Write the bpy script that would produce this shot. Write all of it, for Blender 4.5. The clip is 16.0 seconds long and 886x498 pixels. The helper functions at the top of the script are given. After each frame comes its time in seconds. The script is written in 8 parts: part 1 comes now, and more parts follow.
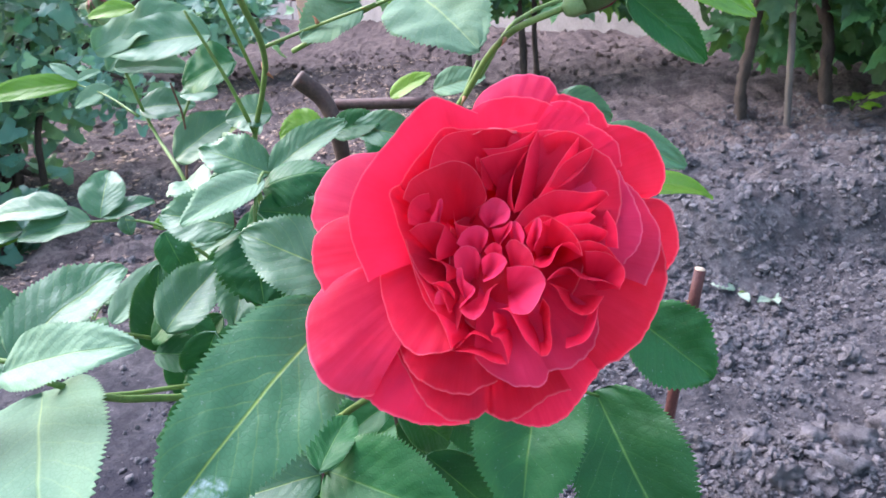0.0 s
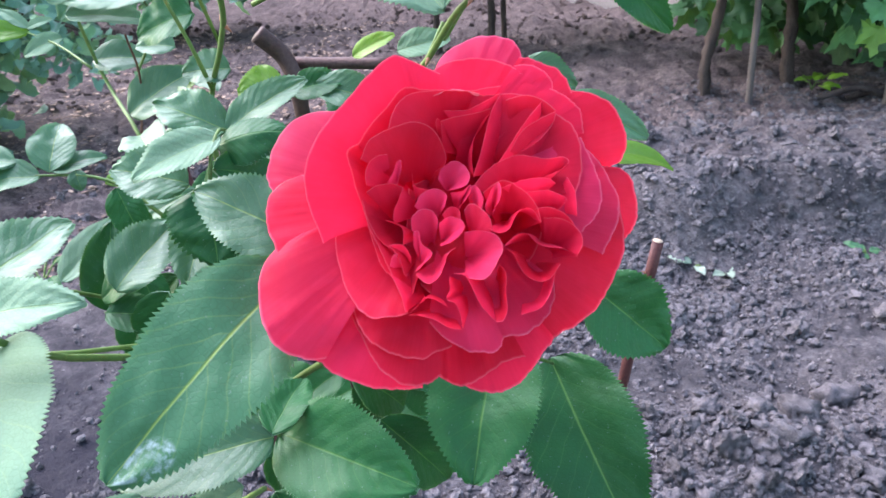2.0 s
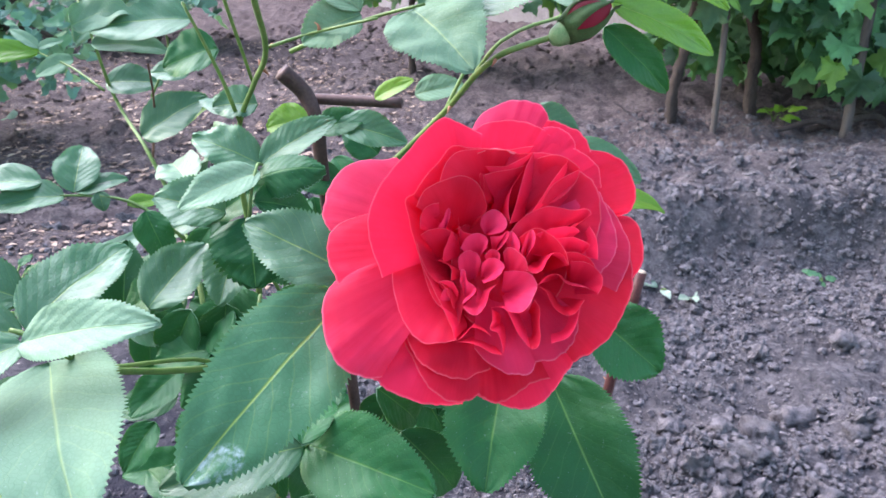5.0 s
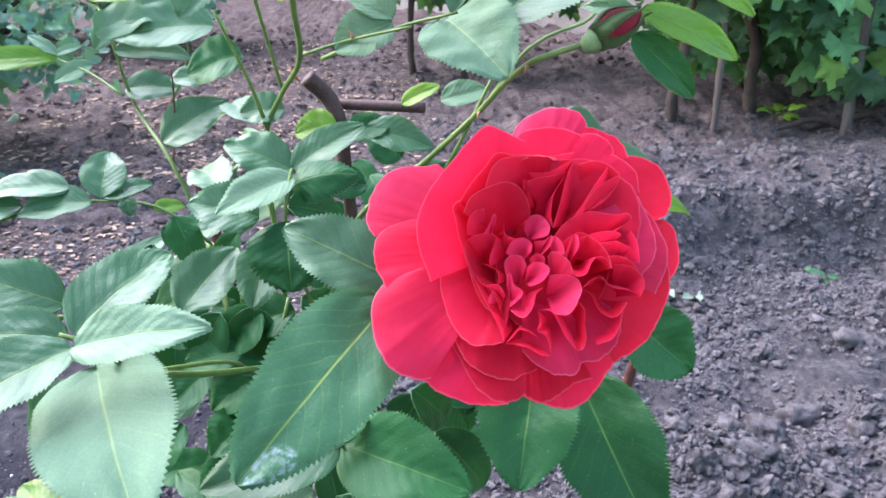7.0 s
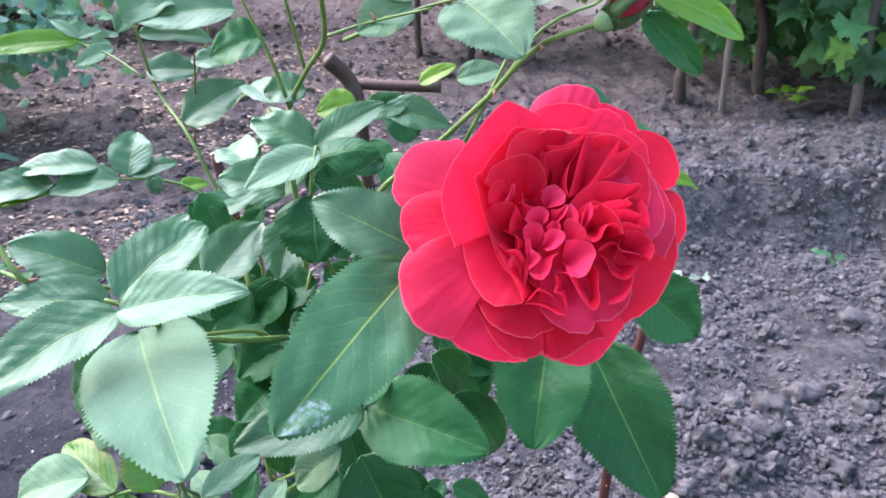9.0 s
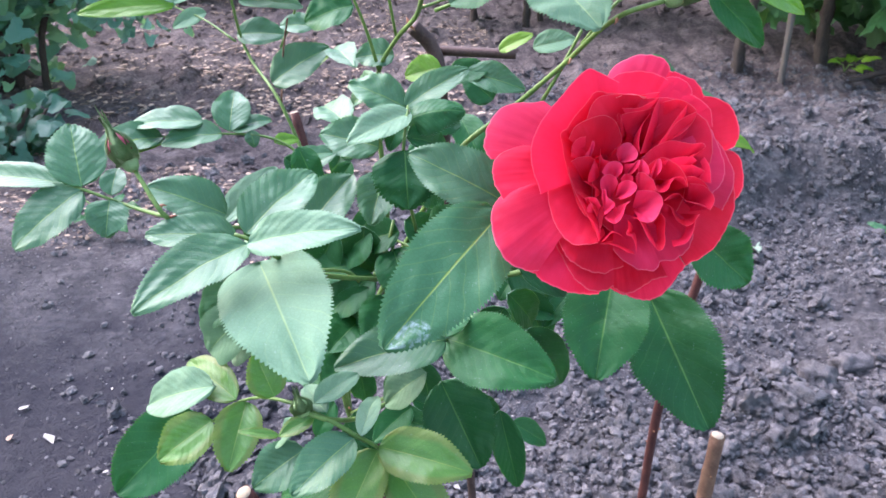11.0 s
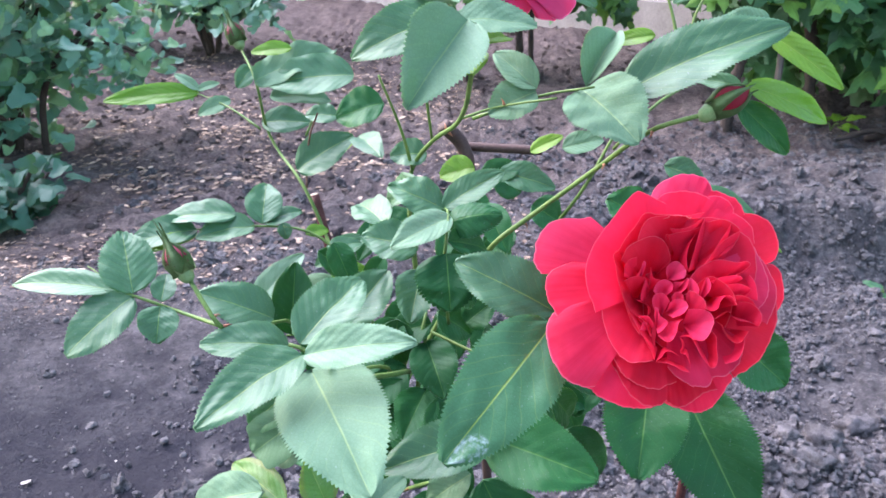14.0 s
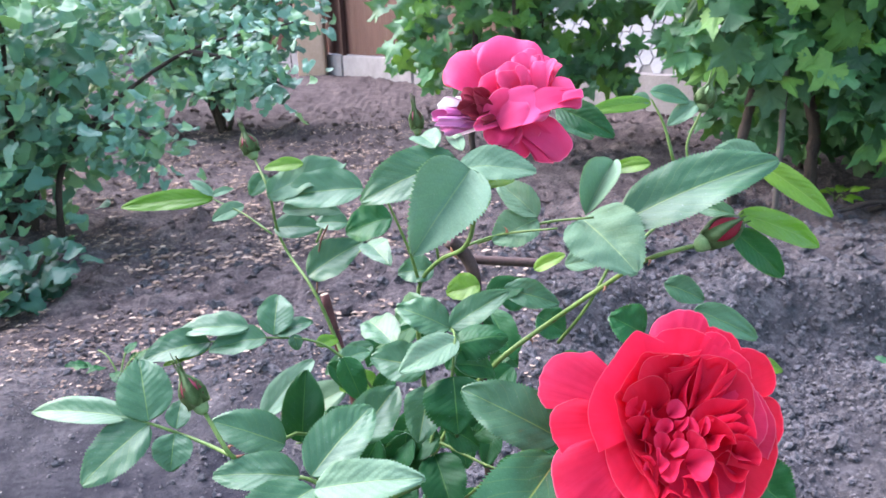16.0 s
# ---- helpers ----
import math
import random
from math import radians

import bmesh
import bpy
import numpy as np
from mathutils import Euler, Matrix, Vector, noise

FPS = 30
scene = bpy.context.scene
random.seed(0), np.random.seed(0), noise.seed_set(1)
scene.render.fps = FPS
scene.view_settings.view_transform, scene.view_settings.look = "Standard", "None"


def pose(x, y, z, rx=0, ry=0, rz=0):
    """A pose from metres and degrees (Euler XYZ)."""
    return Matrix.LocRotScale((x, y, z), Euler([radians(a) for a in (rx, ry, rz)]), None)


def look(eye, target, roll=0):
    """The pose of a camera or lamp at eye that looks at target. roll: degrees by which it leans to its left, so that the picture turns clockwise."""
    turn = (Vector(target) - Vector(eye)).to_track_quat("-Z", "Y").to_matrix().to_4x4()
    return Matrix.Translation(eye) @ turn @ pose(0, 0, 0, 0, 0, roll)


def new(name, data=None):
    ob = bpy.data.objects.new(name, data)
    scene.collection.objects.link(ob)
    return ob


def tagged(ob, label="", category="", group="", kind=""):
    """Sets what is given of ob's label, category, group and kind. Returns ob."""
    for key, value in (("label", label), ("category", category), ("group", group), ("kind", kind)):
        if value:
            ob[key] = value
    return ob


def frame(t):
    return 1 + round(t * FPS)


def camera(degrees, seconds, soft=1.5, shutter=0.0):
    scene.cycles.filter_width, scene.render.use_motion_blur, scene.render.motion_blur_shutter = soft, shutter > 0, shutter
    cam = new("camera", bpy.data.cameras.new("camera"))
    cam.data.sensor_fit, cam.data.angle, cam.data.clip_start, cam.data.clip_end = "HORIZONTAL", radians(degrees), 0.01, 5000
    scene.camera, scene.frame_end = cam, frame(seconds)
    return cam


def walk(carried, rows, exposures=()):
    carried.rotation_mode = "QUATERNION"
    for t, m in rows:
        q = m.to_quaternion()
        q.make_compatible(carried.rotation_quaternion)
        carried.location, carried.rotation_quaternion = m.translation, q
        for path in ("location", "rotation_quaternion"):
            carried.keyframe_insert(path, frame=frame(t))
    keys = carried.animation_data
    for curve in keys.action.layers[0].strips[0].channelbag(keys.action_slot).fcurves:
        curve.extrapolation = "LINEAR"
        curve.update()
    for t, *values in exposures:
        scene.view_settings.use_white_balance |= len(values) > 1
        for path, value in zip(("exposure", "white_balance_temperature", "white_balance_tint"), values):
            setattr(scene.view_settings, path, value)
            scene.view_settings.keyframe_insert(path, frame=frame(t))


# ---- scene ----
cam = camera(60.58, 16.0)
PATH = [
    (0.0, -0.0000, 0.0000, 0.7200, 69.00, 5.50, 0.00),
    (0.5, -0.0005, 0.0039, 0.7191, 69.63, 4.55, -0.32),
    (1.0, 0.0018, 0.0199, 0.7147, 68.60, 3.61, -1.69),
    (1.5, 0.0035, 0.0287, 0.7102, 68.03, 4.11, -2.09),
    (2.0, 0.0012, 0.0023, 0.7179, 66.37, 3.03, -2.06),
    (2.5, -0.0035, -0.0123, 0.7246, 67.24, 2.31, -2.36),
    (3.0, -0.0073, -0.0079, 0.7277, 69.70, 2.71, -2.92),
    (3.5, -0.0141, -0.0044, 0.7264, 67.90, 1.39, -3.99),
    (4.0, -0.0171, -0.0183, 0.7329, 67.98, 0.63, -4.16),
    (4.2, -0.0160, -0.0224, 0.7357, 67.92, 0.58, -3.95),
    (6.5, -0.0375, -0.0261, 0.7389, 67.07, 0.77, -4.12),
    (7.0, -0.0371, -0.0287, 0.7413, 67.51, 0.93, -4.21),
    (7.5, -0.0364, -0.0326, 0.7420, 67.88, 1.22, -4.30),
    (8.0, -0.0336, -0.0393, 0.7423, 67.48, 1.44, -4.49),
    (8.5, -0.0355, -0.0428, 0.7434, 67.27, 1.79, -4.03),
    (9.0, -0.0438, -0.0461, 0.7429, 66.32, 1.24, -3.81),
    (9.5, -0.0564, -0.0546, 0.7456, 64.15, 0.98, -2.46),
    (9.7, -0.0613, -0.0585, 0.7488, 63.53, 1.01, -1.66),
    (11.8, -0.0632, -0.1035, 0.7540, 63.98, 1.20, 0.14),
    (12.0, -0.0675, -0.1054, 0.7509, 63.17, 0.96, 0.05),
    (12.5, -0.0770, -0.1073, 0.7471, 63.64, 0.98, 0.19),
    (13.0, -0.0868, -0.0999, 0.7519, 64.38, 0.77, -0.35),
    (13.5, -0.0893, -0.0926, 0.7644, 65.63, 1.13, -0.74),
    (14.0, -0.0889, -0.0883, 0.7833, 67.70, 1.33, -0.90),
    (14.5, -0.0920, -0.0840, 0.7942, 69.20, 1.56, -1.19),
    (15.0, -0.0890, -0.0866, 0.8081, 70.56, 1.89, -1.32),
    (15.5, -0.0892, -0.0913, 0.8150, 71.44, 1.72, -1.16),
    (16.0, -0.0867, -0.0904, 0.8175, 72.77, 2.14, -0.49),
]
walk(cam, [(t, pose(x, y, z, rx, ry, rz)) for t, x, y, z, rx, ry, rz in PATH])
cam.data.dof.use_dof = True
cam.data.dof.focus_distance = 0.32
cam.data.dof.aperture_fstop = 48.0

# ---- light: open shade under an evening sky ----
world = bpy.data.worlds.new("sky")
scene.world = world
world.use_nodes = True
wn = world.node_tree
sky = wn.nodes.new("ShaderNodeTexSky")
sky.sky_type = "NISHITA"
sky.sun_disc = False
sky.sun_elevation = radians(32)
sky.sun_rotation = radians(-60)
sky.altitude = 100
sky.dust_density = 2.0
wn.links.new(sky.outputs[0], wn.nodes["Background"].inputs[0])
wn.nodes["Background"].inputs[1].default_value = 0.125
sun = new("sun", bpy.data.lights.new("sun", "SUN"))
sun.data.energy = 2.0
sun.data.angle = radians(60)
sun.data.color = (0.94, 0.90, 1.15)
sun.matrix_world = look((-3.6, 2.8, 6.8), (0, 0, 0))
scene.view_settings.exposure = 2.34


# ---- materials ----
def material(name, rough=0.6, spec=0.5):
    m = bpy.data.materials.new(name)
    m.use_nodes = True
    nt = m.node_tree
    b = nt.nodes["Principled BSDF"]
    b.inputs["Roughness"].default_value = rough
    b.inputs["Specular IOR Level"].default_value = spec
    return m, nt, b


def node(nt, kind, **values):
    n = nt.nodes.new(kind)
    for key, value in values.items():
        if key in n.inputs:
            n.inputs[key].default_value = value
    return n


def link(nt, a, b):
    nt.links.new(a, b)


def math_node(nt, op, a, b=None):
    n = nt.nodes.new("ShaderNodeMath")
    n.operation = op
    for i, v in enumerate((a, b)):
        if v is None:
            continue
        if isinstance(v, (int, float)):
            n.inputs[i].default_value = v
        else:
            nt.links.new(v, n.inputs[i])
    return n.outputs[0]


def ramp(nt, fac, *stops):
    n = nt.nodes.new("ShaderNodeValToRGB")
    el = n.color_ramp.elements
    while len(el) < len(stops):
        el.new(0.5)
    for e, (p, c) in zip(el, stops):
        e.position, e.color = p, (*c, 1)
    nt.links.new(fac, n.inputs[0])
    return n.outputs[0]


def blend(nt, fac, a, b, mode="MIX"):
    n = nt.nodes.new("ShaderNodeMix")
    n.data_type, n.blend_type = "RGBA", mode
    for i, v in ((0, fac), (6, a), (7, b)):
        if isinstance(v, (int, float)):
            n.inputs[i].default_value = v
        elif isinstance(v, tuple):
            n.inputs[i].default_value = (*v, 1)
        else:
            nt.links.new(v, n.inputs[i])
    return n.outputs[2]


def noise_of(nt, scale, detail=4.0, coord=None, rough=0.55):
    n = node(nt, "ShaderNodeTexNoise", Scale=scale, Detail=detail, Roughness=rough)
    if coord is None:
        coord = nt.nodes.new("ShaderNodeTexCoord").outputs["Object"]
    nt.links.new(coord, n.inputs["Vector"])
    return n.outputs["Fac"]


def bump(nt, b, height, strength=0.3, distance=0.002):
    n = nt.nodes.new("ShaderNodeBump")
    n.inputs["Strength"].default_value, n.inputs["Distance"].default_value = strength, distance
    nt.links.new(height, n.inputs["Height"])
    nt.links.new(n.outputs[0], b.inputs["Normal"])


def leaf_material(name, low, high, vein, rough=0.46, through_light=0.25, veins=9.0, spot=None, gloss=0.75, rim=None):
    """A leaf blade: midrib and side veins from the blade's own coordinates, mottled, a little light passing through."""
    m, nt, b = material(name, rough, gloss)
    uv = nt.nodes.new("ShaderNodeUVMap").outputs[0]
    sep = nt.nodes.new("ShaderNodeSeparateXYZ")
    link(nt, uv, sep.inputs[0])
    u, v = sep.outputs[0], math_node(nt, "ABSOLUTE", math_node(nt, "SUBTRACT", math_node(nt, "MULTIPLY", sep.outputs[1], 2.0), 1.0))
    wob = noise_of(nt, 60.0, 2.0)
    lane = math_node(nt, "SUBTRACT", math_node(nt, "MULTIPLY", u, veins), math_node(nt, "MULTIPLY", v, 2.6))
    lane = math_node(nt, "ADD", lane, math_node(nt, "MULTIPLY", wob, 0.8))
    wave = math_node(nt, "ABSOLUTE", math_node(nt, "SUBTRACT", math_node(nt, "FRACT", lane), 0.5))
    side = ramp(nt, wave, (0.0, (1, 1, 1)), (0.06, (0, 0, 0)))
    mesh_vein = nt.nodes.new("ShaderNodeTexVoronoi")
    mesh_vein.feature = "DISTANCE_TO_EDGE"
    mesh_vein.inputs["Scale"].default_value = 520.0
    link(nt, nt.nodes.new("ShaderNodeTexCoord").outputs["Object"], mesh_vein.inputs["Vector"])
    cells = ramp(nt, mesh_vein.outputs["Distance"], (0.0, (0, 0, 0)), (0.16, (1, 1, 1)))
    rib = ramp(nt, v, (0.0, (1, 1, 1)), (0.035, (0, 0, 0)))
    mott = noise_of(nt, 130.0, 5.0)
    patch = noise_of(nt, 28.0, 2.0)
    tone = nt.nodes.new("ShaderNodeObjectInfo").outputs["Random"]
    t = math_node(nt, "ADD", math_node(nt, "MULTIPLY", patch, 0.6), math_node(nt, "MULTIPLY", tone, 0.5))
    col = ramp(nt, t, (0.2, low), (0.85, high))
    col = blend(nt, math_node(nt, "MULTIPLY", mott, 0.25), col, tuple(c * 0.6 for c in low))
    col = blend(nt, math_node(nt, "MULTIPLY", math_node(nt, "SUBTRACT", 1.0, cells), 0.16), col, tuple(0.5 * c for c in low))
    col = blend(nt, math_node(nt, "MULTIPLY", side, math_node(nt, "MULTIPLY", patch, 0.36)), col, vein)
    col = blend(nt, math_node(nt, "MULTIPLY", rib, 0.8), col, vein)
    if rim:
        flush = ramp(nt, math_node(nt, "ADD", v, math_node(nt, "MULTIPLY", patch, 0.5)), (0.85, (0, 0, 0)), (1.3, (0.3, 0.3, 0.3)))
        col = blend(nt, flush, col, rim)
    if spot:
        away = math_node(nt, "ADD", math_node(nt, "POWER", math_node(nt, "ABSOLUTE", math_node(nt, "SUBTRACT", u, spot[0])), 2.0), math_node(nt, "MULTIPLY", math_node(nt, "POWER", math_node(nt, "ABSOLUTE", math_node(nt, "SUBTRACT", sep.outputs[1], spot[1])), 2.0), 0.25))
        ring = ramp(nt, away, (0.0, (0.15, 0.15, 0.15)), (0.006, (0.35, 0.35, 0.35)), (0.0105, (1, 1, 1)), (0.0135, (0, 0, 0)))
        dust = ramp(nt, noise_of(nt, 420.0, 4.0), (0.42, (0, 0, 0)), (0.6, (1, 1, 1)))
        col = blend(nt, math_node(nt, "MULTIPLY", math_node(nt, "MULTIPLY", ring, dust), 0.8), col, (0.62, 0.72, 0.74))
    specks = ramp(nt, noise_of(nt, 700.0, 2.0), (0.68, (0, 0, 0)), (0.74, (0.35, 0.35, 0.35)))
    col = blend(nt, specks, col, tuple(0.5 * c + 0.25 for c in high))
    link(nt, col, b.inputs["Base Color"])
    relief = math_node(nt, "SUBTRACT", math_node(nt, "MULTIPLY", wave, 0.6), math_node(nt, "MULTIPLY", rib, 0.4))
    relief = math_node(nt, "ADD", relief, math_node(nt, "ADD", math_node(nt, "MULTIPLY", mott, 0.9), math_node(nt, "MULTIPLY", cells, 0.12)))
    bump(nt, b, relief, 0.5, 0.0008)
    tr = nt.nodes.new("ShaderNodeBsdfTranslucent")
    link(nt, blend(nt, 0.5, col, (0.25, 0.55, 0.02)), tr.inputs[0])
    mx = nt.nodes.new("ShaderNodeMixShader")
    mx.inputs[0].default_value = through_light
    link(nt, b.outputs[0], mx.inputs[1])
    link(nt, tr.outputs[0], mx.inputs[2])
    link(nt, mx.outputs[0], nt.nodes["Material Output"].inputs[0])
    return m


def petal_material(name, deep, bright, rim, through_light=0.3):
    """Velvety petal: fine lengthwise streaks, paler thin rim, light passing through."""
    m, nt, b = material(name, 0.52, 0.16)
    b.inputs["Sheen Weight"].default_value = 0.05
    b.inputs["Sheen Roughness"].default_value = 0.4
    b.inputs["Sheen Tint"].default_value = (1.0, 0.35, 0.5, 1)
    uv = nt.nodes.new("ShaderNodeUVMap").outputs[0]
    sep = nt.nodes.new("ShaderNodeSeparateXYZ")
    link(nt, uv, sep.inputs[0])
    mp = nt.nodes.new("ShaderNodeMapping")
    mp.inputs["Scale"].default_value = (2, 40, 1)
    link(nt, uv, mp.inputs[0])
    streak = noise_of(nt, 1.0, 3.0, mp.outputs[0])
    patch = noise_of(nt, 55.0, 3.0)
    tone = nt.nodes.new("ShaderNodeObjectInfo").outputs["Random"]
    t = math_node(nt, "ADD", math_node(nt, "MULTIPLY", streak, 0.2), math_node(nt, "MULTIPLY", patch, 0.45))
    t = math_node(nt, "ADD", t, math_node(nt, "MULTIPLY", tone, 0.45))
    col = ramp(nt, t, (0.3, deep), (0.85, bright))
    edge = ramp(nt, sep.outputs[0], (0.986, (0, 0, 0)), (0.996, (1, 1, 1)))
    col = blend(nt, math_node(nt, "MULTIPLY", edge, 0.42), col, rim)
    blush = ramp(nt, sep.outputs[0], (0.45, (0, 0, 0)), (1.0, (0.3, 0.3, 0.3)))
    col = blend(nt, math_node(nt, "MULTIPLY", blush, patch), col, tuple(0.8 * a + 0.2 * c for a, c in zip(bright, rim)))
    link(nt, col, b.inputs["Base Color"])
    bump(nt, b, math_node(nt, "ADD", math_node(nt, "MULTIPLY", streak, 0.3), math_node(nt, "MULTIPLY", patch, 1.5)), 0.22, 0.0012)
    tr = nt.nodes.new("ShaderNodeBsdfTranslucent")
    link(nt, col, tr.inputs[0])
    mx = nt.nodes.new("ShaderNodeMixShader")
    mx.inputs[0].default_value = through_light
    link(nt, b.outputs[0], mx.inputs[1])
    link(nt, tr.outputs[0], mx.inputs[2])
    link(nt, mx.outputs[0], nt.nodes["Material Output"].inputs[0])
    return m


def speckled(name, a, c, scale, rough=0.85, bumpy=0.5, dist=0.003, spots=None, metal=0.0, stretch=(1, 1, 1)):
    """Two-scale mottled surface with relief."""
    m, nt, b = material(name, rough, 0.3)
    b.inputs["Metallic"].default_value = metal
    co = nt.nodes.new("ShaderNodeTexCoord").outputs["Object"]
    mp = nt.nodes.new("ShaderNodeMapping")
    mp.inputs["Scale"].default_value = stretch
    link(nt, co, mp.inputs[0])
    big = noise_of(nt, scale, 3.0, mp.outputs[0])
    fine = noise_of(nt, scale * 9, 6.0, mp.outputs[0], 0.65)
    t = math_node(nt, "ADD", math_node(nt, "MULTIPLY", big, 0.5), math_node(nt, "MULTIPLY", fine, 0.5))
    tone = nt.nodes.new("ShaderNodeObjectInfo").outputs["Random"]
    isl = nt.nodes.new("ShaderNodeNewGeometry").outputs["Random Per Island"]
    t = math_node(nt, "ADD", t, math_node(nt, "MULTIPLY", math_node(nt, "SUBTRACT", math_node(nt, "ADD", tone, isl), 1.0), 0.1))
    col = ramp(nt, t, (0.32, a), (0.68, c))
    if spots:
        col = blend(nt, ramp(nt, noise_of(nt, scale * 4, 2.0, mp.outputs[0]), (0.62, (0, 0, 0)), (0.7, (0.6, 0.6, 0.6))), col, spots)
    link(nt, col, b.inputs["Base Color"])
    bump(nt, b, math_node(nt, "ADD", fine, big), bumpy, dist)
    return m


def leaf_like(name, low, high):
    """Foliage of plants farther off: tone varies from leaf to leaf, some light passes through."""
    m, nt, b = material(name, 0.5, 0.5)
    isl = nt.nodes.new("ShaderNodeNewGeometry").outputs["Random Per Island"]
    tone = nt.nodes.new("ShaderNodeObjectInfo").outputs["Random"]
    t = math_node(nt, "FRACT", math_node(nt, "ADD", isl, tone))
    t = math_node(nt, "ADD", math_node(nt, "MULTIPLY", t, 0.7), math_node(nt, "MULTIPLY", noise_of(nt, 6.0, 4.0), 0.4))
    col = ramp(nt, t, (0.15, low), (0.5, tuple(0.6 * a + 0.4 * c for a, c in zip(low, high))), (0.85, high), (1.0, tuple(c * 1.5 for c in high)))
    link(nt, col, b.inputs["Base Color"])
    bump(nt, b, noise_of(nt, 30.0, 3.0), 0.3, 0.01)
    tr = nt.nodes.new("ShaderNodeBsdfTranslucent")
    link(nt, blend(nt, 0.5, col, (0.25, 0.5, 0.03)), tr.inputs[0])
    mx = nt.nodes.new("ShaderNodeMixShader")
    mx.inputs[0].default_value = 0.24
    link(nt, b.outputs[0], mx.inputs[1])
    link(nt, tr.outputs[0], mx.inputs[2])
    link(nt, mx.outputs[0], nt.nodes["Material Output"].inputs[0])
    return m


LEAF = leaf_material("rose_leaf_top", (0.036, 0.130, 0.050), (0.10, 0.25, 0.115), (0.28, 0.42, 0.10), 0.48, gloss=0.75)
LEAF_STAINED = leaf_material("rose_leaf_stained", (0.028, 0.115, 0.045), (0.065, 0.20, 0.088), (0.34, 0.46, 0.08), 0.5, spot=(0.87, 0.27), gloss=0.45)
# Pale leaves: sky reflected by the waxy blade is put into the colour.
LEAF_SHEEN = leaf_material("rose_leaf_sheen", (0.14, 0.27, 0.15), (0.24, 0.385, 0.245), (0.34, 0.46, 0.20), 0.62, gloss=0.32)
LEAF_UNDER = leaf_material("rose_leaf_under", (0.16, 0.30, 0.17), (0.24, 0.38, 0.24), (0.30, 0.40, 0.20), 0.6)
# Leaves deep in the bush: their shade is put into this darker green.
LEAF_SHADED = leaf_material("rose_leaf_shaded", (0.008, 0.080, 0.020), (0.024, 0.155, 0.042), (0.12, 0.28, 0.06), 0.5, gloss=0.35)
# Yellow-green of young leaves; backlight on other leaves is painted with it too.
LEAF_YOUNG_BACKLIT = leaf_material("rose_leaf_young_backlit", (0.14, 0.32, 0.02), (0.29, 0.48, 0.05), (0.40, 0.52, 0.10), 0.42, 0.4)
LEAF_SHOOT = leaf_material("rose_leaf_shoot", (0.07, 0.22, 0.034), (0.165, 0.36, 0.068), (0.36, 0.46, 0.10), 0.42, 0.4, rim=(0.30, 0.17, 0.05))
PETAL = petal_material("rose_petal_red", (0.70, 0.009, 0.043), (0.93, 0.034, 0.142), (0.95, 0.36, 0.48), 0.40)
# Rosier petals: sky sheen and highlights are put into this lighter colour.
PETAL_SHEEN = petal_material("rose_petal_sheen", (0.72, 0.019, 0.084), (0.93, 0.070, 0.235), (0.95, 0.46, 0.60), 0.42)
PETAL_FOLD = petal_material("rose_petal_back", (0.80, 0.16, 0.26), (0.90, 0.40, 0.48), (0.95, 0.55, 0.6))
PETAL_PINK = petal_material("rose_petal_pink", (0.74, 0.030, 0.135), (0.90, 0.11, 0.29), (0.95, 0.45, 0.6), 0.36)
PETAL_CLOSED = petal_material("closed_bud_petal", (0.09, 0.012, 0.02), (0.20, 0.03, 0.05), (0.25, 0.1, 0.1), 0.1)
PETAL_BUD = petal_material("bud_petal", (0.22, 0.008, 0.02), (0.42, 0.02, 0.05), (0.5, 0.1, 0.15))
PETAL_DRY = petal_material("rose_petal_dry", (0.16, 0.008, 0.016), (0.40, 0.03, 0.07), (0.45, 0.14, 0.14), 0.1)
CANE = speckled("green_cane", (0.07, 0.14, 0.03), (0.17, 0.26, 0.07), 90, 0.5, 0.2, 0.0006)
CANE_RED = speckled("brown_cane", (0.042, 0.013, 0.013), (0.115, 0.04, 0.034), 70, 0.6, 0.4, 0.001)
CANE_TAN = speckled("tan_cane", (0.085, 0.04, 0.028), (0.21, 0.115, 0.075), 110, 0.8, 0.7, 0.0015)
CUT = speckled("cut_wood", (0.36, 0.27, 0.19), (0.54, 0.43, 0.32), 200, 0.8, 0.3, 0.0008)
IRON = speckled("rusty_iron", (0.045, 0.03, 0.028), (0.12, 0.075, 0.065), 60, 0.6, 0.35, 0.0008, None, 0.35)
SEPAL = speckled("bud_green", (0.10, 0.19, 0.06), (0.21, 0.30, 0.13), 120, 0.5, 0.2, 0.0006)
THORN = speckled("thorn", (0.25, 0.08, 0.05), (0.38, 0.20, 0.10), 200, 0.5, 0.1, 0.0004)


def litter_material():
    """Dry chips and leaf scraps, each with a tone of its own from dark brown to straw."""
    m, nt, b = material("dry_litter", 0.85, 0.3)
    co = nt.nodes.new("ShaderNodeTexCoord").outputs["Object"]
    grain = noise_of(nt, 260.0, 4.0, co)
    own = nt.nodes.new("ShaderNodeNewGeometry").outputs["Random Per Island"]
    t = math_node(nt, "ADD", math_node(nt, "MULTIPLY", own, 0.8), math_node(nt, "MULTIPLY", grain, 0.3))
    link(nt, ramp(nt, t, (0.15, (0.07, 0.050, 0.044)), (0.5, (0.20, 0.140, 0.108)), (0.72, (0.37, 0.255, 0.185)), (0.95, (0.54, 0.42, 0.32))), b.inputs["Base Color"])
    bump(nt, b, grain, 0.4, 0.001)
    return m


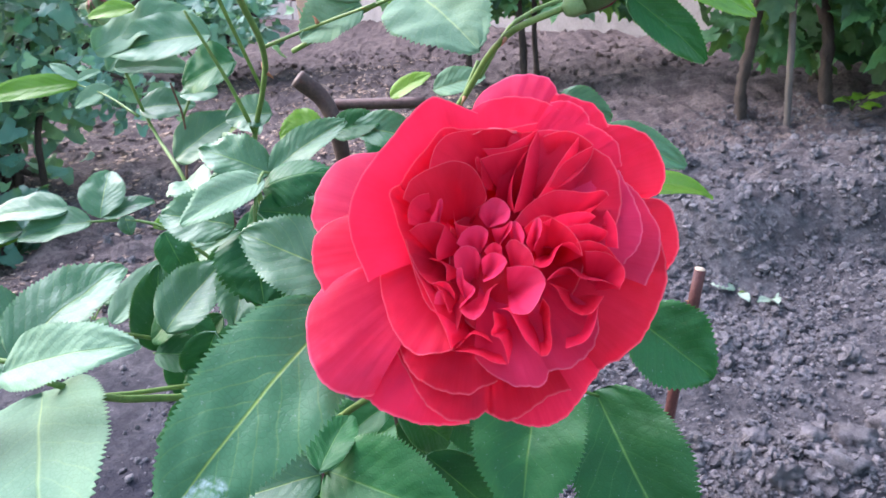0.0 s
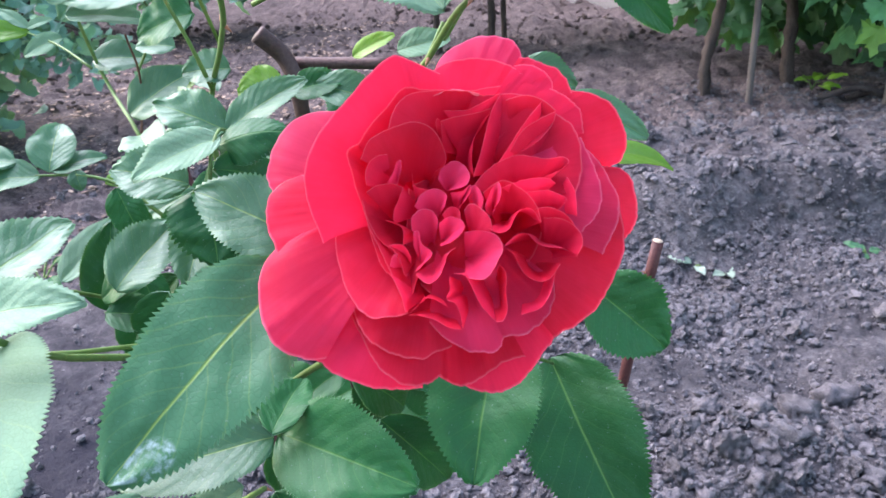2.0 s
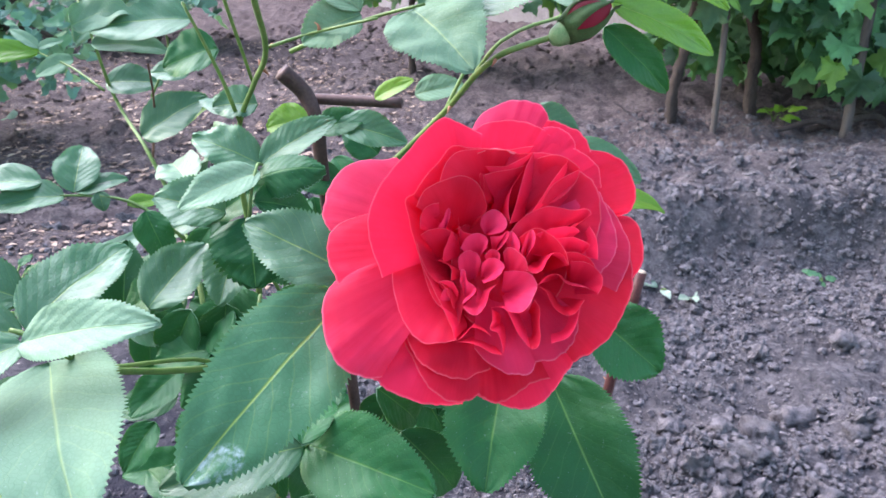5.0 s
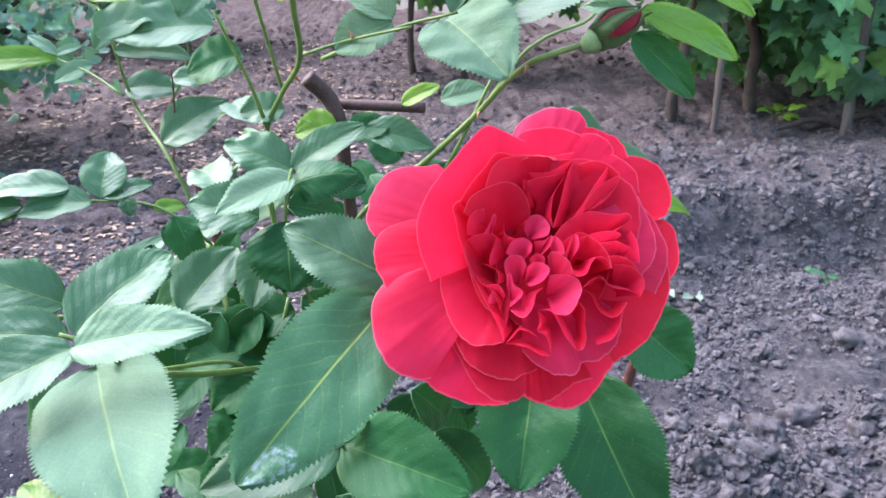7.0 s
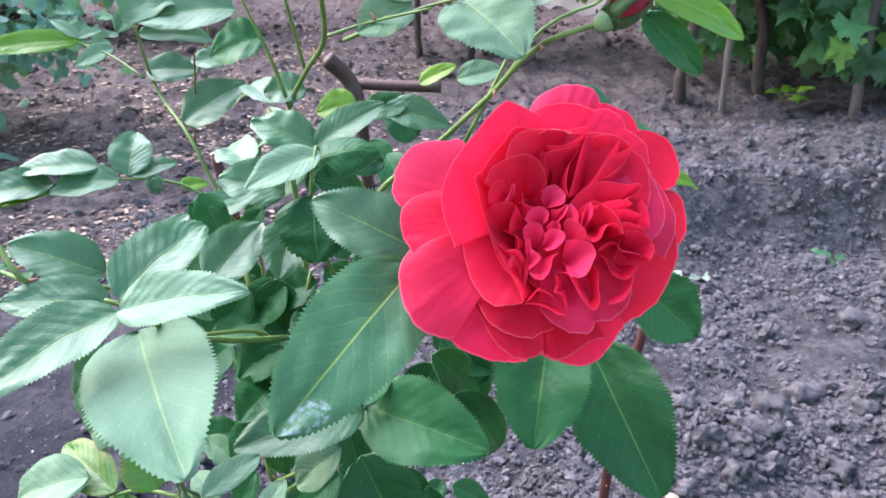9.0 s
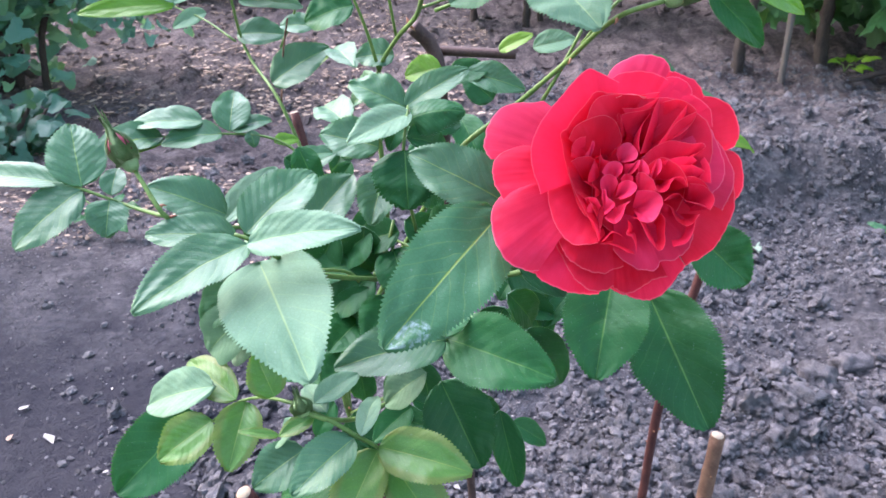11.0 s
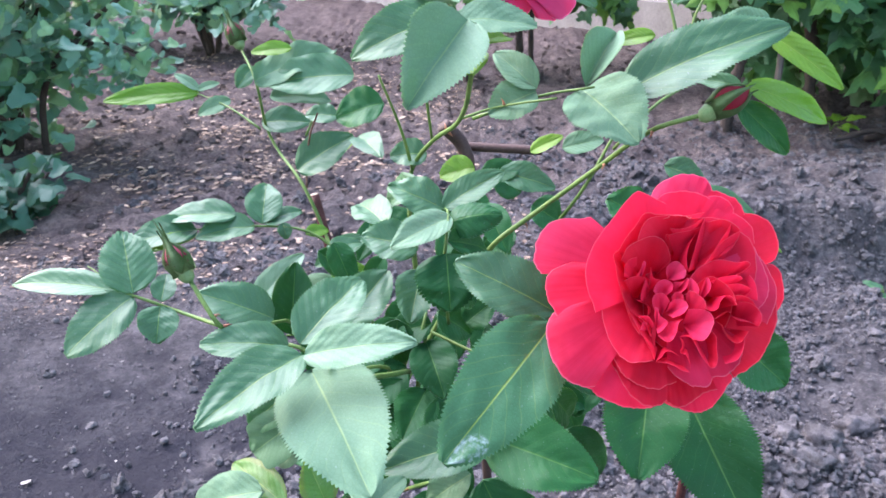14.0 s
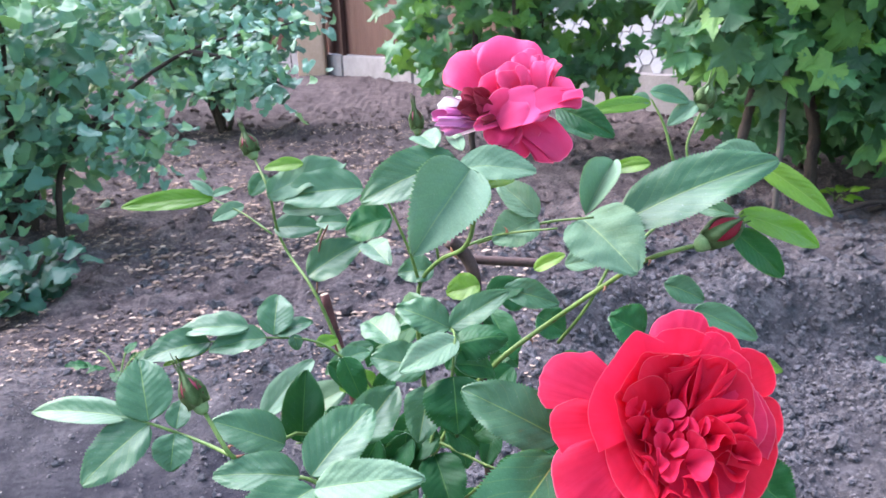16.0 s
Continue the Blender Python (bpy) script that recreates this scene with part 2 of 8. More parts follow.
def soil_material():
    m, nt, b = material("soil", 0.95, 0.15)
    co = nt.nodes.new("ShaderNodeTexCoord").outputs["Object"]
    big = noise_of(nt, 1.1, 3.0, co)
    mid = noise_of(nt, 9.0, 5.0, co, 0.65)
    fine = noise_of(nt, 70.0, 6.0, co, 0.7)
    grit = noise_of(nt, 320.0, 3.0, co)
    t = math_node(nt, "ADD", math_node(nt, "MULTIPLY", mid, 0.5), math_node(nt, "MULTIPLY", fine, 0.5))
    col = ramp(nt, t, (0.3, (0.028, 0.026, 0.032)), (0.48, (0.086, 0.080, 0.085)), (0.7, (0.23, 0.212, 0.22)))
    col = blend(nt, math_node(nt, "MULTIPLY", ramp(nt, big, (0.5, (0, 0, 0)), (0.75, (1, 1, 1))), 0.35), col, (0.10, 0.080, 0.075))
    sx = nt.nodes.new("ShaderNodeSeparateXYZ")
    link(nt, co, sx.inputs[0])
    far = math_node(nt, "ADD", sx.outputs[1], math_node(nt, "ADD", math_node(nt, "MULTIPLY", sx.outputs[0], -0.35), math_node(nt, "MULTIPLY", big, 0.9)))
    mulch = ramp(nt, math_node(nt, "MULTIPLY", far, 0.25), (0.45, (0, 0, 0)), (0.68, (1, 1, 1)))
    col = blend(nt, math_node(nt, "MULTIPLY", mulch, 0.75), col, ramp(nt, t, (0.36, (0.055, 0.042, 0.042)), (0.5, (0.145, 0.112, 0.108)), (0.64, (0.29, 0.228, 0.21))))
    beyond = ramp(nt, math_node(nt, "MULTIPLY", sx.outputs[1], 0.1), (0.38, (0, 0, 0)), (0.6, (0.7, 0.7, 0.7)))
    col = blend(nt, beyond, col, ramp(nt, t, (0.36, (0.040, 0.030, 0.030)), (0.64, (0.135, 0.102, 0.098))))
    chips = ramp(nt, noise_of(nt, 150.0, 1.0, co), (0.74, (0, 0, 0)), (0.77, (1, 1, 1)))
    col = blend(nt, math_node(nt, "MULTIPLY", chips, 0.5), col, (0.42, 0.36, 0.30))
    # Darker blue-grey along the left strip, fading out towards the back.
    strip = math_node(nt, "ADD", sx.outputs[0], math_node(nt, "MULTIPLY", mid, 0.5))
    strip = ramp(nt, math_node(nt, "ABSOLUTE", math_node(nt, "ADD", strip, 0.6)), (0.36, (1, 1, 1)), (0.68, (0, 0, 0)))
    strip_tone = math_node(nt, "MULTIPLY", strip, ramp(nt, math_node(nt, "MULTIPLY", math_node(nt, "ADD", sx.outputs[1], math_node(nt, "MULTIPLY", mid, 0.6)), 0.4), (0.5, (1, 1, 1)), (0.72, (0, 0, 0))))
    col = blend(nt, math_node(nt, "MULTIPLY", strip_tone, 0.9), col, (0.034, 0.033, 0.044))
    link(nt, col, b.inputs["Base Color"])
    h = math_node(nt, "ADD", math_node(nt, "MULTIPLY", mid, 0.8), math_node(nt, "ADD", fine, math_node(nt, "MULTIPLY", grit, 0.5)))
    bump(nt, b, h, 1.0, 0.016)
    return m


PETAL_LILAC = petal_material("rose_petal_lilac", (0.55, 0.07, 0.28), (0.80, 0.32, 0.58), (0.85, 0.6, 0.7), 0.2)
PETAL_WHITE = petal_material("rose_petal_pale", (0.62, 0.50, 0.55), (0.78, 0.68, 0.70), (0.8, 0.75, 0.75), 0.2)
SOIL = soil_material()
LITTER = litter_material()
PALE = speckled("pale_scrap", (0.22, 0.195, 0.18), (0.42, 0.38, 0.35), 60, 0.8, 0.3, 0.002)
BARK = speckled("bark", (0.028, 0.022, 0.020), (0.10, 0.075, 0.062), 22, 0.9, 0.9, 0.006, None, 0.0, (1, 1, 0.25))
STAKE = speckled("grey_wood", (0.06, 0.05, 0.045), (0.15, 0.125, 0.11), 18, 0.85, 0.5, 0.003, None, 0.0, (1, 1, 0.12))
# Dark and sunlit vine leaves: part of that contrast is put into the colours.
VINE = leaf_like("vine_leaf", (0.010, 0.046, 0.022), (0.125, 0.325, 0.125))
VINE_SUNLIT = leaf_like("sunlit_vine_leaf", (0.05, 0.18, 0.035), (0.24, 0.45, 0.09))
CURRANT = leaf_like("currant_leaf", (0.07, 0.19, 0.135), (0.185, 0.37, 0.27))
# Copy of the currant leaf with the shade near the ground in its colour.
CURRANT_SHADED = leaf_like("currant_leaf_shaded", (0.016, 0.070, 0.048), (0.045, 0.14, 0.092))
CURRANT_LIGHT = leaf_like("currant_leaf_light", (0.12, 0.30, 0.15), (0.30, 0.50, 0.26))
WILTED = leaf_material("wilted_leaf", (0.20, 0.28, 0.20), (0.34, 0.42, 0.33), (0.4, 0.45, 0.35), 0.7)
CONCRETE = speckled("concrete", (0.19, 0.175, 0.175), (0.33, 0.305, 0.30), 6, 0.9, 0.4, 0.004)
FENCE_PAINT = speckled("brown_paint", (0.085, 0.04, 0.032), (0.12, 0.06, 0.047), 3, 0.5, 0.1, 0.001)
FENCE_POST = speckled("dark_brown_paint", (0.06, 0.03, 0.025), (0.09, 0.045, 0.035), 3, 0.5, 0.1, 0.001)
# Warm low sun by the fence, put into a bright peach colour.
SUNLIT_PEACH = speckled("sunlit_peach", (0.62, 0.40, 0.26), (0.78, 0.56, 0.40), 4, 0.9, 0.3, 0.003)
PINE = speckled("orange_wood", (0.5, 0.24, 0.09), (0.65, 0.36, 0.16), 9, 0.7, 0.2, 0.002)
GROUT = speckled("grout", (0.24, 0.23, 0.24), (0.30, 0.29, 0.30), 8, 0.9, 0.3, 0.003)
TILE = speckled("white_tile", (0.34, 0.35, 0.39), (0.46, 0.47, 0.51), 5, 0.5, 0.1, 0.001)
CLOD = speckled("soil_clod", (0.046, 0.042, 0.046), (0.235, 0.216, 0.222), 60, 0.95, 0.9, 0.006)


# ---- shared builders ----
def part(name, bm, mat, parent=None, label="", smooth=True):
    me = bpy.data.meshes.new(name)
    if smooth:
        for f in bm.faces:
            f.smooth = True
    bm.to_mesh(me)
    bm.free()
    for k in (mat if isinstance(mat, (list, tuple)) else [mat]):
        me.materials.append(k)
    ob = new(name, me)
    if parent is not None:
        ob.parent = parent
        ob.matrix_parent_inverse = parent.matrix_world.inverted()
    return tagged(ob, label)


def smooth_line(points, n):
    """Catmull-Rom through the points."""
    p = [Vector(q) for q in points]
    if len(p) == 2:
        return [p[0].lerp(p[1], i / n) for i in range(n + 1)]
    p = [p[0] * 2 - p[1]] + p + [p[-1] * 2 - p[-2]]
    out = []
    for i in range(1, len(p) - 2):
        a, b, c, d = p[i - 1:i + 3]
        run = (c - b).length
        m0 = (c - a).normalized() * run
        m1 = (d - b).normalized() * run
        for k in range(n):
            t = k / n
            out.append(b * (2 * t ** 3 - 3 * t * t + 1) + m0 * (t ** 3 - 2 * t * t + t) + c * (3 * t * t - 2 * t ** 3) + m1 * (t ** 3 - t * t))
    return out + [p[-2]]


def tube(bm, points, r0, r1=None, sides=8, n=5, rough=0.0, index=0):
    """A tapering rod along a smooth line, closed at both ends."""
    r1 = r0 if r1 is None else r1
    line = smooth_line(points, n)
    rings, up = [], None
    for i, q in enumerate(line):
        d = (line[min(i + 1, len(line) - 1)] - line[max(i - 1, 0)]).normalized()
        if up is None:
            up = d.orthogonal()
        up = (up - d * up.dot(d)).normalized()
        w = d.cross(up)
        r = r0 + (r1 - r0) * i / (len(line) - 1)
        ring = []
        for k in range(sides):
            a = 2 * math.pi * k / sides
            s = r * (1 + rough * noise.noise(q * 60 + Vector((k * 0.7, 0, 0))))
            ring.append(bm.verts.new(q + up * math.cos(a) * s + w * math.sin(a) * s))
        rings.append(ring)
    for a, b in zip(rings, rings[1:]):
        for k in range(sides):
            f = bm.faces.new((a[k], a[(k + 1) % sides], b[(k + 1) % sides], b[k]))
            f.material_index = index
    bm.faces.new(rings[0][::-1]).material_index = index
    bm.faces.new(rings[-1]).material_index = index
    return rings


def blade(name, base, tip, face, width, parent, mats, fold=0.25, bend=0.1, wave=0.04, widest=0.42, teeth=18, seed=0, curl=0.0, thick=0.0003, blunt=0.8, label=""):
    """A leaf blade: midrib from base to tip, upper side towards face, saw-toothed rim, folded on the midrib,
    bent along its length; the upper and lower sheet have materials of their own."""
    base, tip, face = Vector(base), Vector(tip), Vector(face)
    run = tip - base
    length = run.length
    d = run.normalized()
    up = (face - d * face.dot(d)).normalized()
    side = d.cross(up)
    rows, half = max(teeth, 16) * 2, 7
    rnd = random.Random(seed)
    ph = [rnd.uniform(0, 6.28) for _ in range(4)]
    pw = math.log(0.5) / math.log(widest)
    bm = bmesh.new()
    uvl = bm.loops.layers.uv.new("UVMap")
    sheets = []
    for sheet in (0, 1):
        grid = []
        for i in range(rows + 1):
            u = i / rows
            x = u ** pw
            w = math.sin(math.pi * x) ** (blunt * 0.86) * (1 - 0.12 * u - 0.30 * max(0, u - 0.72)) * width * 0.54
            w *= 1 + 0.045 * math.sin(u * 11 + ph[1]) * u + 0.03 * noise.noise(Vector((u * 9, seed, 0)))
            saw = 1 + ((0.052 + 0.030 * noise.noise(Vector((u * 31, seed, 5)))) if i % 2 else -0.032) * min(1, 6 * u)
            lift = bend * length * (4 * u * (1 - u)) + curl * length * u * u
            mid = base + d * (u * length) + up * lift
            row = []
            for j in range(-half, half + 1):
                v = j / half
                a = abs(v)
                out = w * v * (saw if a == 1 else 1)
                h = 0.85 * fold * w * a ** 1.12 + wave * width * a * math.sin(u * 9 + ph[0] + (2.2 if v > 0 else 0) + ph[1]) + wave * 0.4 * width * a * math.sin(u * 23 + ph[2] + v * 2)
                h += 0.020 * width * a ** 0.5 * (1 - a * a) * abs(math.sin(3.1416 * (u * 9 - a * 2.6) + 0.4 * ph[3])) + 0.040 * width * noise.noise(Vector((u * 4, v * 2.4, seed))) - 0.05 * width * max(0, a - 0.7) ** 2 * 4
                fwd = (0.9 if a == 1 and i % 2 else 0) * length / rows
                p = mid + side * out * (1 - 0.12 * fold) + up * (h - sheet * thick) + d * fwd
                row.append((bm.verts.new(p), u, (v + 1) / 2))
            grid.append(row)
        sheets.append(grid)
        for i in range(rows):
            for j in range(2 * half):
                q = [grid[i][j], grid[i][j + 1], grid[i + 1][j + 1], grid[i + 1][j]]
                if sheet:
                    q.reverse()
                f = bm.faces.new([k[0] for k in q])
                f.material_index = sheet
                for lp, k in zip(f.loops, q):
                    lp[uvl].uv = (k[1], k[2])
    return part(name, bm, mats, parent, label)


def petal(name, base, tip, face, width, parent, mats, bend=0.15, cup=0.2, ruffle=0.05, waves=2.0, rim=0.0, seed=0, tail=0.35, notch=0.0, thick=0.0003, arc=0.85, label=""):
    """A petal: from its base to the middle of its rim, inner side towards face; cup bows it across, bend along, rim rolls
    the outer edge back, ruffle waves it, notch dents the rim's middle."""
    base, tip, face = Vector(base), Vector(tip), Vector(face)
    run = tip - base
    length = run.length
    d = run.normalized()
    up = (face - d * face.dot(d)).normalized()
    side = d.cross(up)
    rnd = random.Random(seed)
    ph = [rnd.uniform(0, 6.28) for _ in range(4)]
    rows, half = 16, 10
    bm = bmesh.new()
    uvl = bm.loops.layers.uv.new("UVMap")
    for sheet in (0, 1):
        grid = []
        for i in range(rows + 1):
            s = i / rows
            w = width / 2 * (tail + (1 - tail) * math.sin(min(1, s * 1.25) * math.pi / 2))
            row = []
            for j in range(-half, half + 1):
                v = j / half
                ang = v * 1.5
                back = (1 - math.cos(ang)) * s ** 1.5
                x = math.sin(ang) * w * (1 - 0.06 * abs(v) ** 6 * s)
                y = length * s * (1 - notch * s * math.exp(-(v * 5) ** 2)) - back * min(w * arc, length * 0.7 * arc)
                y += ruffle * 0.35 * width * s ** 3 * math.sin(v * waves * 4.3 + ph[3])
                h = bend * length * 4 * s * (1 - s) * 0.5 + cup * width * 0.5 * v * v * (0.3 + 0.7 * s)
                h += ruffle * width * s ** 2 * math.sin(v * waves * 3.1 + ph[0] + s * 1.5) + ruffle * 0.25 * width * s ** 3 * math.sin(v * waves * 7.3 + ph[1])
                y += 0.02 * width * s ** 6 * noise.noise(Vector((v * 4.5, ph[0] * 9, ph[1])))
                h += 0.005 * width * s ** 4 * math.sin(v * 17 + ph[2]) + 0.02 * width * s * noise.noise(Vector((v * 2.2, s * 2.5, ph[2] * 7)))
                h -= rim * length * max(0, s - 0.6) ** 2 * 6
                p = base + d * y + side * x + up * (h - sheet * thick)
                e = max(s, abs(v) * (0.55 + 0.45 * s))
                row.append((bm.verts.new(p), e, (v + 1) / 2))
            grid.append(row)
        for i in range(rows):
            for j in range(2 * half):
                q = [grid[i][j], grid[i][j + 1], grid[i + 1][j + 1], grid[i + 1][j]]
                if sheet:
                    q.reverse()
                f = bm.faces.new([k[0] for k in q])
                f.material_index = min(sheet, len(mats) - 1)
                for lp, k in zip(f.loops, q):
                    lp[uvl].uv = (k[1], k[2])
    return part(name, bm, mats, parent, label)


# ---- ground ----
def ground_height(x, y):
    """Dug garden soil: a smooth trodden strip beside the bush, a bank behind it, lumps all over."""
    z = 0.05 * noise.noise(Vector((x * 0.7, y * 0.7, 0.3))) + 0.02 * noise.noise(Vector((x * 2.3, y * 2.3, 5)))
    bank = 0.5 + 0.5 * math.tanh((y - 1.66 - 0.05 * math.sin(x * 2.5) + 0.08 * noise.noise(Vector((x * 4, y * 4, 2)))) * 15)
    right = 0.5 + 0.5 * math.tanh((x - 0.25) * 3)
    back = min(1, max(0, (y - 1.95) / 0.7))
    z += (0.20 * (bank - 0.5) - 0.11 * back * back * (3 - 2 * back)) * right
    lumps = 1 if x > -0.3 else max(0.25, 1 + (x + 0.3) * 1.6)
    lumps = max(lumps, min(1, y - 1.4))
    q = Vector((x * 7, y * 7, 1))
    if abs(x) < 12 and abs(y) < 14:
        z += lumps * 0.045 * abs(noise.noise(Vector((x * 3.1, y * 3.6, 8)))) + (0.03 if y > 1.6 else 0.012) * noise.noise(Vector((x * 4.5, y * 5.2, 3)))
        z += (0.04 if y > 2.0 else 0.0) * abs(noise.noise(Vector((x * 11, y * 11, 6))))
    z += lumps * (0.020 * noise.noise(q) + 0.016 * abs(noise.noise(q * 2.1)))
    if -3 < x < 4 and 0 < y < 6:
        z += lumps * (0.012 * abs(noise.noise(q * 4.3)) + 0.007 * abs(noise.noise(q * 9.1)) + 0.003 * noise.noise(q * 19))
    return z


def build_ground():
    def axis(lo, hi, near_lo, near_hi, step, grow, ahead):
        v = list(np.arange(near_lo, near_hi, step))
        a, s = near_lo, step
        while a > lo:
            s *= grow
            a -= s
            v.insert(0, a)
        a, s = near_hi, step
        while a < hi:
            s *= ahead
            a += s
            v.append(a)
        return v
    xs = axis(-400, 400, -1.1, 1.5, 0.0095, 1.035, 1.035)
    ys = axis(-400, 400, 0.45, 2.1, 0.0095, 1.08, 1.03)
    verts = [(x, y, ground_height(x, y)) for y in ys for x in xs]
    w = len(xs)
    faces = [(j * w + i, j * w + i + 1, (j + 1) * w + i + 1, (j + 1) * w + i) for j in range(len(ys) - 1) for i in range(w - 1)]
    me = bpy.data.meshes.new("ground")
    me.from_pydata(verts, [], faces)
    me.polygons.foreach_set("use_smooth", [True] * len(faces))
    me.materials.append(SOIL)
    return tagged(new("ground", me), "dug grey-brown garden soil with clods", "ground", kind="structure")


ground = build_ground()


# ---- the red rose in full bloom ----
PETAL_KINDS = dict(R=PETAL, L=PETAL_SHEEN, F=PETAL_FOLD)
bush = tagged(new("rose_bush"), "garden rose bush with red blooms and serrated leaves", "rose bush")
bloom_at = pose(0.0052, 0.2064, 0.6401, 55.1, -0.5, -8.6)
bm = bmesh.new()
tube(bm, [bloom_at @ Vector((0, 0, -0.006)), bloom_at @ Vector((0, 0, -0.002)), bloom_at @ Vector((0, 0, 0.000))], 0.005, 0.004, 10)
bloom = part("rose_bloom", bm, SEPAL, bush, "large fully open red rose")


def dome(x, y):
    """The bloom's rounded face, in millimetres along its own axes."""
    return 29.5 - 0.15 * x - 0.116 * y - 0.0091 * x * x - 0.0061 * y * y


def petal_sheet(grid, kind, thick=0.00035):
    """A petal from rows of (place in millimetres, u, v) on the bloom's axes, a thin sheet with two sides."""
    bm = bmesh.new()
    uvl = bm.loops.layers.uv.new("UVMap")
    rows = [[(bm.verts.new(bloom_at @ (p / 1000)), u, v) for p, u, v in row] for row in grid]
    for a, b in zip(rows, rows[1:]):
        for j in range(len(a) - 1):
            q = [a[j], a[j + 1], b[j + 1], b[j]]
            f = bm.faces.new([k[0] for k in q])
            for lp, k in zip(f.loops, q):
                lp[uvl].uv = (k[1], k[2])
    bmesh.ops.solidify(bm, geom=bm.faces[:], thickness=thick)
    for e in bm.edges:
        e.smooth = len(e.link_faces) == 2 and e.link_faces[0].normal.dot(e.link_faces[1].normal) > 0.3
    part("petal", bm, PETAL_KINDS[kind], bloom)


def broad_petal(rim, kind, sink=21.0, roll=0.4, ruffle=1.0):
    """A wide petal fanning from the bloom's foot to its rim; it follows the bloom's face near the rim and dives to the
    foot below the petals in front of it; the rim is uneven and rolls back a little."""
    line = smooth_line(rim, 7)
    last = len(line) - 1
    seed = rim[0][0] * 3.1 + rim[-1][1]
    rows = 22
    grid = []
    proud = [p.z - dome(p.x, p.y) for p in line]
    mean = sum(proud) / len(proud)
    for i in range(rows + 1):
        s = (i / rows) ** 0.8
        row = []
        for j, p in enumerate(line):
            k = j / last
            reach = s * (1 + 0.012 * noise.noise(Vector((k * 9, seed, 1))) + 0.008 * noise.noise(Vector((k * 26, seed, 2))))
            x, y = p.x * reach, p.y * reach
            z = dome(x, y) + mean + (proud[j] - mean) * s ** 4 - sink * (1 - s)
            w = min(1, s / 0.55)
            w = w * w * (3 - 2 * w)
            z = z * w
            z += ruffle * s * s * (0.9 * noise.noise(Vector((x * 0.09, y * 0.09, seed))) + 0.5 * s ** 4 * noise.noise(Vector((x * 0.3, y * 0.3, seed))))
            z -= roll * max(0, s - 0.86) ** 2 * 55
            z += 0.35 * math.sin(k * 3.14) ** 2 * math.sin(s * 6 + seed)
            row.append((Vector((x, y, z)), s, k))
        grid.append(row)
    petal_sheet(grid, kind)


def fold_petal(rim, foot, drop, reach, bulge, kind):
    """An inner petal seen on its edge: a thin wavy rim, the blade falling from it towards its foot deep in the cup."""
    line = smooth_line(rim, 5)
    rows, last = 9, len(line) - 1
    grid = []
    for i in range(rows + 1):
        s = i / rows
        row = []
        for j, p in enumerate(line):
            k = j / last
            w = noise.noise(Vector((p.x * 0.5, p.y * 0.5, p.z)))
            x = p.x + (foot[0] - p.x) * reach * s
            y = p.y + (foot[1] - p.y) * reach * s
            z = p.z - drop * 1.5 * s ** 1.1 - 0.8 * (2 * k - 1) ** 4 + bulge * 0.7 * math.sin(math.pi * s) + 0.6 * w * (1 - s)
            row.append((Vector((x, y, z)), 1 - 0.6 * s, k))
        grid.append(row)
    petal_sheet(grid, kind)


broad_petal([(-3.7, 40.2, 5.9), (-0.6, 45.7, 6.1), (4.6, 49.3, 6.4), (10.5, 50.8, 6.7), (16.3, 50.3, 6.9), (20.6, 48.2, 7.1), (22.1, 43.7, 7.4), (22.5, 39.3, 7.2)], 'L')
broad_petal([(21.7, 43.4, 8.0), (24.8, 42.8, 7.6), (27.8, 42.0, 6.9), (31.9, 40.9, 5.7), (35.0, 37.7, 4.4), (36.7, 33.2, 3.3)], 'R')
broad_petal([(30.4, 35.3, 4.9), (37.2, 35.0, 2.7), (42.0, 34.8, 1.0), (47.3, 32.5, -1.3), (50.7, 27.8, -3.4), (51.9, 21.3, -5.1), (50.3, 16.4, -5.7), (47.3, 14.3, -5.1)], 'R')
broad_petal([(45.7, 14.4, -6.0), (49.4, 14.8, -7.1), (52.8, 13.0, -8.4), (54.8, 8.4, -9.8), (55.5, 3.4, -10.6), (54.2, -1.9, -10.7), (51.6, -6.3, -10.3)], 'R')
broad_petal([(49.3, 5.8, -5.3), (50.4, -1.7, -6.0), (50.6, -9.1, -6.2), (48.5, -16.4, -5.7), (45.3, -22.4, -4.7), (41.2, -28.1, -3.5), (35.8, -32.4, -1.8), (30.3, -35.5, -0.1)], 'R')
broad_petal([(39.0, 17.1, 4.9), (42.5, 14.7, 3.3), (45.7, 9.8, 1.9), (48.2, 4.9, 1.0), (48.9, -0.8, 1.0), (46.9, -7.4, 2.1), (43.7, -13.1, 3.4)], 'L')
broad_petal([(38.1, 18.5, 9.7), (40.2, 13.8, 8.7), (42.6, 8.1, 8.0), (43.5, 1.5, 8.6), (41.7, -4.3, 10.2), (38.0, -8.9, 12.3)], 'L')
broad_petal([(24.1, 36.2, 10.0), (28.8, 34.3, 8.8), (32.6, 32.6, 7.9), (36.4, 29.7, 6.9), (38.8, 26.1, 6.1), (39.1, 20.6, 5.8)], 'R')
broad_petal([(20.3, 40.0, 10.1), (23.5, 40.6, 9.6), (27.1, 39.5, 8.7), (29.7, 37.6, 7.8), (31.0, 34.7, 7.4), (30.2, 31.8, 7.9)], 'R')
broad_petal([(-2.4, 36.6, 15.3), (0.2, 39.0, 14.7), (4.5, 40.8, 13.9), (10.0, 41.5, 12.8), (15.6, 41.0, 11.7), (20.3, 38.7, 10.9), (23.8, 35.1, 10.2), (25.5, 31.2, 10.2)], 'R')
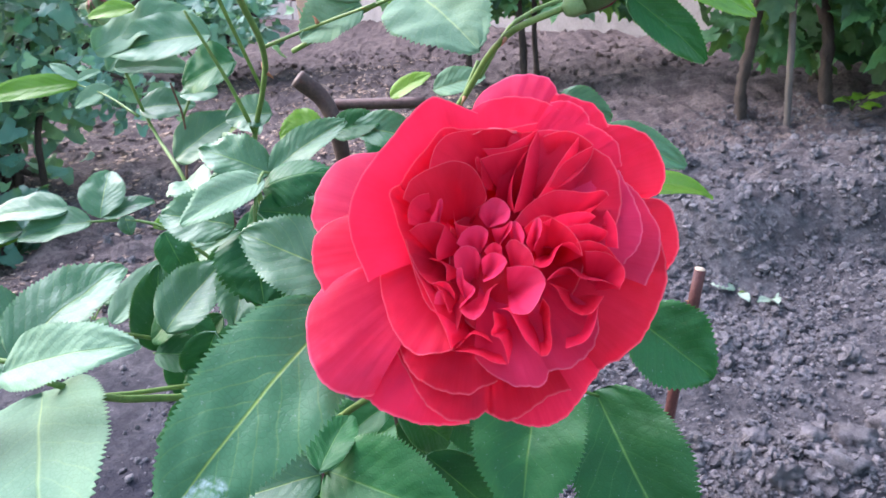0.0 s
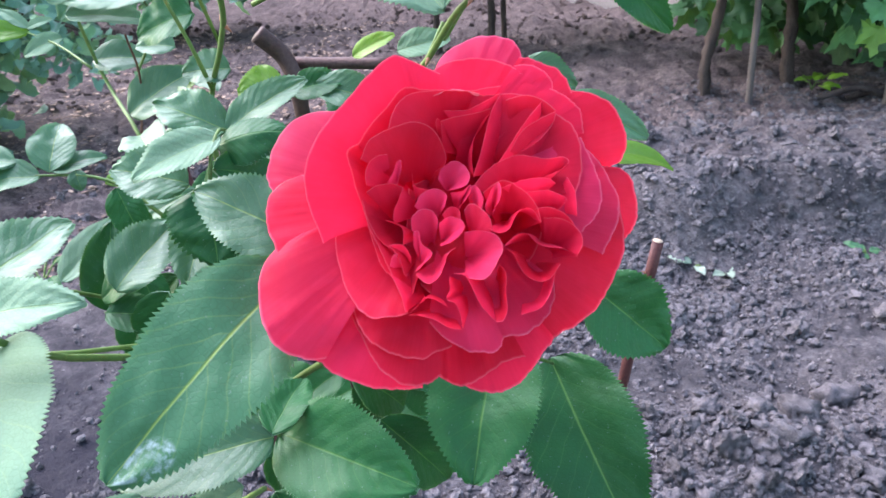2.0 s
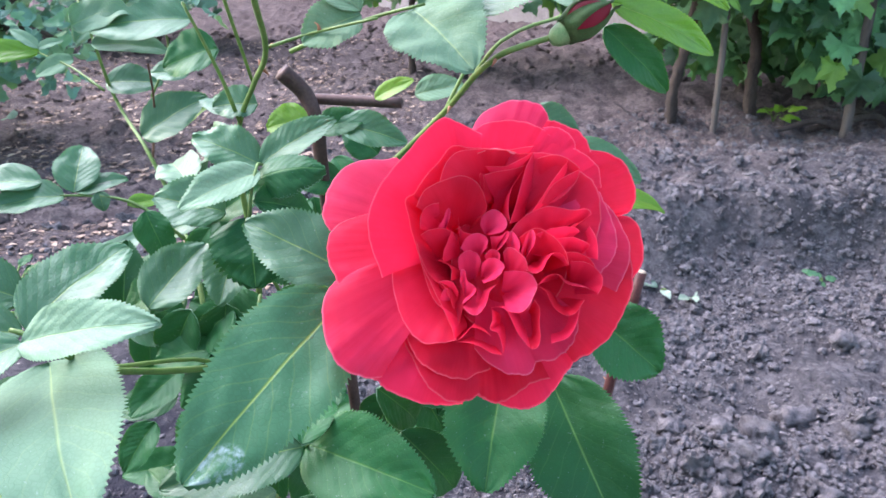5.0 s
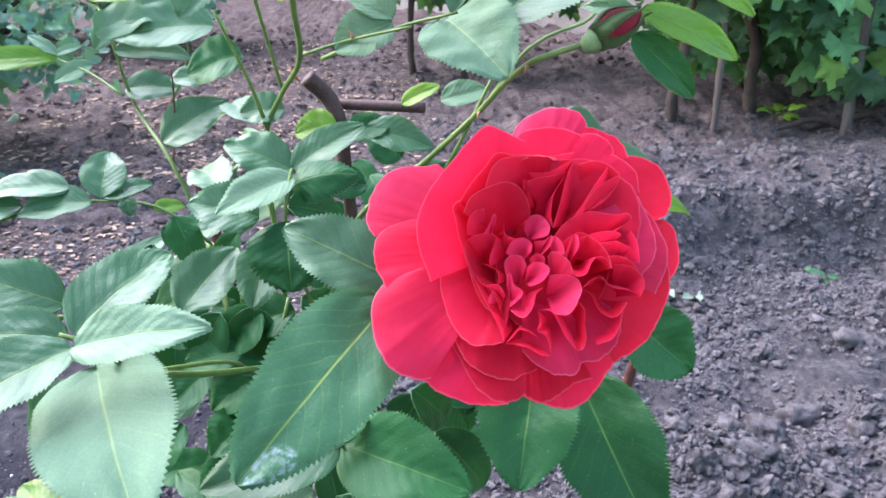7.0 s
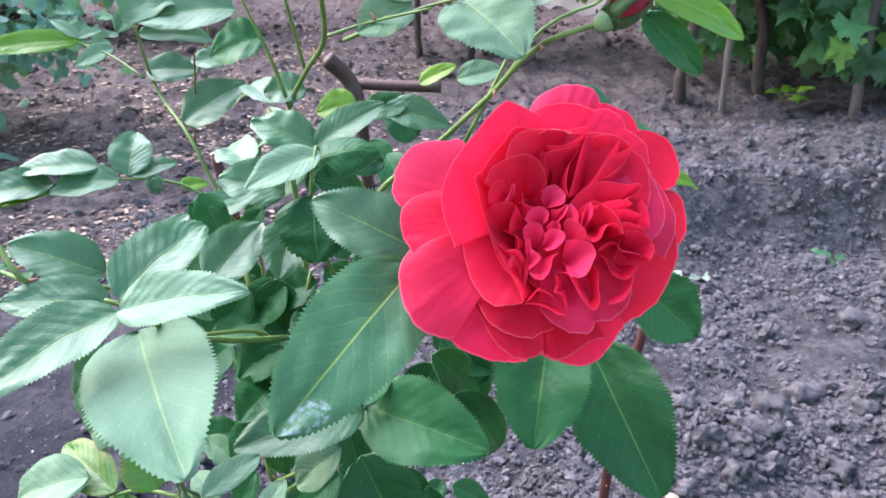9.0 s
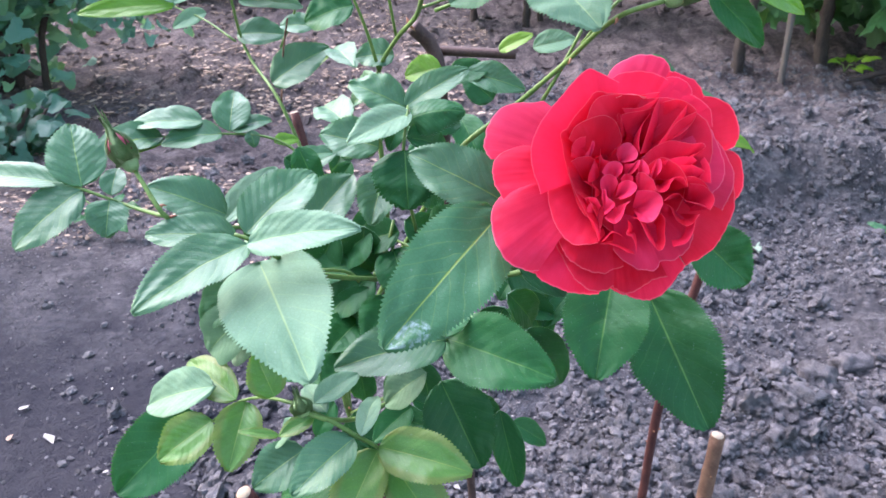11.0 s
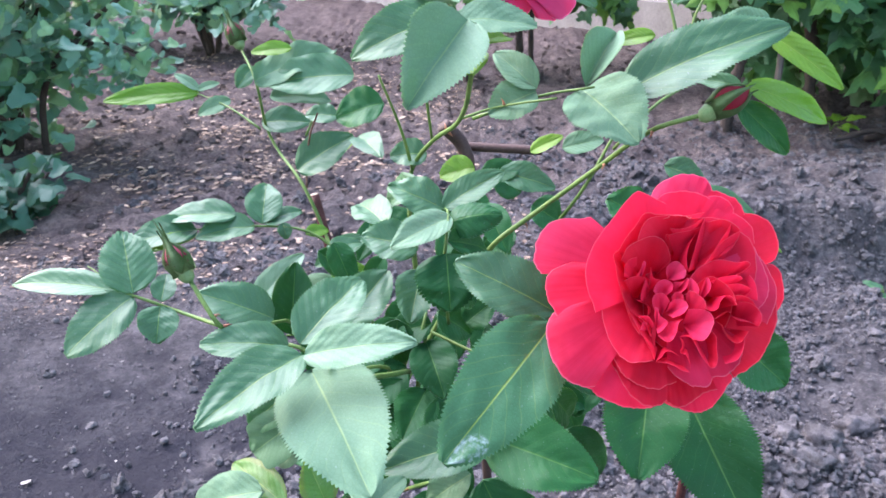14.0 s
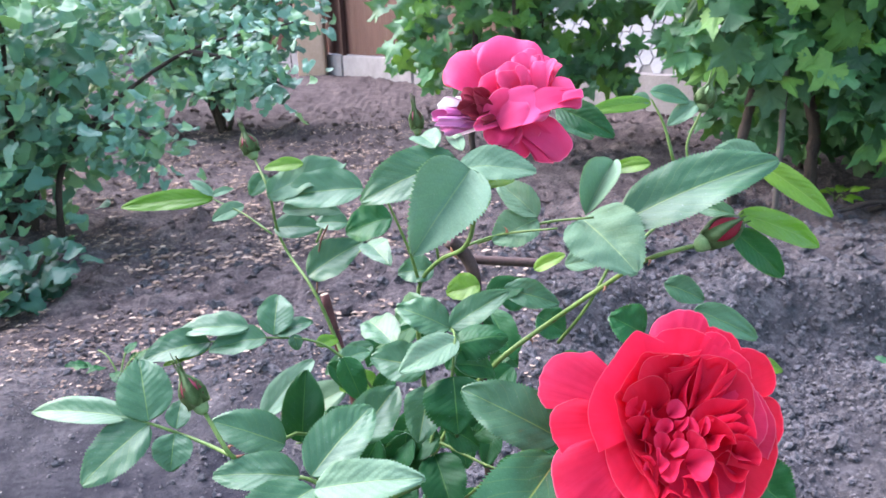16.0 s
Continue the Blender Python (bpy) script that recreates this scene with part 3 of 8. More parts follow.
broad_petal([(0.6, 33.3, 21.8), (-6.1, 35.9, 24.0), (-11.2, 37.2, 25.8), (-15.1, 33.5, 27.4), (-21.9, 24.0, 30.0), (-28.9, 13.5, 31.8), (-32.3, 3.7, 31.7), (-31.7, -4.2, 29.9), (-28.0, -14.0, 26.1)], 'R', 34.0, 0.4)
broad_petal([(-29.0, 32.1, 2.8), (-33.5, 31.4, 2.3), (-41.9, 31.5, 1.4), (-47.7, 28.5, 1.2), (-51.6, 22.6, 1.4), (-53.3, 15.1, 2.3), (-52.7, 9.4, 3.5), (-49.8, 5.4, 4.7)], 'L')
broad_petal([(-36.2, 9.5, 12.3), (-42.7, 7.2, 12.9), (-46.6, 4.1, 13.6), (-48.3, -0.6, 14.8), (-47.2, -6.7, 16.2), (-44.4, -12.6, 17.4), (-42.0, -16.7, 18.2)], 'R', 18.0, 0.3)
broad_petal([(-42.4, -11.3, 14.3), (-45.1, -13.5, 15.4), (-47.2, -18.8, 17.5), (-46.9, -25.4, 19.8), (-45.0, -32.4, 22.0), (-41.9, -38.1, 23.2), (-37.6, -41.8, 23.1), (-31.9, -43.2, 21.6), (-27.8, -42.8, 20.2)], 'L', 21.0, 0.3)
broad_petal([(-32.3, -42.4, 20.3), (-29.4, -44.2, 19.6), (-25.1, -47.0, 18.5), (-20.2, -48.9, 17.0), (-14.6, -50.2, 15.0), (-9.0, -50.4, 12.8), (-4.1, -49.9, 10.8)], 'R')
broad_petal([(-22.2, -31.1, 19.1), (-18.7, -37.8, 19.6), (-15.2, -43.5, 19.5), (-11.6, -47.4, 18.8), (-6.1, -49.5, 17.2), (-1.9, -48.8, 15.8), (1.2, -47.1, 14.7)], 'R')
broad_petal([(-0.5, -46.6, 9.1), (3.1, -48.4, 8.0), (6.7, -49.5, 6.9), (11.1, -50.6, 5.6), (15.5, -50.6, 4.2), (20.7, -48.3, 2.4), (24.6, -44.2, 0.9), (27.9, -39.3, -0.3), (30.6, -35.4, -1.3)], 'R')
broad_petal([(-0.7, -44.8, 13.1), (2.8, -48.2, 12.2), (7.1, -49.0, 10.9), (12.2, -46.7, 9.1), (17.4, -42.6, 7.2), (22.6, -41.1, 5.6)], 'R')
broad_petal([(-24.8, -9.4, 24.7), (-25.5, -13.0, 24.3), (-24.1, -19.9, 24.4), (-20.9, -27.5, 26.0), (-15.9, -32.6, 26.9), (-10.8, -33.1, 26.8), (-5.9, -32.1, 26.4)], 'R')
broad_petal([(-22.2, -26.9, 21.2), (-19.1, -34.4, 22.4), (-15.3, -39.0, 22.5), (-10.4, -41.6, 21.7), (-4.2, -42.8, 20.3), (0.1, -41.5, 19.2), (4.4, -39.4, 18.1)], 'R')
broad_petal([(-0.3, -34.3, 25.8), (3.1, -37.8, 25.2), (7.8, -40.5, 23.8), (12.9, -41.4, 22.0), (16.3, -40.4, 20.9), (17.7, -37.6, 20.8)], 'L')
broad_petal([(16.0, -38.7, 20.1), (18.1, -37.1, 19.6), (21.3, -36.8, 18.4), (25.9, -34.3, 16.9), (29.2, -30.6, 15.8), (30.5, -25.9, 15.5), (30.0, -21.6, 15.9)], 'L')
broad_petal([(-19.3, 11.1, 30.4), (-21.4, 9.0, 30.9), (-20.7, 4.4, 29.8), (-19.3, -1.2, 27.8), (-17.2, -7.6, 25.5), (-13.8, -15.1, 25.1), (-9.3, -23.7, 27.5), (-5.4, -32.1, 28.9)], 'R', 40.0, 0.3)
broad_petal([(-19.5, 10.6, 29.4), (-16.2, 16.9, 28.7), (-12.4, 22.2, 27.5), (-8.1, 27.9, 25.8), (-1.5, 28.4, 23.3), (5.8, 28.4, 20.7), (12.6, 27.7, 18.8)], 'R', 40.0, 0.3)
broad_petal([(9.5, 27.4, 19.2), (17.9, 28.9, 16.9), (24.7, 28.6, 15.1), (28.5, 26.2, 15.0), (31.4, 23.3, 14.7), (28.1, 16.9, 16.0), (25.0, 13.6, 16.9)], 'R', 26.0, 0.5)
broad_petal([(29.9, 24.7, 14.3), (35.1, 21.8, 12.4), (37.9, 16.3, 11.2), (38.2, 8.1, 11.6), (36.3, 1.3, 13.8)], 'R', 26.0, 0.5)
fold_petal([(-18.3, 7.1, 30.3), (-15.9, 12.3, 30.0), (-10.4, 16.0, 27.9), (-5.1, 18.2, 25.6), (-0.5, 16.7, 23.1), (2.3, 11.1, 19.8), (1.9, 8.3, 19.2), (-0.3, 6.5, 20.3)], (-6.2, 1.5), 7.0, 0.80, 1.0, 'R')
fold_petal([(-17.0, 0.7, 28.3), (-16.9, 4.5, 29.2), (-15.1, 7.4, 29.0), (-11.8, 9.0, 27.8)], (-11.4, 0.8), 6.0, 0.80, 1.0, 'R')
fold_petal([(-12.3, 0.9, 26.6), (-10.2, 4.5, 26.3), (-8.9, 7.7, 26.1), (-8.4, 5.3, 25.5), (-9.7, 1.8, 25.6)], (-11.0, -0.4), 4.0, 0.80, 1.0, 'L')
fold_petal([(-17.1, -1.0, 27.8), (-14.4, 0.6, 27.3), (-10.5, 1.5, 25.9), (-8.0, 0.8, 24.7)], (-10.7, -7.5), 7.0, 0.80, 1.0, 'R')
fold_petal([(-8.0, 1.0, 24.7), (-9.0, -2.4, 24.9), (-10.1, -5.5, 25.0), (-10.2, -8.9, 25.0)], (-4.4, -3.4), 7.0, 0.80, 1.0, 'R')
fold_petal([(-6.0, 5.9, 24.1), (-5.1, 1.5, 23.3), (-1.9, 1.0, 21.8)], (-6.1, -4.0), 7.0, 0.80, 1.0, 'R')
fold_petal([(0.4, 4.1, 20.1), (1.2, 7.2, 19.4), (5.1, 9.5, 18.1), (8.4, 6.5, 17.9), (7.9, 2.7, 19.3), (3.5, 1.2, 19.9)], (1.8, 2.4), 3.0, 0.95, 1.0, 'L')
fold_petal([(-5.2, -4.0, 23.8), (-3.3, -0.3, 22.6), (0.2, 1.3, 20.8), (2.8, -0.4, 20.8), (2.6, -3.5, 22.2)], (-1.1, -6.3), 5.0, 0.80, 1.0, 'L')
fold_petal([(3.6, 0.6, 20.2), (6.8, 0.6, 20.3), (9.1, 2.2, 20.0), (8.3, -1.7, 21.9), (6.1, -4.2, 22.6)], (4.4, -3.4), 5.0, 0.80, 1.0, 'L')
fold_petal([(8.6, -1.5, 21.8), (9.1, 1.6, 20.3), (10.5, 2.0, 20.5), (12.6, -2.2, 23.4), (12.3, -5.1, 24.3)], (9.7, -6.0), 4.0, 0.80, 1.0, 'L')
fold_petal([(13.0, -4.7, 24.3), (14.2, -0.9, 23.3), (16.1, 2.1, 22.2), (17.2, 0.2, 23.2), (16.8, -3.0, 24.3), (15.3, -5.2, 24.7)], (14.1, -6.4), 4.0, 0.80, 1.0, 'L')
fold_petal([(12.4, -0.3, 22.5), (15.3, 2.0, 22.1), (18.1, 2.8, 22.1), (21.2, 1.1, 22.6), (24.1, -1.3, 22.7), (26.3, -4.5, 22.6), (27.3, -8.5, 22.7)], (16.6, -9.3), 9.0, 0.80, 1.0, 'R')
fold_petal([(27.1, -8.4, 22.8), (25.4, -5.6, 23.1), (22.9, -5.1, 23.8), (20.7, -7.5, 24.5), (19.3, -10.6, 25.0), (16.8, -11.7, 25.4), (14.2, -10.5, 25.4)], (18.0, -3.9), 9.0, 0.80, 1.0, 'R')
fold_petal([(9.5, 1.8, 20.3), (12.4, 5.7, 19.4), (16.1, 8.5, 19.5), (21.2, 10.3, 19.5), (29.3, 9.7, 18.0), (34.5, 10.2, 15.6), (32.4, 6.9, 17.3), (28.3, 4.5, 19.6)], (20.9, -1.0), 6.0, 0.80, 1.0, 'R')
fold_petal([(17.2, 0.8, 22.9), (23.2, 3.1, 21.5), (29.0, 3.9, 19.5), (31.1, 3.0, 18.8)], (23.8, -1.9), 6.0, 0.80, 1.0, 'R')
fold_petal([(22.8, -0.7, 22.8), (28.5, 0.4, 20.7), (32.0, -0.5, 19.4), (33.8, -1.6, 18.8), (32.1, -4.0, 20.1)], (27.9, -6.7), 7.0, 0.80, 1.0, 'R')
fold_petal([(25.8, -4.8, 22.9), (29.3, -4.3, 21.4), (33.6, -5.9, 19.7), (36.7, -10.0, 18.6)], (28.3, -12.6), 8.0, 0.80, 1.0, 'R')
fold_petal([(8.0, -11.2, 25.2), (12.2, -11.1, 25.5), (16.3, -12.4, 25.5), (17.7, -15.7, 25.4), (16.8, -18.2, 25.8), (15.0, -21.9, 26.4), (12.6, -23.7, 26.9), (8.9, -23.2, 27.3)], (7.3, -16.5), 6.0, 0.90, 1.0, 'L')
fold_petal([(7.6, -5.0, 23.2), (9.3, -3.4, 22.9), (12.1, -5.0, 24.2), (14.4, -7.7, 25.1), (15.1, -10.8, 25.5)], (9.3, -14.0), 5.0, 0.95, 1.0, 'L')
fold_petal([(-5.5, -10.4, 24.7), (-5.5, -6.9, 24.2), (-3.0, -4.7, 23.3), (-0.2, -5.4, 23.1), (1.2, -8.1, 23.9)], (-1.6, -14.8), 6.0, 0.80, 1.0, 'L')
fold_petal([(1.3, -8.5, 24.0), (4.0, -6.9, 23.5), (7.2, -8.1, 24.2), (8.0, -10.2, 24.9), (5.6, -13.4, 25.5), (2.1, -14.8, 25.5)], (0.7, -12.2), 5.0, 0.80, 1.0, 'L')
fold_petal([(2.0, -6.2, 23.2), (4.1, -4.0, 22.4), (6.4, -5.0, 23.0), (6.8, -7.3, 23.9)], (4.2, -8.9), 5.0, 0.80, 1.0, 'L')
fold_petal([(-5.0, -14.4, 25.4), (-4.2, -10.7, 24.7), (-2.8, -14.2, 25.3), (-0.0, -16.8, 25.9), (-2.1, -19.9, 26.5), (-4.0, -21.5, 27.1)], (-3.7, -18.6), 4.0, 0.90, 1.0, 'L')
fold_petal([(-3.8, -22.3, 27.3), (-1.9, -24.2, 27.7), (-0.2, -24.8, 27.7), (1.7, -23.5, 27.4), (3.1, -20.9, 26.9), (4.1, -17.2, 26.2), (6.0, -15.2, 25.9)], (0.6, -15.0), 8.0, 0.80, 1.0, 'L')
fold_petal([(4.0, -22.3, 27.2), (8.2, -22.6, 27.2), (10.2, -25.6, 27.4), (12.2, -29.7, 27.1), (14.4, -32.3, 26.3), (15.9, -33.7, 25.7)], (13.3, -19.0), 9.0, 0.80, 1.0, 'R')
fold_petal([(16.1, -33.9, 25.6), (17.8, -33.5, 24.9), (18.8, -30.7, 24.8), (18.5, -26.8, 25.2), (18.5, -21.9, 25.3), (16.9, -19.5, 25.8)], (14.1, -24.3), 9.0, 0.80, 1.0, 'R')
fold_petal([(4.5, -22.6, 27.2), (4.9, -26.2, 27.8), (4.2, -28.7, 28.2), (6.3, -29.7, 28.1), (7.6, -32.7, 28.0), (8.2, -35.9, 27.7)], (9.7, -23.9), 9.0, 0.80, 1.0, 'R')
fold_petal([(-5.2, -32.7, 29.6), (-2.0, -32.9, 29.3), (1.6, -33.9, 28.9), (4.8, -35.6, 28.4), (7.9, -36.0, 27.7)], (2.9, -28.3), 8.0, 0.80, 1.0, 'R')
fold_petal([(-5.0, -32.3, 29.6), (-3.1, -30.9, 29.2), (-1.2, -28.6, 28.7), (1.4, -28.9, 28.5), (4.5, -30.6, 28.4)], (0.0, -24.6), 8.0, 0.80, 1.0, 'R')
fold_petal([(-18.1, -3.0, 27.5), (-16.5, -9.9, 25.5), (-14.9, -14.8, 25.5), (-13.0, -19.3, 26.7), (-10.9, -22.3, 27.8)], (-6.7, -7.8), 13.0, 0.80, 1.0, 'R')
fold_petal([(-17.8, -5.6, 26.7), (-14.8, -11.6, 25.3), (-12.2, -14.5, 25.6), (-9.8, -15.9, 25.9), (-6.5, -22.8, 27.7)], (-3.7, -10.9), 11.0, 0.80, 1.0, 'R')
fold_petal([(-11.0, -21.7, 27.6), (-9.1, -23.8, 28.1), (-6.9, -28.0, 29.0), (-5.8, -32.0, 29.6)], (-0.5, -23.4), 12.0, 0.80, 1.0, 'R')
fold_petal([(-10.6, -20.2, 27.2), (-9.1, -16.8, 26.2), (-7.8, -19.2, 26.8), (-6.3, -23.0, 27.7)], (-6.6, -21.4), 4.0, 0.80, 1.0, 'L')
fold_petal([(-11.6, -14.7, 25.6), (-7.5, -14.6, 25.6), (-5.3, -17.6, 26.2)], (-7.1, -22.2), 8.0, 0.80, 1.0, 'R')
fold_petal([(-12.4, -7.9, 25.3), (-9.8, -8.5, 24.9), (-7.7, -10.7, 24.9), (-7.6, -14.5, 25.6)], (-3.6, -9.7), 8.0, 0.80, 1.0, 'R')
fold_petal([(17.9, -15.0, 25.4), (20.6, -12.5, 24.7), (23.4, -11.6, 23.9), (26.1, -13.9, 22.7), (28.8, -14.7, 21.7), (32.4, -14.8, 20.4), (36.1, -16.1, 18.9)], (27.0, -9.5), 9.0, 0.80, 1.0, 'L')
fold_petal([(36.1, -16.6, 18.9), (37.7, -13.1, 18.3), (36.9, -9.9, 18.5), (32.8, -7.2, 20.2), (27.8, -7.1, 22.4)], (28.2, -14.9), 6.0, 0.80, 1.0, 'R')
fold_petal([(18.5, -15.6, 25.2), (20.5, -17.2, 24.7), (21.7, -19.9, 24.2), (23.7, -22.4, 23.2), (26.7, -23.5, 21.8), (29.2, -22.6, 20.7), (32.0, -18.6, 20.2)], (24.6, -15.4), 8.0, 0.80, 1.0, 'R')
fold_petal([(16.6, 28.1, 18.6), (14.4, 22.9, 19.5), (13.1, 18.1, 19.2), (11.5, 11.9, 18.3), (9.5, 5.1, 18.7)], (21.1, 12.5), 11.0, 0.80, 1.0, 'R')
fold_petal([(14.1, 22.7, 19.5), (11.6, 19.3, 19.5), (9.8, 15.4, 18.9), (9.1, 10.1, 17.8), (9.7, 5.6, 18.5)], (5.5, 12.0), 8.0, 0.80, 1.0, 'R')
fold_petal([(27.7, 26.6, 16.3), (25.2, 22.7, 17.7), (22.1, 18.1, 18.6), (19.0, 12.8, 19.1), (16.1, 8.7, 19.5)], (29.4, 14.1), 9.0, 0.80, 1.0, 'R')
fold_petal([(31.4, 23.8, 16.0), (26.7, 20.7, 17.6), (22.9, 17.8, 18.5), (19.1, 11.7, 19.3)], (27.8, 9.3), 6.0, 0.80, 1.0, 'R')
fold_petal([(18.1, 26.6, 18.5), (24.0, 28.2, 16.6), (28.0, 26.9, 16.1), (31.4, 24.2, 15.9)], (19.7, 10.8), 8.0, 0.80, 1.0, 'R')
fold_petal([(0.5, 19.1, 23.1), (4.4, 20.6, 21.7), (8.7, 21.7, 20.5), (14.2, 23.8, 19.5)], (6.8, 11.2), 7.0, 0.80, 1.0, 'R')
fold_petal([(1.8, 22.3, 23.0), (7.3, 22.7, 21.0), (12.4, 25.2, 19.9), (16.7, 28.7, 18.5)], (8.5, 15.4), 6.0, 0.80, 1.0, 'R')
fold_petal([(-11.7, 15.9, 28.5), (-10.0, 21.4, 28.1), (-6.7, 25.4, 26.8), (0.0, 27.3, 24.0), (8.6, 28.3, 20.9), (16.8, 30.9, 18.0)], (3.7, 14.4), 8.0, 0.80, 1.0, 'R')
fold_petal([(0.3, 16.3, 22.6), (0.5, 19.7, 23.2), (1.5, 16.6, 22.1), (1.1, 11.6, 20.6)], (5.3, 14.5), 7.0, 0.80, 1.0, 'R')
fold_petal([(-0.8, 25.9, 24.3), (4.4, 28.1, 22.3), (11.2, 27.9, 20.1)], (4.5, 16.8), 2.0, 0.12, 0.0, 'F')
fold_petal([(-8.2, 3.0, 16.0), (-6.5, -20.1, 17.9), (7.5, -28.6, 18.9), (25.1, -15.4, 14.0), (25.9, 4.5, 11.4), (7.4, 12.4, 9.4), (-7.5, 3.9, 15.8)], (7.5, -6.9), 3.0, 0.98, 0.0, 'R')
fold_petal([(36.4, -5.9, 18.3), (36.1, 0.5, 17.2), (34.1, 5.1, 16.9)], (28.7, -0.9), 8.0, 0.80, 1.0, 'R')
fold_petal([(30.7, -20.6, 20.4), (29.3, -26.4, 20.5), (26.8, -30.1, 21.4), (22.0, -31.9, 23.3)], (22.3, -24.3), 8.0, 0.80, 1.0, 'R')


# ---- leaves of the rose bush, spray by spray ----
BLADES = {"G": [LEAF, LEAF_UNDER], "P": [LEAF_SHEEN, LEAF_UNDER], "U": [LEAF_UNDER, LEAF], "D": [LEAF_SHADED, LEAF_UNDER], "Y": [LEAF_YOUNG_BACKLIT, LEAF_YOUNG_BACKLIT], "S": [LEAF_SHOOT, LEAF_YOUNG_BACKLIT], "B": [LEAF_STAINED, LEAF_UNDER]}
count = iter(range(1, 1000))


def leaflet(base, tip, face, width, kind, fold, bend, wave, widest, teeth, curl, blunt):
    blade("leaflet", base, tip, face, width, leaf_spray, BLADES[kind], fold, bend, wave, widest, teeth, next(count), curl, blunt=blunt)


def stalk(points, radius):
    bm = bmesh.new()
    tube(bm, points, radius * 1.3, radius * 0.7, 6, 4)
    return part("leaf_spray", bm, CANE, bush)


leaf_spray = stalk([(-0.1947, 0.2367, 0.6133), (-0.2223, 0.2646, 0.6069), (-0.2476, 0.2683, 0.6158), (-0.2583, 0.2695, 0.6188)], 0.0009)
leaflet((-0.2577, 0.2695, 0.6188), (-0.3153, 0.2807, 0.6186), (-0.10, -0.47, 0.88), 0.0173, 'G', 0.38, 0.06, 0.022, 0.42, 36, 0.0, 0.66)
leaflet((-0.2476, 0.2687, 0.6169), (-0.2564, 0.2896, 0.6435), (0.31, -0.70, 0.65), 0.0283, 'G', 0.2, 0.06, 0.022, 0.42, 21, 0.0, 0.66)
leaflet((-0.2476, 0.2681, 0.6153), (-0.2787, 0.2489, 0.5921), (-0.09, -0.71, 0.70), 0.0278, 'G', 0.2, 0.06, 0.022, 0.42, 27, 0.0, 0.66)
leaflet((-0.2338, 0.2661, 0.6105), (-0.2343, 0.2539, 0.5952), (0.29, -0.75, 0.59), 0.0208, 'G', 0.38, 0.06, 0.022, 0.42, 12, 0.0, 0.66)
leaflet((-0.2331, 0.2669, 0.6127), (-0.2333, 0.2811, 0.6219), (0.25, -0.53, 0.81), 0.0130, 'G', 0.38, 0.06, 0.022, 0.42, 10, 0.0, 0.66)
leaf_spray = stalk([(-0.1515, 0.4151, 0.5682), (-0.1818, 0.4219, 0.5904), (-0.2189, 0.4233, 0.5953), (-0.2617, 0.4228, 0.5941)], 0.0009)
leaflet((-0.2331, 0.4256, 0.6030), (-0.2847, 0.4251, 0.6017), (-0.02, -0.41, 0.91), 0.0240, 'G', 0.38, 0.06, 0.022, 0.42, 32, 0.0, 0.66)
leaflet((-0.2617, 0.4228, 0.5941), (-0.3039, 0.4009, 0.5914), (0.17, -0.45, 0.88), 0.0271, 'G', 0.38, 0.06, 0.022, 0.42, 29, 0.0, 0.66)
leaflet((-0.2618, 0.4219, 0.5914), (-0.2889, 0.3996, 0.5870), (0.22, -0.43, 0.87), 0.0130, 'Y', 0.38, 0.06, 0.022, 0.42, 22, 0.0, 0.66)
leaflet((-0.2202, 0.4233, 0.5954), (-0.2597, 0.4115, 0.5916), (0.06, -0.48, 0.87), 0.0252, 'G', 0.38, 0.06, 0.022, 0.42, 25, 0.0, 0.66)
leaflet((-0.2151, 0.4238, 0.5968), (-0.2151, 0.4513, 0.6182), (0.20, -0.60, 0.77), 0.0265, 'G', 0.38, 0.06, 0.022, 0.42, 21, 0.0, 0.66)
leaflet((-0.2135, 0.4237, 0.5967), (-0.1897, 0.4453, 0.5984), (0.27, -0.36, 0.89), 0.0168, 'G', 0.38, 0.06, 0.022, 0.42, 20, 0.0, 0.66)
leaflet((-0.2002, 0.4239, 0.5970), (-0.1977, 0.4204, 0.5858), (0.27, -0.90, 0.34), 0.0106, 'G', 0.38, 0.06, 0.022, 0.42, 8, 0.0, 0.66)
leaflet((-0.1839, 0.4213, 0.5885), (-0.1709, 0.4410, 0.5845), (0.58, -0.22, 0.79), 0.0115, 'Y', 0.38, 0.06, 0.022, 0.42, 14, 0.0, 0.66)
leaflet((-0.1678, 0.4177, 0.5768), (-0.1468, 0.4380, 0.5746), (0.34, -0.26, 0.90), 0.0159, 'G', 0.38, 0.06, 0.022, 0.42, 18, 0.0, 0.66)
leaf_spray = stalk([(-0.1695, 0.4352, 0.5069), (-0.1959, 0.4334, 0.5015), (-0.2091, 0.4332, 0.5006)], 0.0009)
leaflet((-0.2047, 0.4334, 0.5013), (-0.2002, 0.4533, 0.5539), (0.15, -0.93, 0.34), 0.0344, 'D', 0.38, 0.06, 0.022, 0.42, 35, 0.0, 0.66)
leaflet((-0.2346, 0.4409, 0.5201), (-0.1991, 0.4831, 0.5479), (0.09, -0.60, 0.80), 0.0241, 'U', 0.38, 0.06, 0.022, 0.42, 38, 0.0, 0.66)
leaflet((-0.1760, 0.2662, 0.6010), (-0.2122, 0.2626, 0.6187), (0.39, -0.63, 0.67), 0.0248, 'G', 0.38, 0.06, 0.022, 0.42, 25, 0.0, 0.66)
leaflet((-0.1444, 0.4522, 0.5437), (-0.1713, 0.4320, 0.5463), (0.52, -0.61, 0.60), 0.0193, 'Y', 0.38, 0.06, 0.022, 0.42, 21, 0.0, 0.66)
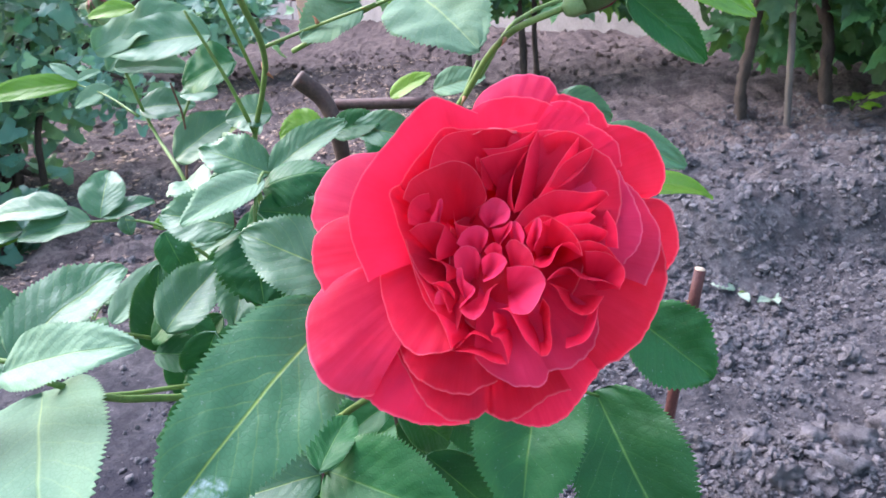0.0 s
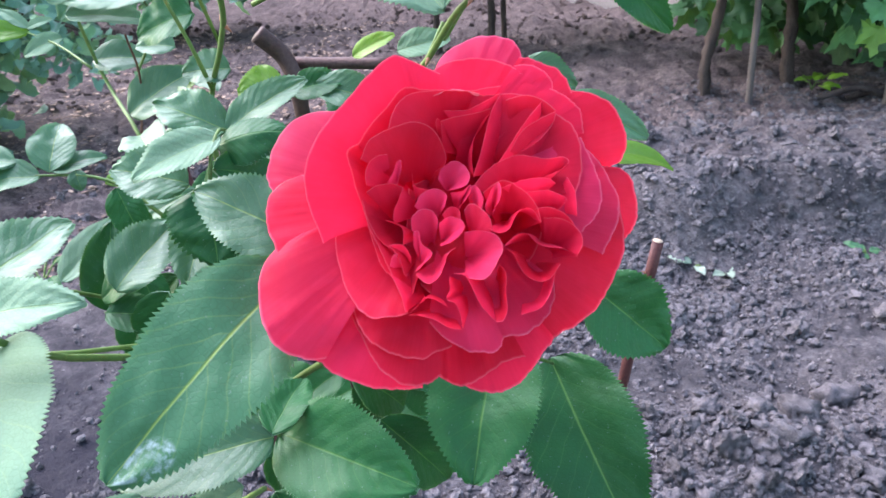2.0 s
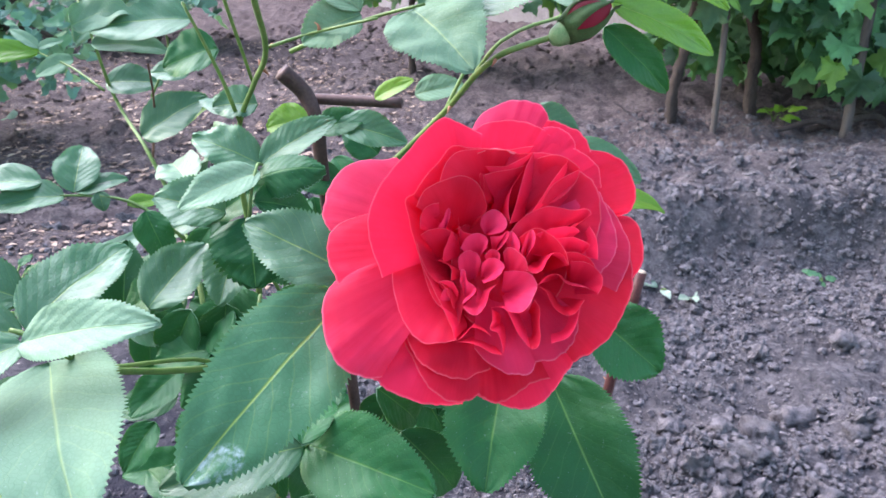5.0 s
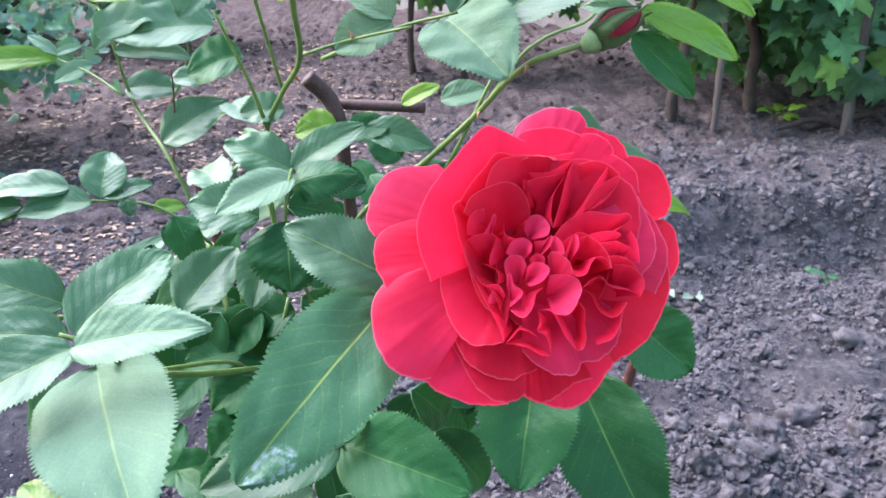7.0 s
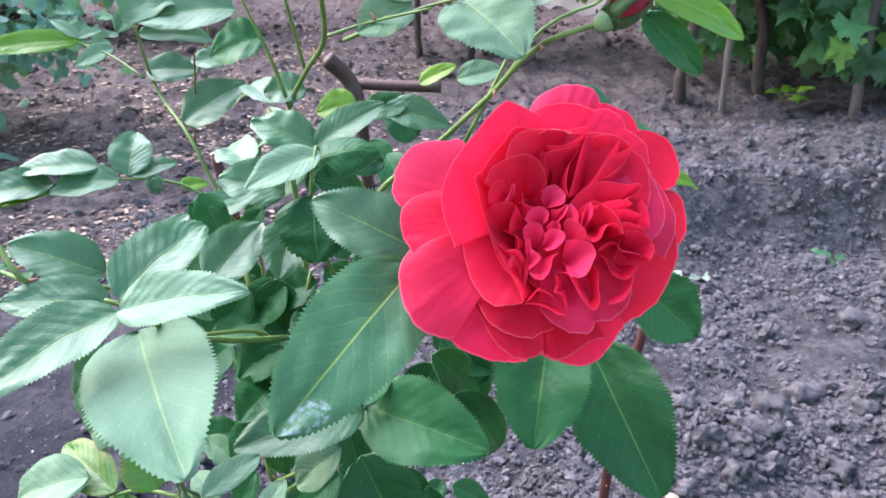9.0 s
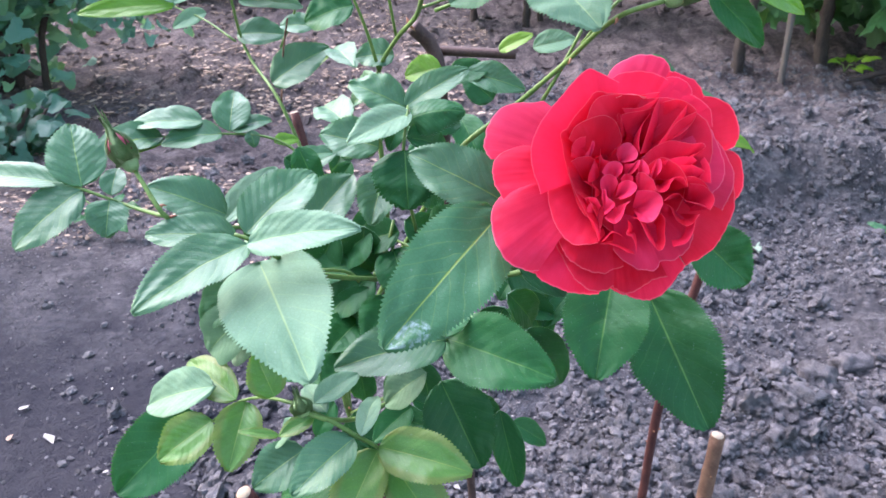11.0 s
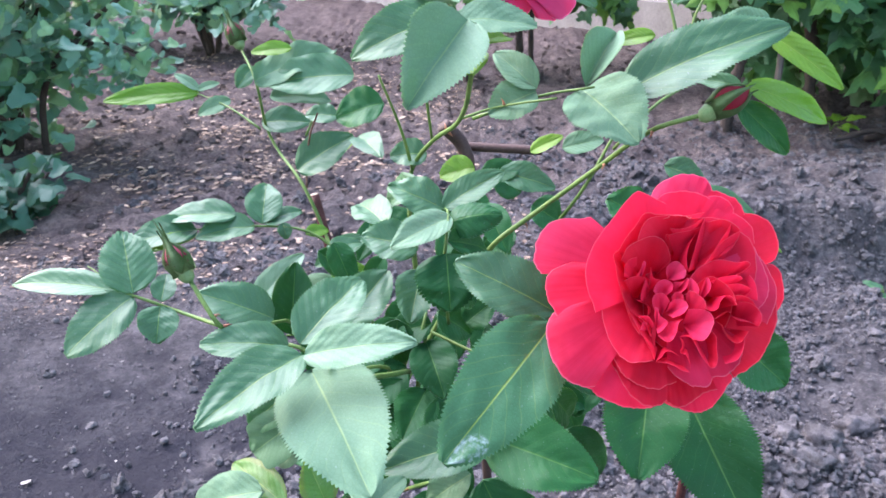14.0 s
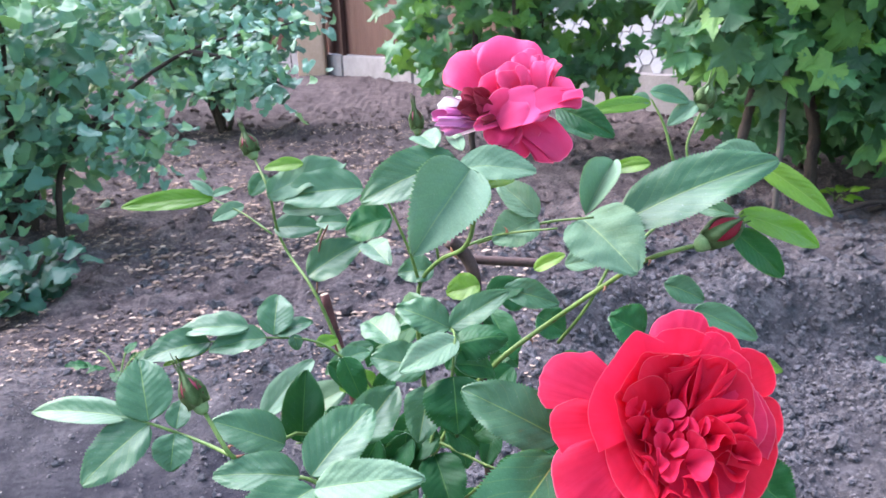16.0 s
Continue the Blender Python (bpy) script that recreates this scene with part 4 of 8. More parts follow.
leaflet((-0.1455, 0.3186, 0.5692), (-0.1212, 0.3480, 0.5908), (0.09, -0.64, 0.77), 0.0300, 'G', 0.38, 0.06, 0.022, 0.42, 27, 0.0, 0.66)
leaflet((-0.1466, 0.4617, 0.5689), (-0.1851, 0.4546, 0.5490), (-0.22, -0.70, 0.68), 0.0189, 'G', 0.38, 0.06, 0.022, 0.42, 27, 0.0, 0.66)
leaflet((-0.1688, 0.4503, 0.5382), (-0.2314, 0.4744, 0.4873), (-0.62, -0.63, 0.47), 0.0317, 'U', 0.38, 0.06, 0.022, 0.42, 44, 0.0, 0.66)
leaf_spray = stalk([(-0.1088, 0.3447, 0.5194), (-0.1320, 0.2422, 0.5795), (-0.1456, 0.2192, 0.6030), (-0.1532, 0.2212, 0.6081), (-0.1597, 0.2221, 0.6102)], 0.0013)
leaflet((-0.1545, 0.2220, 0.6101), (-0.1275, 0.2596, 0.6253), (0.12, -0.45, 0.89), 0.0289, 'G', 0.38, 0.06, 0.022, 0.42, 30, 0.0, 0.66)
leaflet((-0.1507, 0.2108, 0.6109), (-0.0995, 0.1987, 0.6227), (-0.31, -0.60, 0.74), 0.0208, 'P', 0.38, 0.06, 0.022, 0.42, 33, 0.0, 0.66)
leaflet((-0.1625, 0.2344, 0.6022), (-0.2042, 0.2311, 0.6065), (0.13, -0.51, 0.85), 0.0216, 'G', 0.38, 0.06, 0.022, 0.42, 26, 0.0, 0.66)
leaflet((-0.1522, 0.2145, 0.6087), (-0.1930, 0.1780, 0.5958), (0.09, -0.41, 0.91), 0.0281, 'G', 0.38, 0.06, 0.022, 0.42, 35, 0.0, 0.66)
leaflet((-0.1513, 0.2267, 0.5928), (-0.1187, 0.1570, 0.5753), (-0.10, -0.29, 0.95), 0.0475, 'P', 0.3, 0.06, 0.022, 0.42, 44, 0.0, 0.6)
leaflet((-0.1580, 0.2265, 0.5863), (-0.1892, 0.2421, 0.5510), (-0.54, -0.84, 0.10), 0.0198, 'G', 0.38, 0.06, 0.022, 0.42, 31, 0.0, 0.66)
leaflet((-0.1569, 0.2191, 0.5714), (-0.1925, 0.2524, 0.5268), (-0.68, -0.73, -0.00), 0.0265, 'P', 0.38, 0.06, 0.022, 0.42, 41, 0.0, 0.66)
leaflet((-0.1486, 0.2179, 0.5688), (-0.1830, 0.2590, 0.5173), (-0.80, -0.60, 0.06), 0.0208, 'P', 0.38, 0.06, 0.022, 0.42, 44, 0.0, 0.66)
leaf_spray = stalk([(-0.0836, 0.3553, 0.5482), (-0.0865, 0.3040, 0.6060), (-0.0855, 0.2903, 0.6262), (-0.0832, 0.3020, 0.6428), (-0.0850, 0.3300, 0.6373)], 0.0009)
leaflet((-0.1004, 0.3105, 0.6205), (-0.1326, 0.3137, 0.6279), (0.09, -0.72, 0.69), 0.0253, 'G', 0.38, 0.06, 0.022, 0.42, 20, 0.0, 0.66)
leaflet((-0.0814, 0.3017, 0.6419), (-0.1144, 0.2871, 0.6307), (0.00, -0.62, 0.79), 0.0198, 'P', 0.38, 0.06, 0.022, 0.42, 23, 0.0, 0.66)
leaflet((-0.0857, 0.3308, 0.6370), (-0.1176, 0.3361, 0.6502), (0.15, -0.74, 0.66), 0.0230, 'G', 0.38, 0.06, 0.06, 0.42, 21, 0.0, 0.66)
leaflet((-0.0857, 0.3300, 0.6373), (-0.0497, 0.3370, 0.6567), (-0.19, -0.75, 0.63), 0.0185, 'G', 0.38, 0.06, 0.022, 0.42, 25, 0.0, 0.66)
leaflet((-0.0838, 0.3042, 0.6376), (-0.0531, 0.3054, 0.6414), (-0.06, -0.69, 0.72), 0.0198, 'D', -0.5, 0.15, 0.022, 0.42, 19, 0.0, 0.66)
leaflet((-0.0996, 0.3294, 0.5988), (-0.1065, 0.3003, 0.5784), (0.08, -0.59, 0.81), 0.0259, 'G', 0.38, 0.06, 0.022, 0.42, 22, 0.0, 0.66)
leaflet((-0.0849, 0.2900, 0.6256), (-0.0833, 0.2743, 0.5983), (-0.01, -0.87, 0.50), 0.0352, 'D', 0.1, 0.06, 0.022, 0.42, 19, 0.0, 0.6)
leaflet((-0.0843, 0.2859, 0.6147), (-0.0684, 0.2991, 0.5936), (0.80, -0.54, 0.27), 0.0257, 'D', 0.38, 0.06, 0.022, 0.42, 18, 0.0, 0.66)
leaflet((-0.1191, 0.3279, 0.6286), (-0.1390, 0.3706, 0.6276), (-0.32, -0.13, 0.94), 0.0226, 'G', 0.38, 0.06, 0.05, 0.42, 29, 0.0, 0.66)
leaflet((-0.1001, 0.3364, 0.6513), (-0.1211, 0.3689, 0.6238), (-0.89, -0.25, 0.38), 0.0216, 'G', 0.38, 0.06, 0.05, 0.42, 29, 0.0, 0.66)
leaflet((-0.0837, 0.2924, 0.6318), (-0.0604, 0.3177, 0.6147), (0.74, -0.28, 0.61), 0.0201, 'D', 0.38, 0.06, 0.022, 0.42, 24, 0.0, 0.66)
leaflet((-0.0948, 0.3897, 0.6543), (-0.1187, 0.3895, 0.6532), (-0.03, -0.74, 0.68), 0.0204, 'G', 0.38, 0.06, 0.05, 0.42, 14, 0.0, 0.66)
leaf_spray = stalk([(-0.0851, 0.3396, 0.5066), (-0.0467, 0.2671, 0.5927), (-0.0346, 0.2432, 0.6146)], 0.0009)
leaflet((-0.0328, 0.2425, 0.6130), (-0.0812, 0.2567, 0.6349), (0.05, -0.78, 0.62), 0.0308, 'G', 0.38, 0.06, 0.022, 0.42, 34, 0.0, 0.66)
leaflet((-0.0400, 0.2047, 0.6264), (-0.0896, 0.1648, 0.5848), (0.06, -0.76, 0.65), 0.0394, 'B', 0.16, 0.05, 0.022, 0.42, 44, 0.0, 0.62)
leaf_spray = stalk([(-0.1139, 0.3359, 0.5117), (-0.0805, 0.3291, 0.4979), (-0.0651, 0.2506, 0.5336)], 0.0009)
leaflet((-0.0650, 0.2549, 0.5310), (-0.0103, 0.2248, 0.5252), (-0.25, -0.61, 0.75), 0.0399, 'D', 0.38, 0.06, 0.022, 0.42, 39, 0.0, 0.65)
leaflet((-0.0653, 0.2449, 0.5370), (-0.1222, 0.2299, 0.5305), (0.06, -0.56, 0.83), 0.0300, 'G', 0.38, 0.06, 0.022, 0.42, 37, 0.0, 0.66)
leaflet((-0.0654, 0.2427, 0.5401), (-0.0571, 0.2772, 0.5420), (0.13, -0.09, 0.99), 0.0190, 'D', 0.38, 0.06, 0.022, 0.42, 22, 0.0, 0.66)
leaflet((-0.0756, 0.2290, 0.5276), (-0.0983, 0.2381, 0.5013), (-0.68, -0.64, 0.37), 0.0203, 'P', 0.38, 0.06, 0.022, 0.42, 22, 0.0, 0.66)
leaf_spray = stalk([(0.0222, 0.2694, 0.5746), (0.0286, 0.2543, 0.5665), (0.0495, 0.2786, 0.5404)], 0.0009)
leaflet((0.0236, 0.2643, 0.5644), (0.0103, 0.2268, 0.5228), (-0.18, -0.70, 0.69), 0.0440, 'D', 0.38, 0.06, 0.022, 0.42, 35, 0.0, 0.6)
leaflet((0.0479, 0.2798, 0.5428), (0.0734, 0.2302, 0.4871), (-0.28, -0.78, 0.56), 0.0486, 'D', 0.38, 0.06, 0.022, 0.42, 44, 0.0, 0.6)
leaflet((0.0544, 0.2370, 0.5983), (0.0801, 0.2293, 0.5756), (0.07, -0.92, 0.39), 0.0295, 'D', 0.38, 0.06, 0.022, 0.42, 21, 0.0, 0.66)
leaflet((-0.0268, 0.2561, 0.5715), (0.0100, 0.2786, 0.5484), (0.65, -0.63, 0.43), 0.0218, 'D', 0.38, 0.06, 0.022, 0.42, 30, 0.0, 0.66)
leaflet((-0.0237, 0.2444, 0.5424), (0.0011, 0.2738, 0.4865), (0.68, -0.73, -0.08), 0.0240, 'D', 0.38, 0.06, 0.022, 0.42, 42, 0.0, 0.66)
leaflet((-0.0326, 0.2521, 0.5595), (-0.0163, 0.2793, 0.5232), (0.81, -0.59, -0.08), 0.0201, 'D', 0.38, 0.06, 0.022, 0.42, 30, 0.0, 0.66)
leaflet((0.0526, 0.2531, 0.6407), (0.1020, 0.2996, 0.6174), (0.62, -0.30, 0.73), 0.0126, 'Y', 0.38, 0.06, 0.022, 0.42, 44, 0.0, 0.66)
leaf_spray = stalk([(-0.0705, 0.2665, 0.7319), (-0.0731, 0.2508, 0.7470), (-0.0786, 0.2523, 0.7506)], 0.0009)
leaflet((-0.0800, 0.2586, 0.7528), (-0.1256, 0.2574, 0.7344), (-0.21, -0.79, 0.58), 0.0252, 'G', 0.38, 0.06, 0.022, 0.42, 30, 0.0, 0.66)
leaflet((-0.0740, 0.2419, 0.7513), (-0.1007, 0.2193, 0.7192), (0.09, -0.85, 0.52), 0.0345, 'P', 0.9, 0.06, 0.022, 0.38, 29, 0.0, 0.74)
leaflet((-0.0794, 0.2521, 0.7502), (-0.0438, 0.2505, 0.7469), (0.04, -0.63, 0.77), 0.0198, 'P', 0.38, 0.06, 0.022, 0.42, 22, 0.0, 0.66)
leaflet((-0.0679, 0.2485, 0.7411), (-0.0535, 0.2795, 0.7385), (0.45, -0.13, 0.88), 0.0129, 'Y', 0.38, 0.06, 0.022, 0.42, 21, 0.0, 0.66)
leaflet((-0.0720, 0.2438, 0.7286), (-0.0783, 0.2937, 0.7189), (-0.31, 0.14, 0.94), 0.0251, 'Y', 0.38, 0.06, 0.022, 0.42, 31, 0.0, 0.66)
leaflet((-0.0894, 0.2555, 0.7589), (-0.0988, 0.3077, 0.7552), (-0.29, 0.02, 0.96), 0.0142, 'G', 0.38, 0.06, 0.022, 0.42, 33, 0.0, 0.66)
leaflet((-0.0771, 0.2548, 0.7575), (-0.0823, 0.2877, 0.7593), (-0.25, -0.09, 0.96), 0.0074, 'P', 0.38, 0.06, 0.022, 0.42, 20, 0.0, 0.66)
leaf_spray = stalk([(-0.0677, 0.3343, 0.6889), (-0.0319, 0.3181, 0.7039), (-0.0076, 0.2979, 0.7115)], 0.0009)
leaflet((0.0069, 0.2975, 0.7081), (0.0868, 0.2951, 0.7396), (-0.30, -0.65, 0.70), 0.0350, 'G', 0.38, 0.06, 0.022, 0.42, 44, 0.0, 0.65)
leaflet((-0.0118, 0.3074, 0.7083), (0.0096, 0.2701, 0.6891), (-0.24, -0.55, 0.80), 0.0401, 'P', 0.38, 0.06, 0.022, 0.42, 29, 0.0, 0.55)
leaflet((-0.0343, 0.3191, 0.7073), (-0.0555, 0.3349, 0.7247), (-0.09, -0.79, 0.61), 0.0180, 'P', 0.5, 0.06, 0.022, 0.42, 19, 0.0, 0.66)
leaflet((-0.0343, 0.3188, 0.7061), (-0.0600, 0.3152, 0.6950), (-0.15, -0.79, 0.60), 0.0236, 'P', 0.38, 0.06, 0.022, 0.42, 17, 0.0, 0.6)
leaflet((-0.0088, 0.3138, 0.7090), (0.0124, 0.3420, 0.7325), (-0.03, -0.63, 0.78), 0.0225, 'P', 1.5, 0.06, 0.022, 0.42, 26, 0.0, 0.66)
leaflet((0.0319, 0.3345, 0.7318), (0.0102, 0.3434, 0.7270), (-0.42, -0.70, 0.57), 0.0101, 'Y', 0.38, 0.06, 0.022, 0.42, 14, 0.0, 0.66)
leaflet((0.0825, 0.3147, 0.7352), (0.1187, 0.2958, 0.7074), (-0.13, -0.89, 0.44), 0.0141, 'Y', 0.38, 0.06, 0.022, 0.42, 30, 0.0, 0.66)
leaflet((0.0865, 0.3150, 0.7359), (0.0613, 0.3168, 0.7421), (0.08, -0.82, 0.57), 0.0152, 'P', 0.38, 0.06, 0.022, 0.42, 16, 0.0, 0.66)
leaf_spray = stalk([(0.0652, 0.4008, 0.7198), (0.0598, 0.4080, 0.7430), (0.0520, 0.4130, 0.7593)], 0.0009)
leaflet((0.0519, 0.4122, 0.7568), (0.0056, 0.4005, 0.7534), (0.17, -0.83, 0.53), 0.0110, 'Y', 0.38, 0.06, 0.022, 0.42, 29, 0.0, 0.66)
leaflet((0.0511, 0.4124, 0.7575), (0.0394, 0.4134, 0.7608), (0.07, -0.86, 0.50), 0.0089, 'P', 0.38, 0.06, 0.022, 0.42, 8, 0.0, 0.66)
leaflet((0.0514, 0.4144, 0.7639), (0.0771, 0.4120, 0.7558), (0.12, -0.78, 0.61), 0.0134, 'G', 0.38, 0.06, 0.022, 0.42, 16, 0.0, 0.66)
leaflet((0.0822, 0.4117, 0.7549), (0.0624, 0.4077, 0.7422), (-0.22, -0.78, 0.59), 0.0127, 'P', 0.38, 0.06, 0.022, 0.42, 14, 0.0, 0.66)
leaflet((-0.0258, 0.3088, 0.7688), (0.0013, 0.2940, 0.7547), (-0.13, -0.80, 0.59), 0.0169, 'D', 0.38, 0.06, 0.022, 0.42, 21, 0.0, 0.66)
leaflet((-0.0213, 0.3381, 0.7621), (-0.0013, 0.3337, 0.7477), (0.12, -0.89, 0.44), 0.0136, 'G', 0.38, 0.06, 0.022, 0.42, 15, 0.0, 0.66)
leaf_spray = stalk([(0.0452, 0.2795, 0.7024), (0.0651, 0.2911, 0.7059)], 0.0009)
leaflet((0.0697, 0.2978, 0.7107), (0.1189, 0.3066, 0.6878), (0.33, -0.86, 0.39), 0.0158, 'Y', 0.38, 0.06, 0.022, 0.42, 34, 0.0, 0.66)
leaflet((0.0676, 0.3000, 0.7008), (0.0981, 0.3018, 0.6726), (0.22, -0.96, 0.18), 0.0169, 'D', 0.38, 0.06, 0.022, 0.42, 25, 0.0, 0.66)
leaflet((0.0692, 0.3025, 0.7089), (0.0490, 0.3136, 0.7113), (-0.31, -0.70, 0.64), 0.0101, 'G', 0.38, 0.06, 0.022, 0.42, 14, 0.0, 0.66)
leaflet((0.0319, 0.3326, 0.6274), (0.0111, 0.3360, 0.6387), (0.18, -0.80, 0.58), 0.0274, 'D', 0.38, 0.06, 0.022, 0.42, 14, 0.0, 0.66)
leaflet((0.0451, 0.3416, 0.6564), (0.0690, 0.3384, 0.6457), (0.15, -0.80, 0.57), 0.0172, 'G', 0.38, 0.06, 0.022, 0.42, 16, 0.0, 0.66)
leaflet((0.0626, 0.3368, 0.6407), (0.1003, 0.3312, 0.6222), (0.17, -0.79, 0.59), 0.0182, 'G', 0.38, 0.06, 0.022, 0.42, 26, 0.0, 0.66)
leaflet((-0.0507, 0.3644, 0.6482), (-0.0152, 0.3618, 0.6374), (0.11, -0.75, 0.65), 0.0195, 'G', 0.38, 0.06, 0.022, 0.42, 22, 0.0, 0.66)
leaflet((-0.0310, 0.3642, 0.6605), (-0.0109, 0.3670, 0.6693), (-0.18, -0.74, 0.64), 0.0099, 'Y', 0.38, 0.06, 0.022, 0.42, 13, 0.0, 0.66)
leaflet((-0.0104, 0.3696, 0.6609), (0.0151, 0.3710, 0.6651), (-0.07, -0.72, 0.68), 0.0157, 'P', 0.38, 0.06, 0.022, 0.42, 16, 0.0, 0.66)
leaflet((-0.0651, 0.3664, 0.6508), (-0.0870, 0.3649, 0.6464), (-0.09, -0.73, 0.68), 0.0196, 'Y', 0.38, 0.06, 0.022, 0.42, 13, 0.0, 0.66)
leaflet((-0.0617, 0.3647, 0.6455), (-0.0362, 0.3661, 0.6497), (-0.08, -0.72, 0.69), 0.0172, 'D', 0.38, 0.06, 0.022, 0.42, 16, 0.0, 0.66)
leaflet((-0.0316, 0.4090, 0.6191), (-0.0509, 0.4139, 0.6351), (0.21, -0.83, 0.51), 0.0253, 'D', 0.38, 0.06, 0.022, 0.42, 15, 0.0, 0.66)
leaflet((-0.0239, 0.4066, 0.6112), (-0.0044, 0.4028, 0.5990), (0.20, -0.80, 0.57), 0.0256, 'D', 0.38, 0.06, 0.022, 0.42, 14, 0.0, 0.66)
leaf_spray = stalk([(-0.2462, 0.5862, 0.6284), (-0.2784, 0.6132, 0.6427), (-0.3167, 0.6469, 0.6506)], 0.0009)
leaflet((-0.3155, 0.6472, 0.6516), (-0.4069, 0.6450, 0.6454), (-0.01, -0.89, 0.47), 0.0210, 'Y', 0.38, 0.06, 0.022, 0.42, 44, 0.0, 0.66)
leaflet((-0.3149, 0.6479, 0.6537), (-0.3379, 0.6524, 0.6686), (0.24, -0.76, 0.61), 0.0107, 'P', 0.38, 0.06, 0.022, 0.42, 17, 0.0, 0.66)
leaflet((-0.3166, 0.6479, 0.6538), (-0.2950, 0.6497, 0.6594), (-0.08, -0.82, 0.56), 0.0087, 'P', 0.38, 0.06, 0.022, 0.42, 13, 0.0, 0.66)
leaflet((-0.2797, 0.6251, 0.6476), (-0.3109, 0.6212, 0.6351), (-0.11, -0.84, 0.53), 0.0168, 'P', 0.38, 0.06, 0.022, 0.42, 21, 0.0, 0.66)
leaflet((-0.2445, 0.5879, 0.6339), (-0.2010, 0.5877, 0.6327), (0.01, -0.78, 0.63), 0.0262, 'G', 0.38, 0.06, 0.022, 0.42, 27, 0.0, 0.66)
leaf_spray = stalk([(-0.2000, 0.5513, 0.6289), (-0.1864, 0.5600, 0.6570), (-0.1684, 0.4927, 0.6870)], 0.0009)
leaflet((-0.2494, 0.6025, 0.6811), (-0.2653, 0.5971, 0.6637), (-0.07, -0.93, 0.36), 0.0183, 'G', 0.38, 0.06, 0.022, 0.42, 15, 0.0, 0.66)
leaflet((-0.1955, 0.4995, 0.7092), (-0.2262, 0.4986, 0.7066), (-0.03, -0.81, 0.59), 0.0118, 'Y', 0.38, 0.06, 0.022, 0.42, 19, 0.0, 0.66)
leaflet((-0.2248, 0.4924, 0.6866), (-0.1647, 0.5191, 0.7043), (0.12, -0.73, 0.67), 0.0287, 'P', 0.38, 0.06, 0.12, 0.42, 42, 0.0, 0.66)
leaflet((-0.1492, 0.4934, 0.6888), (-0.2147, 0.4916, 0.6836), (-0.03, -0.73, 0.68), 0.0361, 'G', 0.38, 0.06, 0.03, 0.42, 41, 0.0, 0.66)
leaflet((-0.2133, 0.4889, 0.6751), (-0.1699, 0.5075, 0.6672), (0.35, -0.47, 0.81), 0.0225, 'P', 0.38, 0.06, 0.022, 0.42, 29, 0.0, 0.66)
leaflet((-0.1251, 0.4478, 0.6765), (-0.1599, 0.4544, 0.6644), (-0.34, -0.76, 0.56), 0.0308, 'D', 0.38, 0.06, 0.04, 0.42, 23, 0.0, 0.66)
leaflet((-0.2086, 0.5428, 0.6016), (-0.1592, 0.5512, 0.6283), (-0.14, -0.84, 0.53), 0.0341, 'G', 0.38, 0.06, 0.022, 0.42, 35, 0.0, 0.66)
leaflet((-0.2012, 0.5424, 0.6003), (-0.1615, 0.5590, 0.6197), (0.02, -0.78, 0.63), 0.0162, 'Y', 0.38, 0.06, 0.022, 0.42, 29, 0.0, 0.66)
leaflet((-0.1720, 0.5562, 0.6445), (-0.1994, 0.5564, 0.6455), (0.02, -0.64, 0.77), 0.0220, 'G', 0.38, 0.06, 0.022, 0.42, 17, 0.0, 0.66)
leaflet((-0.1552, 0.5509, 0.6272), (-0.1324, 0.4973, 0.6231), (-0.26, -0.18, 0.95), 0.0236, 'G', 0.38, 0.06, 0.05, 0.42, 36, 0.0, 0.66)
leaf_spray = stalk([(-0.1067, 0.1818, 0.5274), (-0.1199, 0.1853, 0.5347), (-0.1428, 0.1971, 0.5365), (-0.1666, 0.2128, 0.5242), (-0.1811, 0.2083, 0.5154)], 0.0009)
leaflet((-0.2049, 0.2501, 0.4880), (-0.2458, 0.2226, 0.4560), (0.08, -0.80, 0.59), 0.0402, 'D', 0.38, 0.06, 0.022, 0.42, 36, 0.0, 0.6)
leaflet((-0.1806, 0.2086, 0.5159), (-0.2056, 0.1958, 0.5020), (0.00, -0.74, 0.68), 0.0236, 'S', 0.38, 0.06, 0.022, 0.42, 19, 0.0, 0.66)
leaflet((-0.1689, 0.2132, 0.5250), (-0.2018, 0.2465, 0.5255), (-0.29, -0.30, 0.91), 0.0195, 'S', 0.38, 0.06, 0.022, 0.42, 29, 0.0, 0.66)
leaflet((-0.1795, 0.2162, 0.5314), (-0.2239, 0.2360, 0.5047), (-0.60, -0.49, 0.63), 0.0246, 'P', 0.38, 0.06, 0.022, 0.42, 34, 0.0, 0.66)
leaflet((-0.1637, 0.2127, 0.5239), (-0.1704, 0.1897, 0.5001), (0.13, -0.73, 0.67), 0.0232, 'S', 0.4, 0.06, 0.022, 0.42, 21, 0.0, 0.66)
leaflet((-0.1444, 0.1949, 0.5400), (-0.1533, 0.2040, 0.5586), (0.26, -0.81, 0.52), 0.0180, 'S', 0.38, 0.06, 0.022, 0.42, 14, 0.0, 0.66)
leaflet((-0.1337, 0.1947, 0.5089), (-0.1587, 0.1864, 0.4928), (-0.17, -0.74, 0.65), 0.0230, 'G', 0.38, 0.06, 0.022, 0.42, 19, 0.0, 0.66)
leaflet((-0.1252, 0.1855, 0.5353), (-0.1413, 0.1817, 0.5280), (-0.17, -0.67, 0.73), 0.0084, 'S', 0.38, 0.06, 0.022, 0.42, 11, 0.0, 0.66)
leaflet((-0.1413, 0.1817, 0.5280), (-0.1599, 0.1826, 0.5302), (0.07, -0.56, 0.83), 0.0049, 'S', 0.38, 0.06, 0.022, 0.42, 11, 0.0, 0.66)
